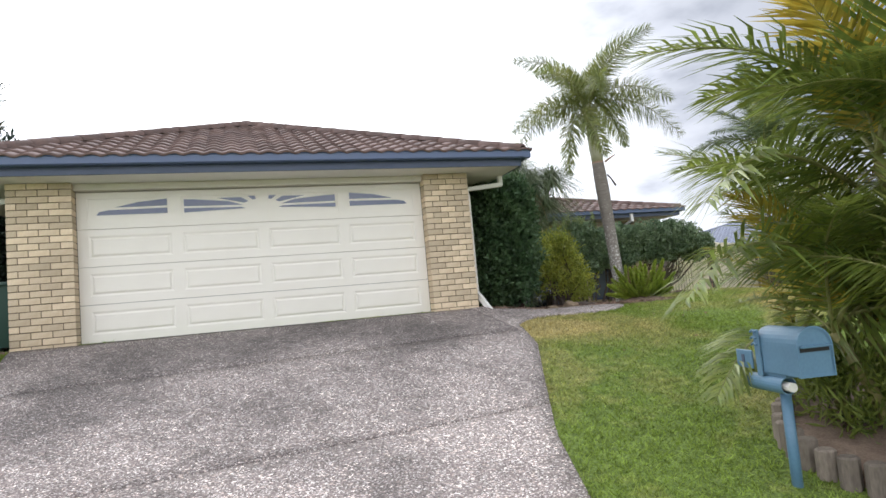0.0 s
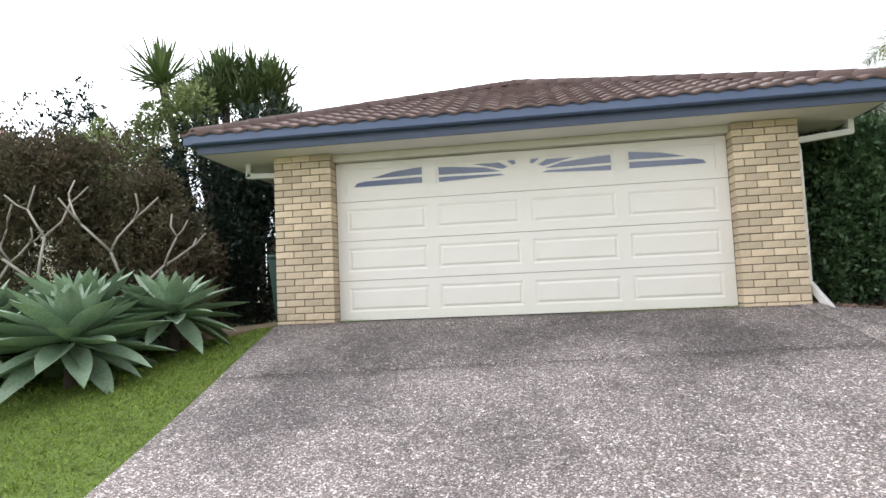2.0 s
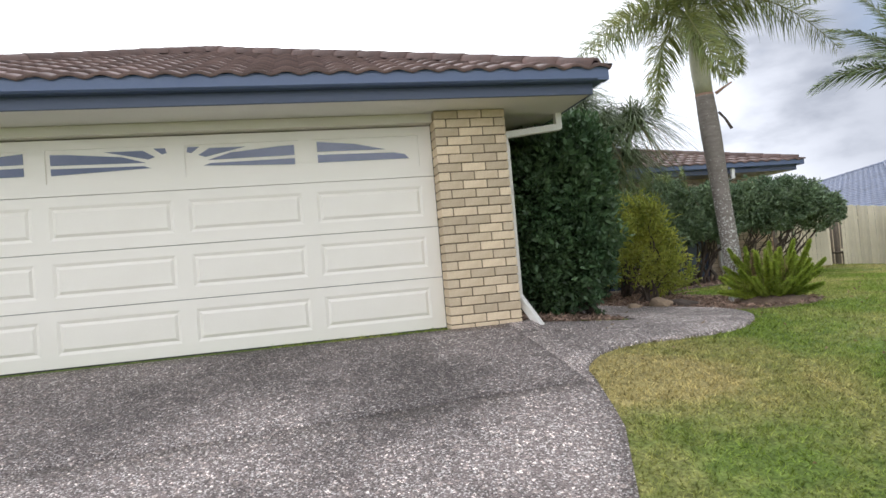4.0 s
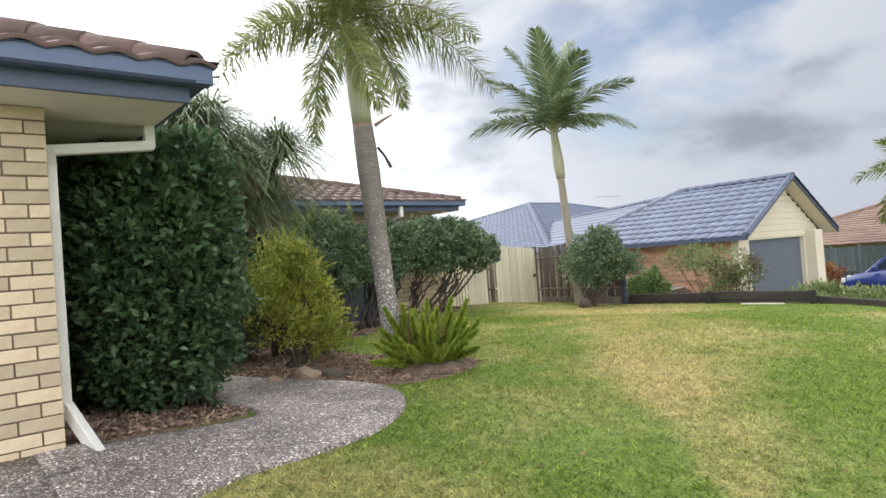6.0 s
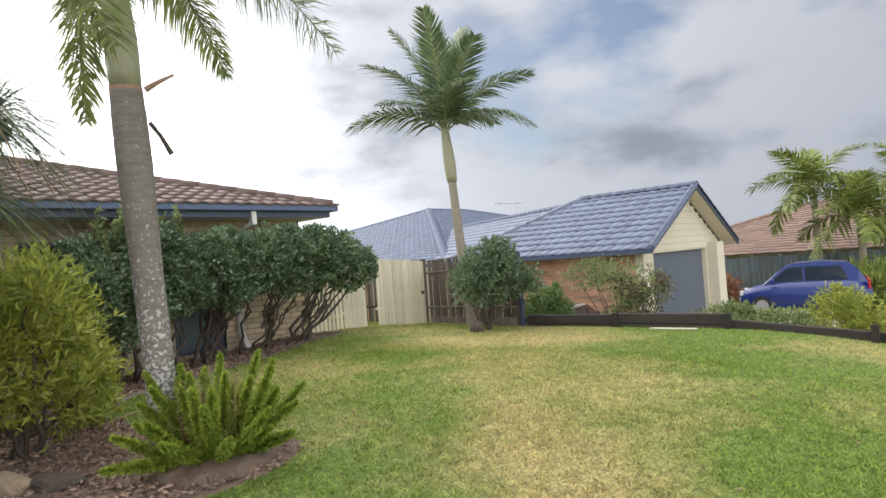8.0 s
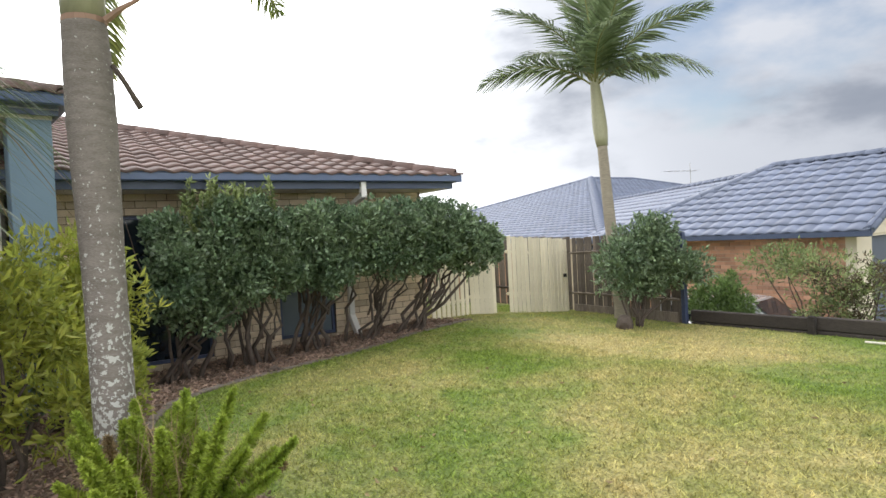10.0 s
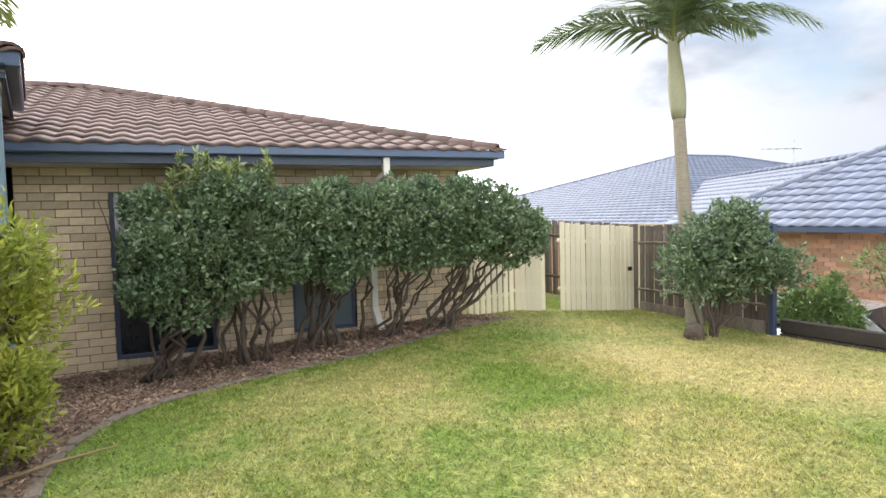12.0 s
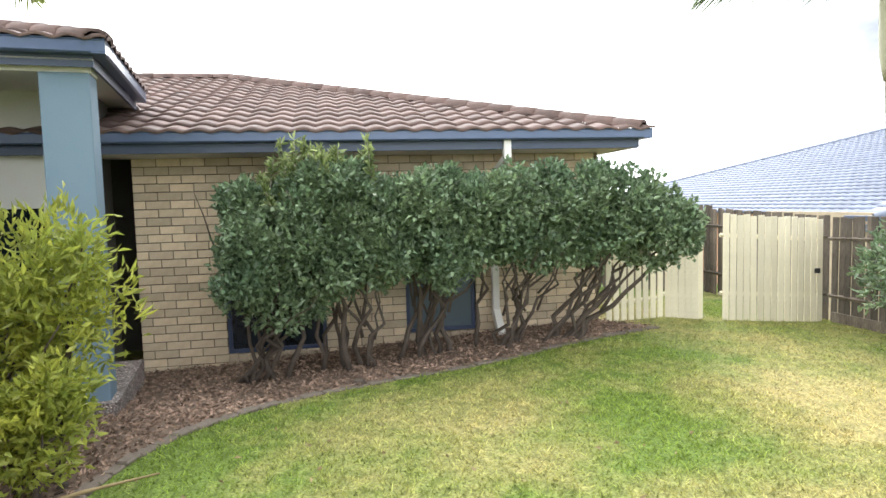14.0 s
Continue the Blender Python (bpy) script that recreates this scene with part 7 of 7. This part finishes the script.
# house beyond the left garden
lh = thing("red_roofed_house", "distant house with orange-red tiled roof", "house")
RTILE = shade("orange_red_roof_tile", (0.36, 0.12, 0.07), 0.7, (0.26, 0.10, 0.07), 3, 0.8, 25, 0.2, island=0.2)
part("wall", Geo().box(-34.5, 24.6, 0.5, -23.1, 36, 9.0), NCREAM, lh)
lr = part("roof", Geo().add([(-35.5, 24, 9.0), (-22.4, 24, 9.0), (-22.4, 37, 9.0), (-35.5, 37, 9.0), (-29, 30, 12.0), (-29, 31, 12.0)], [(0, 1, 4), (1, 2, 5, 4), (2, 3, 5), (3, 0, 4, 5)]), RTILE, lh)
lv = math.hypot(6.0, 3.0)
tiled_face(lr, "s", (-35.5, 24, 9.02), (1, 0, 0), (0, 6.0 / lv, 3.0 / lv), 13.1, lambda t: t * 0.97, lambda t: 13.1 - t * 0.97, 6.7, 0.5, 0.4, 3, RTILE, RTILE, 0)
part("gutter", Geo().box(-35.6, 23.85, 8.85, -22.3, 24.0, 9.02), WHITEPIPE, lh)

# dark timber fence that closes the left side passage
sf = thing("fence", "dark timber paling fence closing the side passage", "fence")
paling_run(sf, (-9.5, 15.0, 0), (-2.65, 15.0, 0), 3.0, 3.0, GREYWOOD, 0.10, 0.006, 0.5, lap=True)

# loose bits on the ground
wp = part("plastic_pipe", Geo().tube([(15.55, 10.15, land(15.55, 10.15) + 0.03), (15.6, 9.35, land(15.6, 9.35) + 0.03)], 0.015, 8), TRIM, None, smooth=True)
tagged(wp, "short white plastic pipe lying beside the sleepers", "pipe")
st = part("dry_frond_stalk", Geo().tube([(7.0, 11.55, land(7.0, 11.55) + 0.05), (7.35, 11.75, land(7.35, 11.75) + 0.07), (7.72, 11.98, land(7.72, 11.98) + 0.05)], [0.014, 0.012, 0.006], 6), L_DRY, None, smooth=True)
tagged(st, "dry straw-coloured fallen frond stalk on the mulch", "stick")

gf = part("floor", Geo().box(-2.38, 9.03, 1.05, 3.32, 15.9, 1.195), NDRIVE, None)
tagged(gf, "plain concrete floor inside the closed garage", "floor", kind="structure")


# ---- grass and litter ----
def inside(px, py, poly):
    """Which of many points lie inside an outline."""
    c = np.zeros(len(px), bool)
    n = len(poly)
    for i in range(n):
        (ax, ay), (bx, by) = poly[i], poly[(i + 1) % n]
        if ay == by:
            continue
        c ^= ((ay > py) != (by > py)) & (px < (bx - ax) * (py - ay) / (by - ay) + ax)
    return c


NO_GRASS = [[(a[0], a[1]) for a in LEFT_EDGE] + [(a[0], a[1]) for a in RIGHT_EDGE[::-1]], [tuple(p) for p in PATH_OUT] + [tuple(p) for p in PATH_IN[::-1]], [(CX + 1.2 * math.cos(t), CY + 1.0 * math.sin(t)) for t in np.linspace(0, 6.2, 30)]]
for a, b in BEDS:
    NO_GRASS.append([tuple(p) for p in a] + [tuple(p) for p in b[::-1]])
lx, ly = np.linspace(-8, 16.5, 99), np.linspace(-4, 17, 85)
LZ = np.array([[land(x, y) for x in lx] for y in ly])


def land_many(x, y):
    fx, fy = np.clip((x - lx[0]) / (lx[1] - lx[0]), 0, 97.99), np.clip((y - ly[0]) / (ly[1] - ly[0]), 0, 83.99)
    i, j = fx.astype(int), fy.astype(int)
    u, v = fx - i, fy - j
    return LZ[j, i] * (1 - u) * (1 - v) + LZ[j, i + 1] * u * (1 - v) + LZ[j + 1, i] * (1 - u) * v + LZ[j + 1, i + 1] * u * v




def grass(x0, y0, x1, y1, n, h, fade=False):
    """Short mown blades over a stretch of lawn, one mesh."""
    x, y = RNG.uniform(x0, x1, n), RNG.uniform(y0, y1, n)
    ok = np.ones(n, bool)
    for poly in NO_GRASS:
        ok &= ~inside(x, y, poly)
    patch = np.sin(x * 1.7 + 2.1 * np.sin(y * 0.9)) * np.sin(y * 1.3 + 1.4 * np.sin(x * 0.7))
    ok &= RNG.random(n) < 0.75 + 0.25 * patch
    rim = np.minimum.reduce([(x + 8.0), (y + 1.0) / 1.0 + 0.3 * (x < 1.2)]) if fade else np.ones(n)
    ok &= RNG.random(n) < np.clip(rim / 2.0, 0.0, 1.0)
    x, y = x[ok], y[ok]
    n = len(x)
    base = np.stack([x, y, land_many(x, y) - 0.004], 1)
    a = RNG.uniform(0, 2 * math.pi, n)
    side = np.stack([np.cos(a), np.sin(a), np.zeros(n)], 1) * RNG.uniform(0.003, 0.008, n)[:, None]
    clump = 0.5 + 0.5 * np.sin(x * 21 + 3 * np.sin(y * 8)) * np.sin(y * 19 + 3 * np.sin(x * 7))
    hh = h * RNG.uniform(0.35, 1.1, n) * (0.7 + 0.7 * clump)
    lean = RNG.normal(0, 0.9, (n, 2)) * hh[:, None]
    tip = base + np.stack([lean[:, 0], lean[:, 1], hh], 1)
    v = np.stack([base - side, base + side, tip], 1).reshape(-1, 3)
    me = np_mesh("grass", v, np.arange(3 * n).reshape(-1, 3), GRASS)
    return tagged(part("grass", me, None), "short mown lawn grass, green with dry yellow patches", "grass", kind="stuff")


grass(1.2, -1.0, 6.0, 9.5, 260000, 0.032, True)
grass(6.0, -1.0, 12.5, 15.0, 420000, 0.032, True)
grass(12.5, -1.0, 15.95, 17.5, 100000, 0.035, True)
grass(-8.0, -1.0, -1.5, 9.0, 170000, 0.04, True)

CHIP = shade("bark_chip", (0.36, 0.25, 0.185), 0.95, (0.17, 0.11, 0.08), 8, 0.8, 40, 0.2, island=0.55)


def chips(poly, n, size):
    """Bark chips and fallen leaves scattered over a bed, one mesh."""
    P = np.array(poly)
    x, y = RNG.uniform(P[:, 0].min(), P[:, 0].max(), n), RNG.uniform(P[:, 1].min(), P[:, 1].max(), n)
    ok = inside(x, y, poly)
    x, y = x[ok], y[ok]
    n = len(x)
    p = np.stack([x, y, land_many(x, y) + 0.02 + RNG.uniform(0, 0.02, n)], 1)
    d = RNG.normal(size=(n, 3)) * [1, 1, 0.3]
    v, t = leaf_arrays(p, d, size, size * 0.45, 0.2)
    return tagged(part("bark_litter", np_mesh("bark_litter", v, t, CHIP), None), "brown bark chips and dry fallen leaves", "mulch", kind="stuff")


for k, (a, b) in enumerate(BEDS[:2]):
    chips([tuple(p) for p in a] + [tuple(p) for p in b[::-1]], 6000 if k == 0 else 42000, 0.052)
# stray dry leaves on the lawn
n = 260
x, y = RNG.uniform(4, 14, n), RNG.uniform(5, 13, n)
v, t = leaf_arrays(np.stack([x, y, land_many(x, y) + 0.03], 1), RNG.normal(size=(n, 3)) * [1, 1, 0.2], 0.05, 0.022)
tagged(part("fallen_leaves", np_mesh("fallen_leaves", v, t, L_DRY), None), "scattered pale dry leaves on the lawn", "leaves", kind="stuff")


# ---- bricks ----
for a, b in (PIER_L, PIER_R):
    brick_courses(wall_1, a, b, 8.70, 0.95, 3.3, depth=0.215, limit=150)
brick_courses(wall_2, 6.57, 12.4, 15.85, 0.5, 3.3, HOLES, 0.11, 300, lambda x, z: x < 9.4 and z < 3.2, 0.265, 0.09)
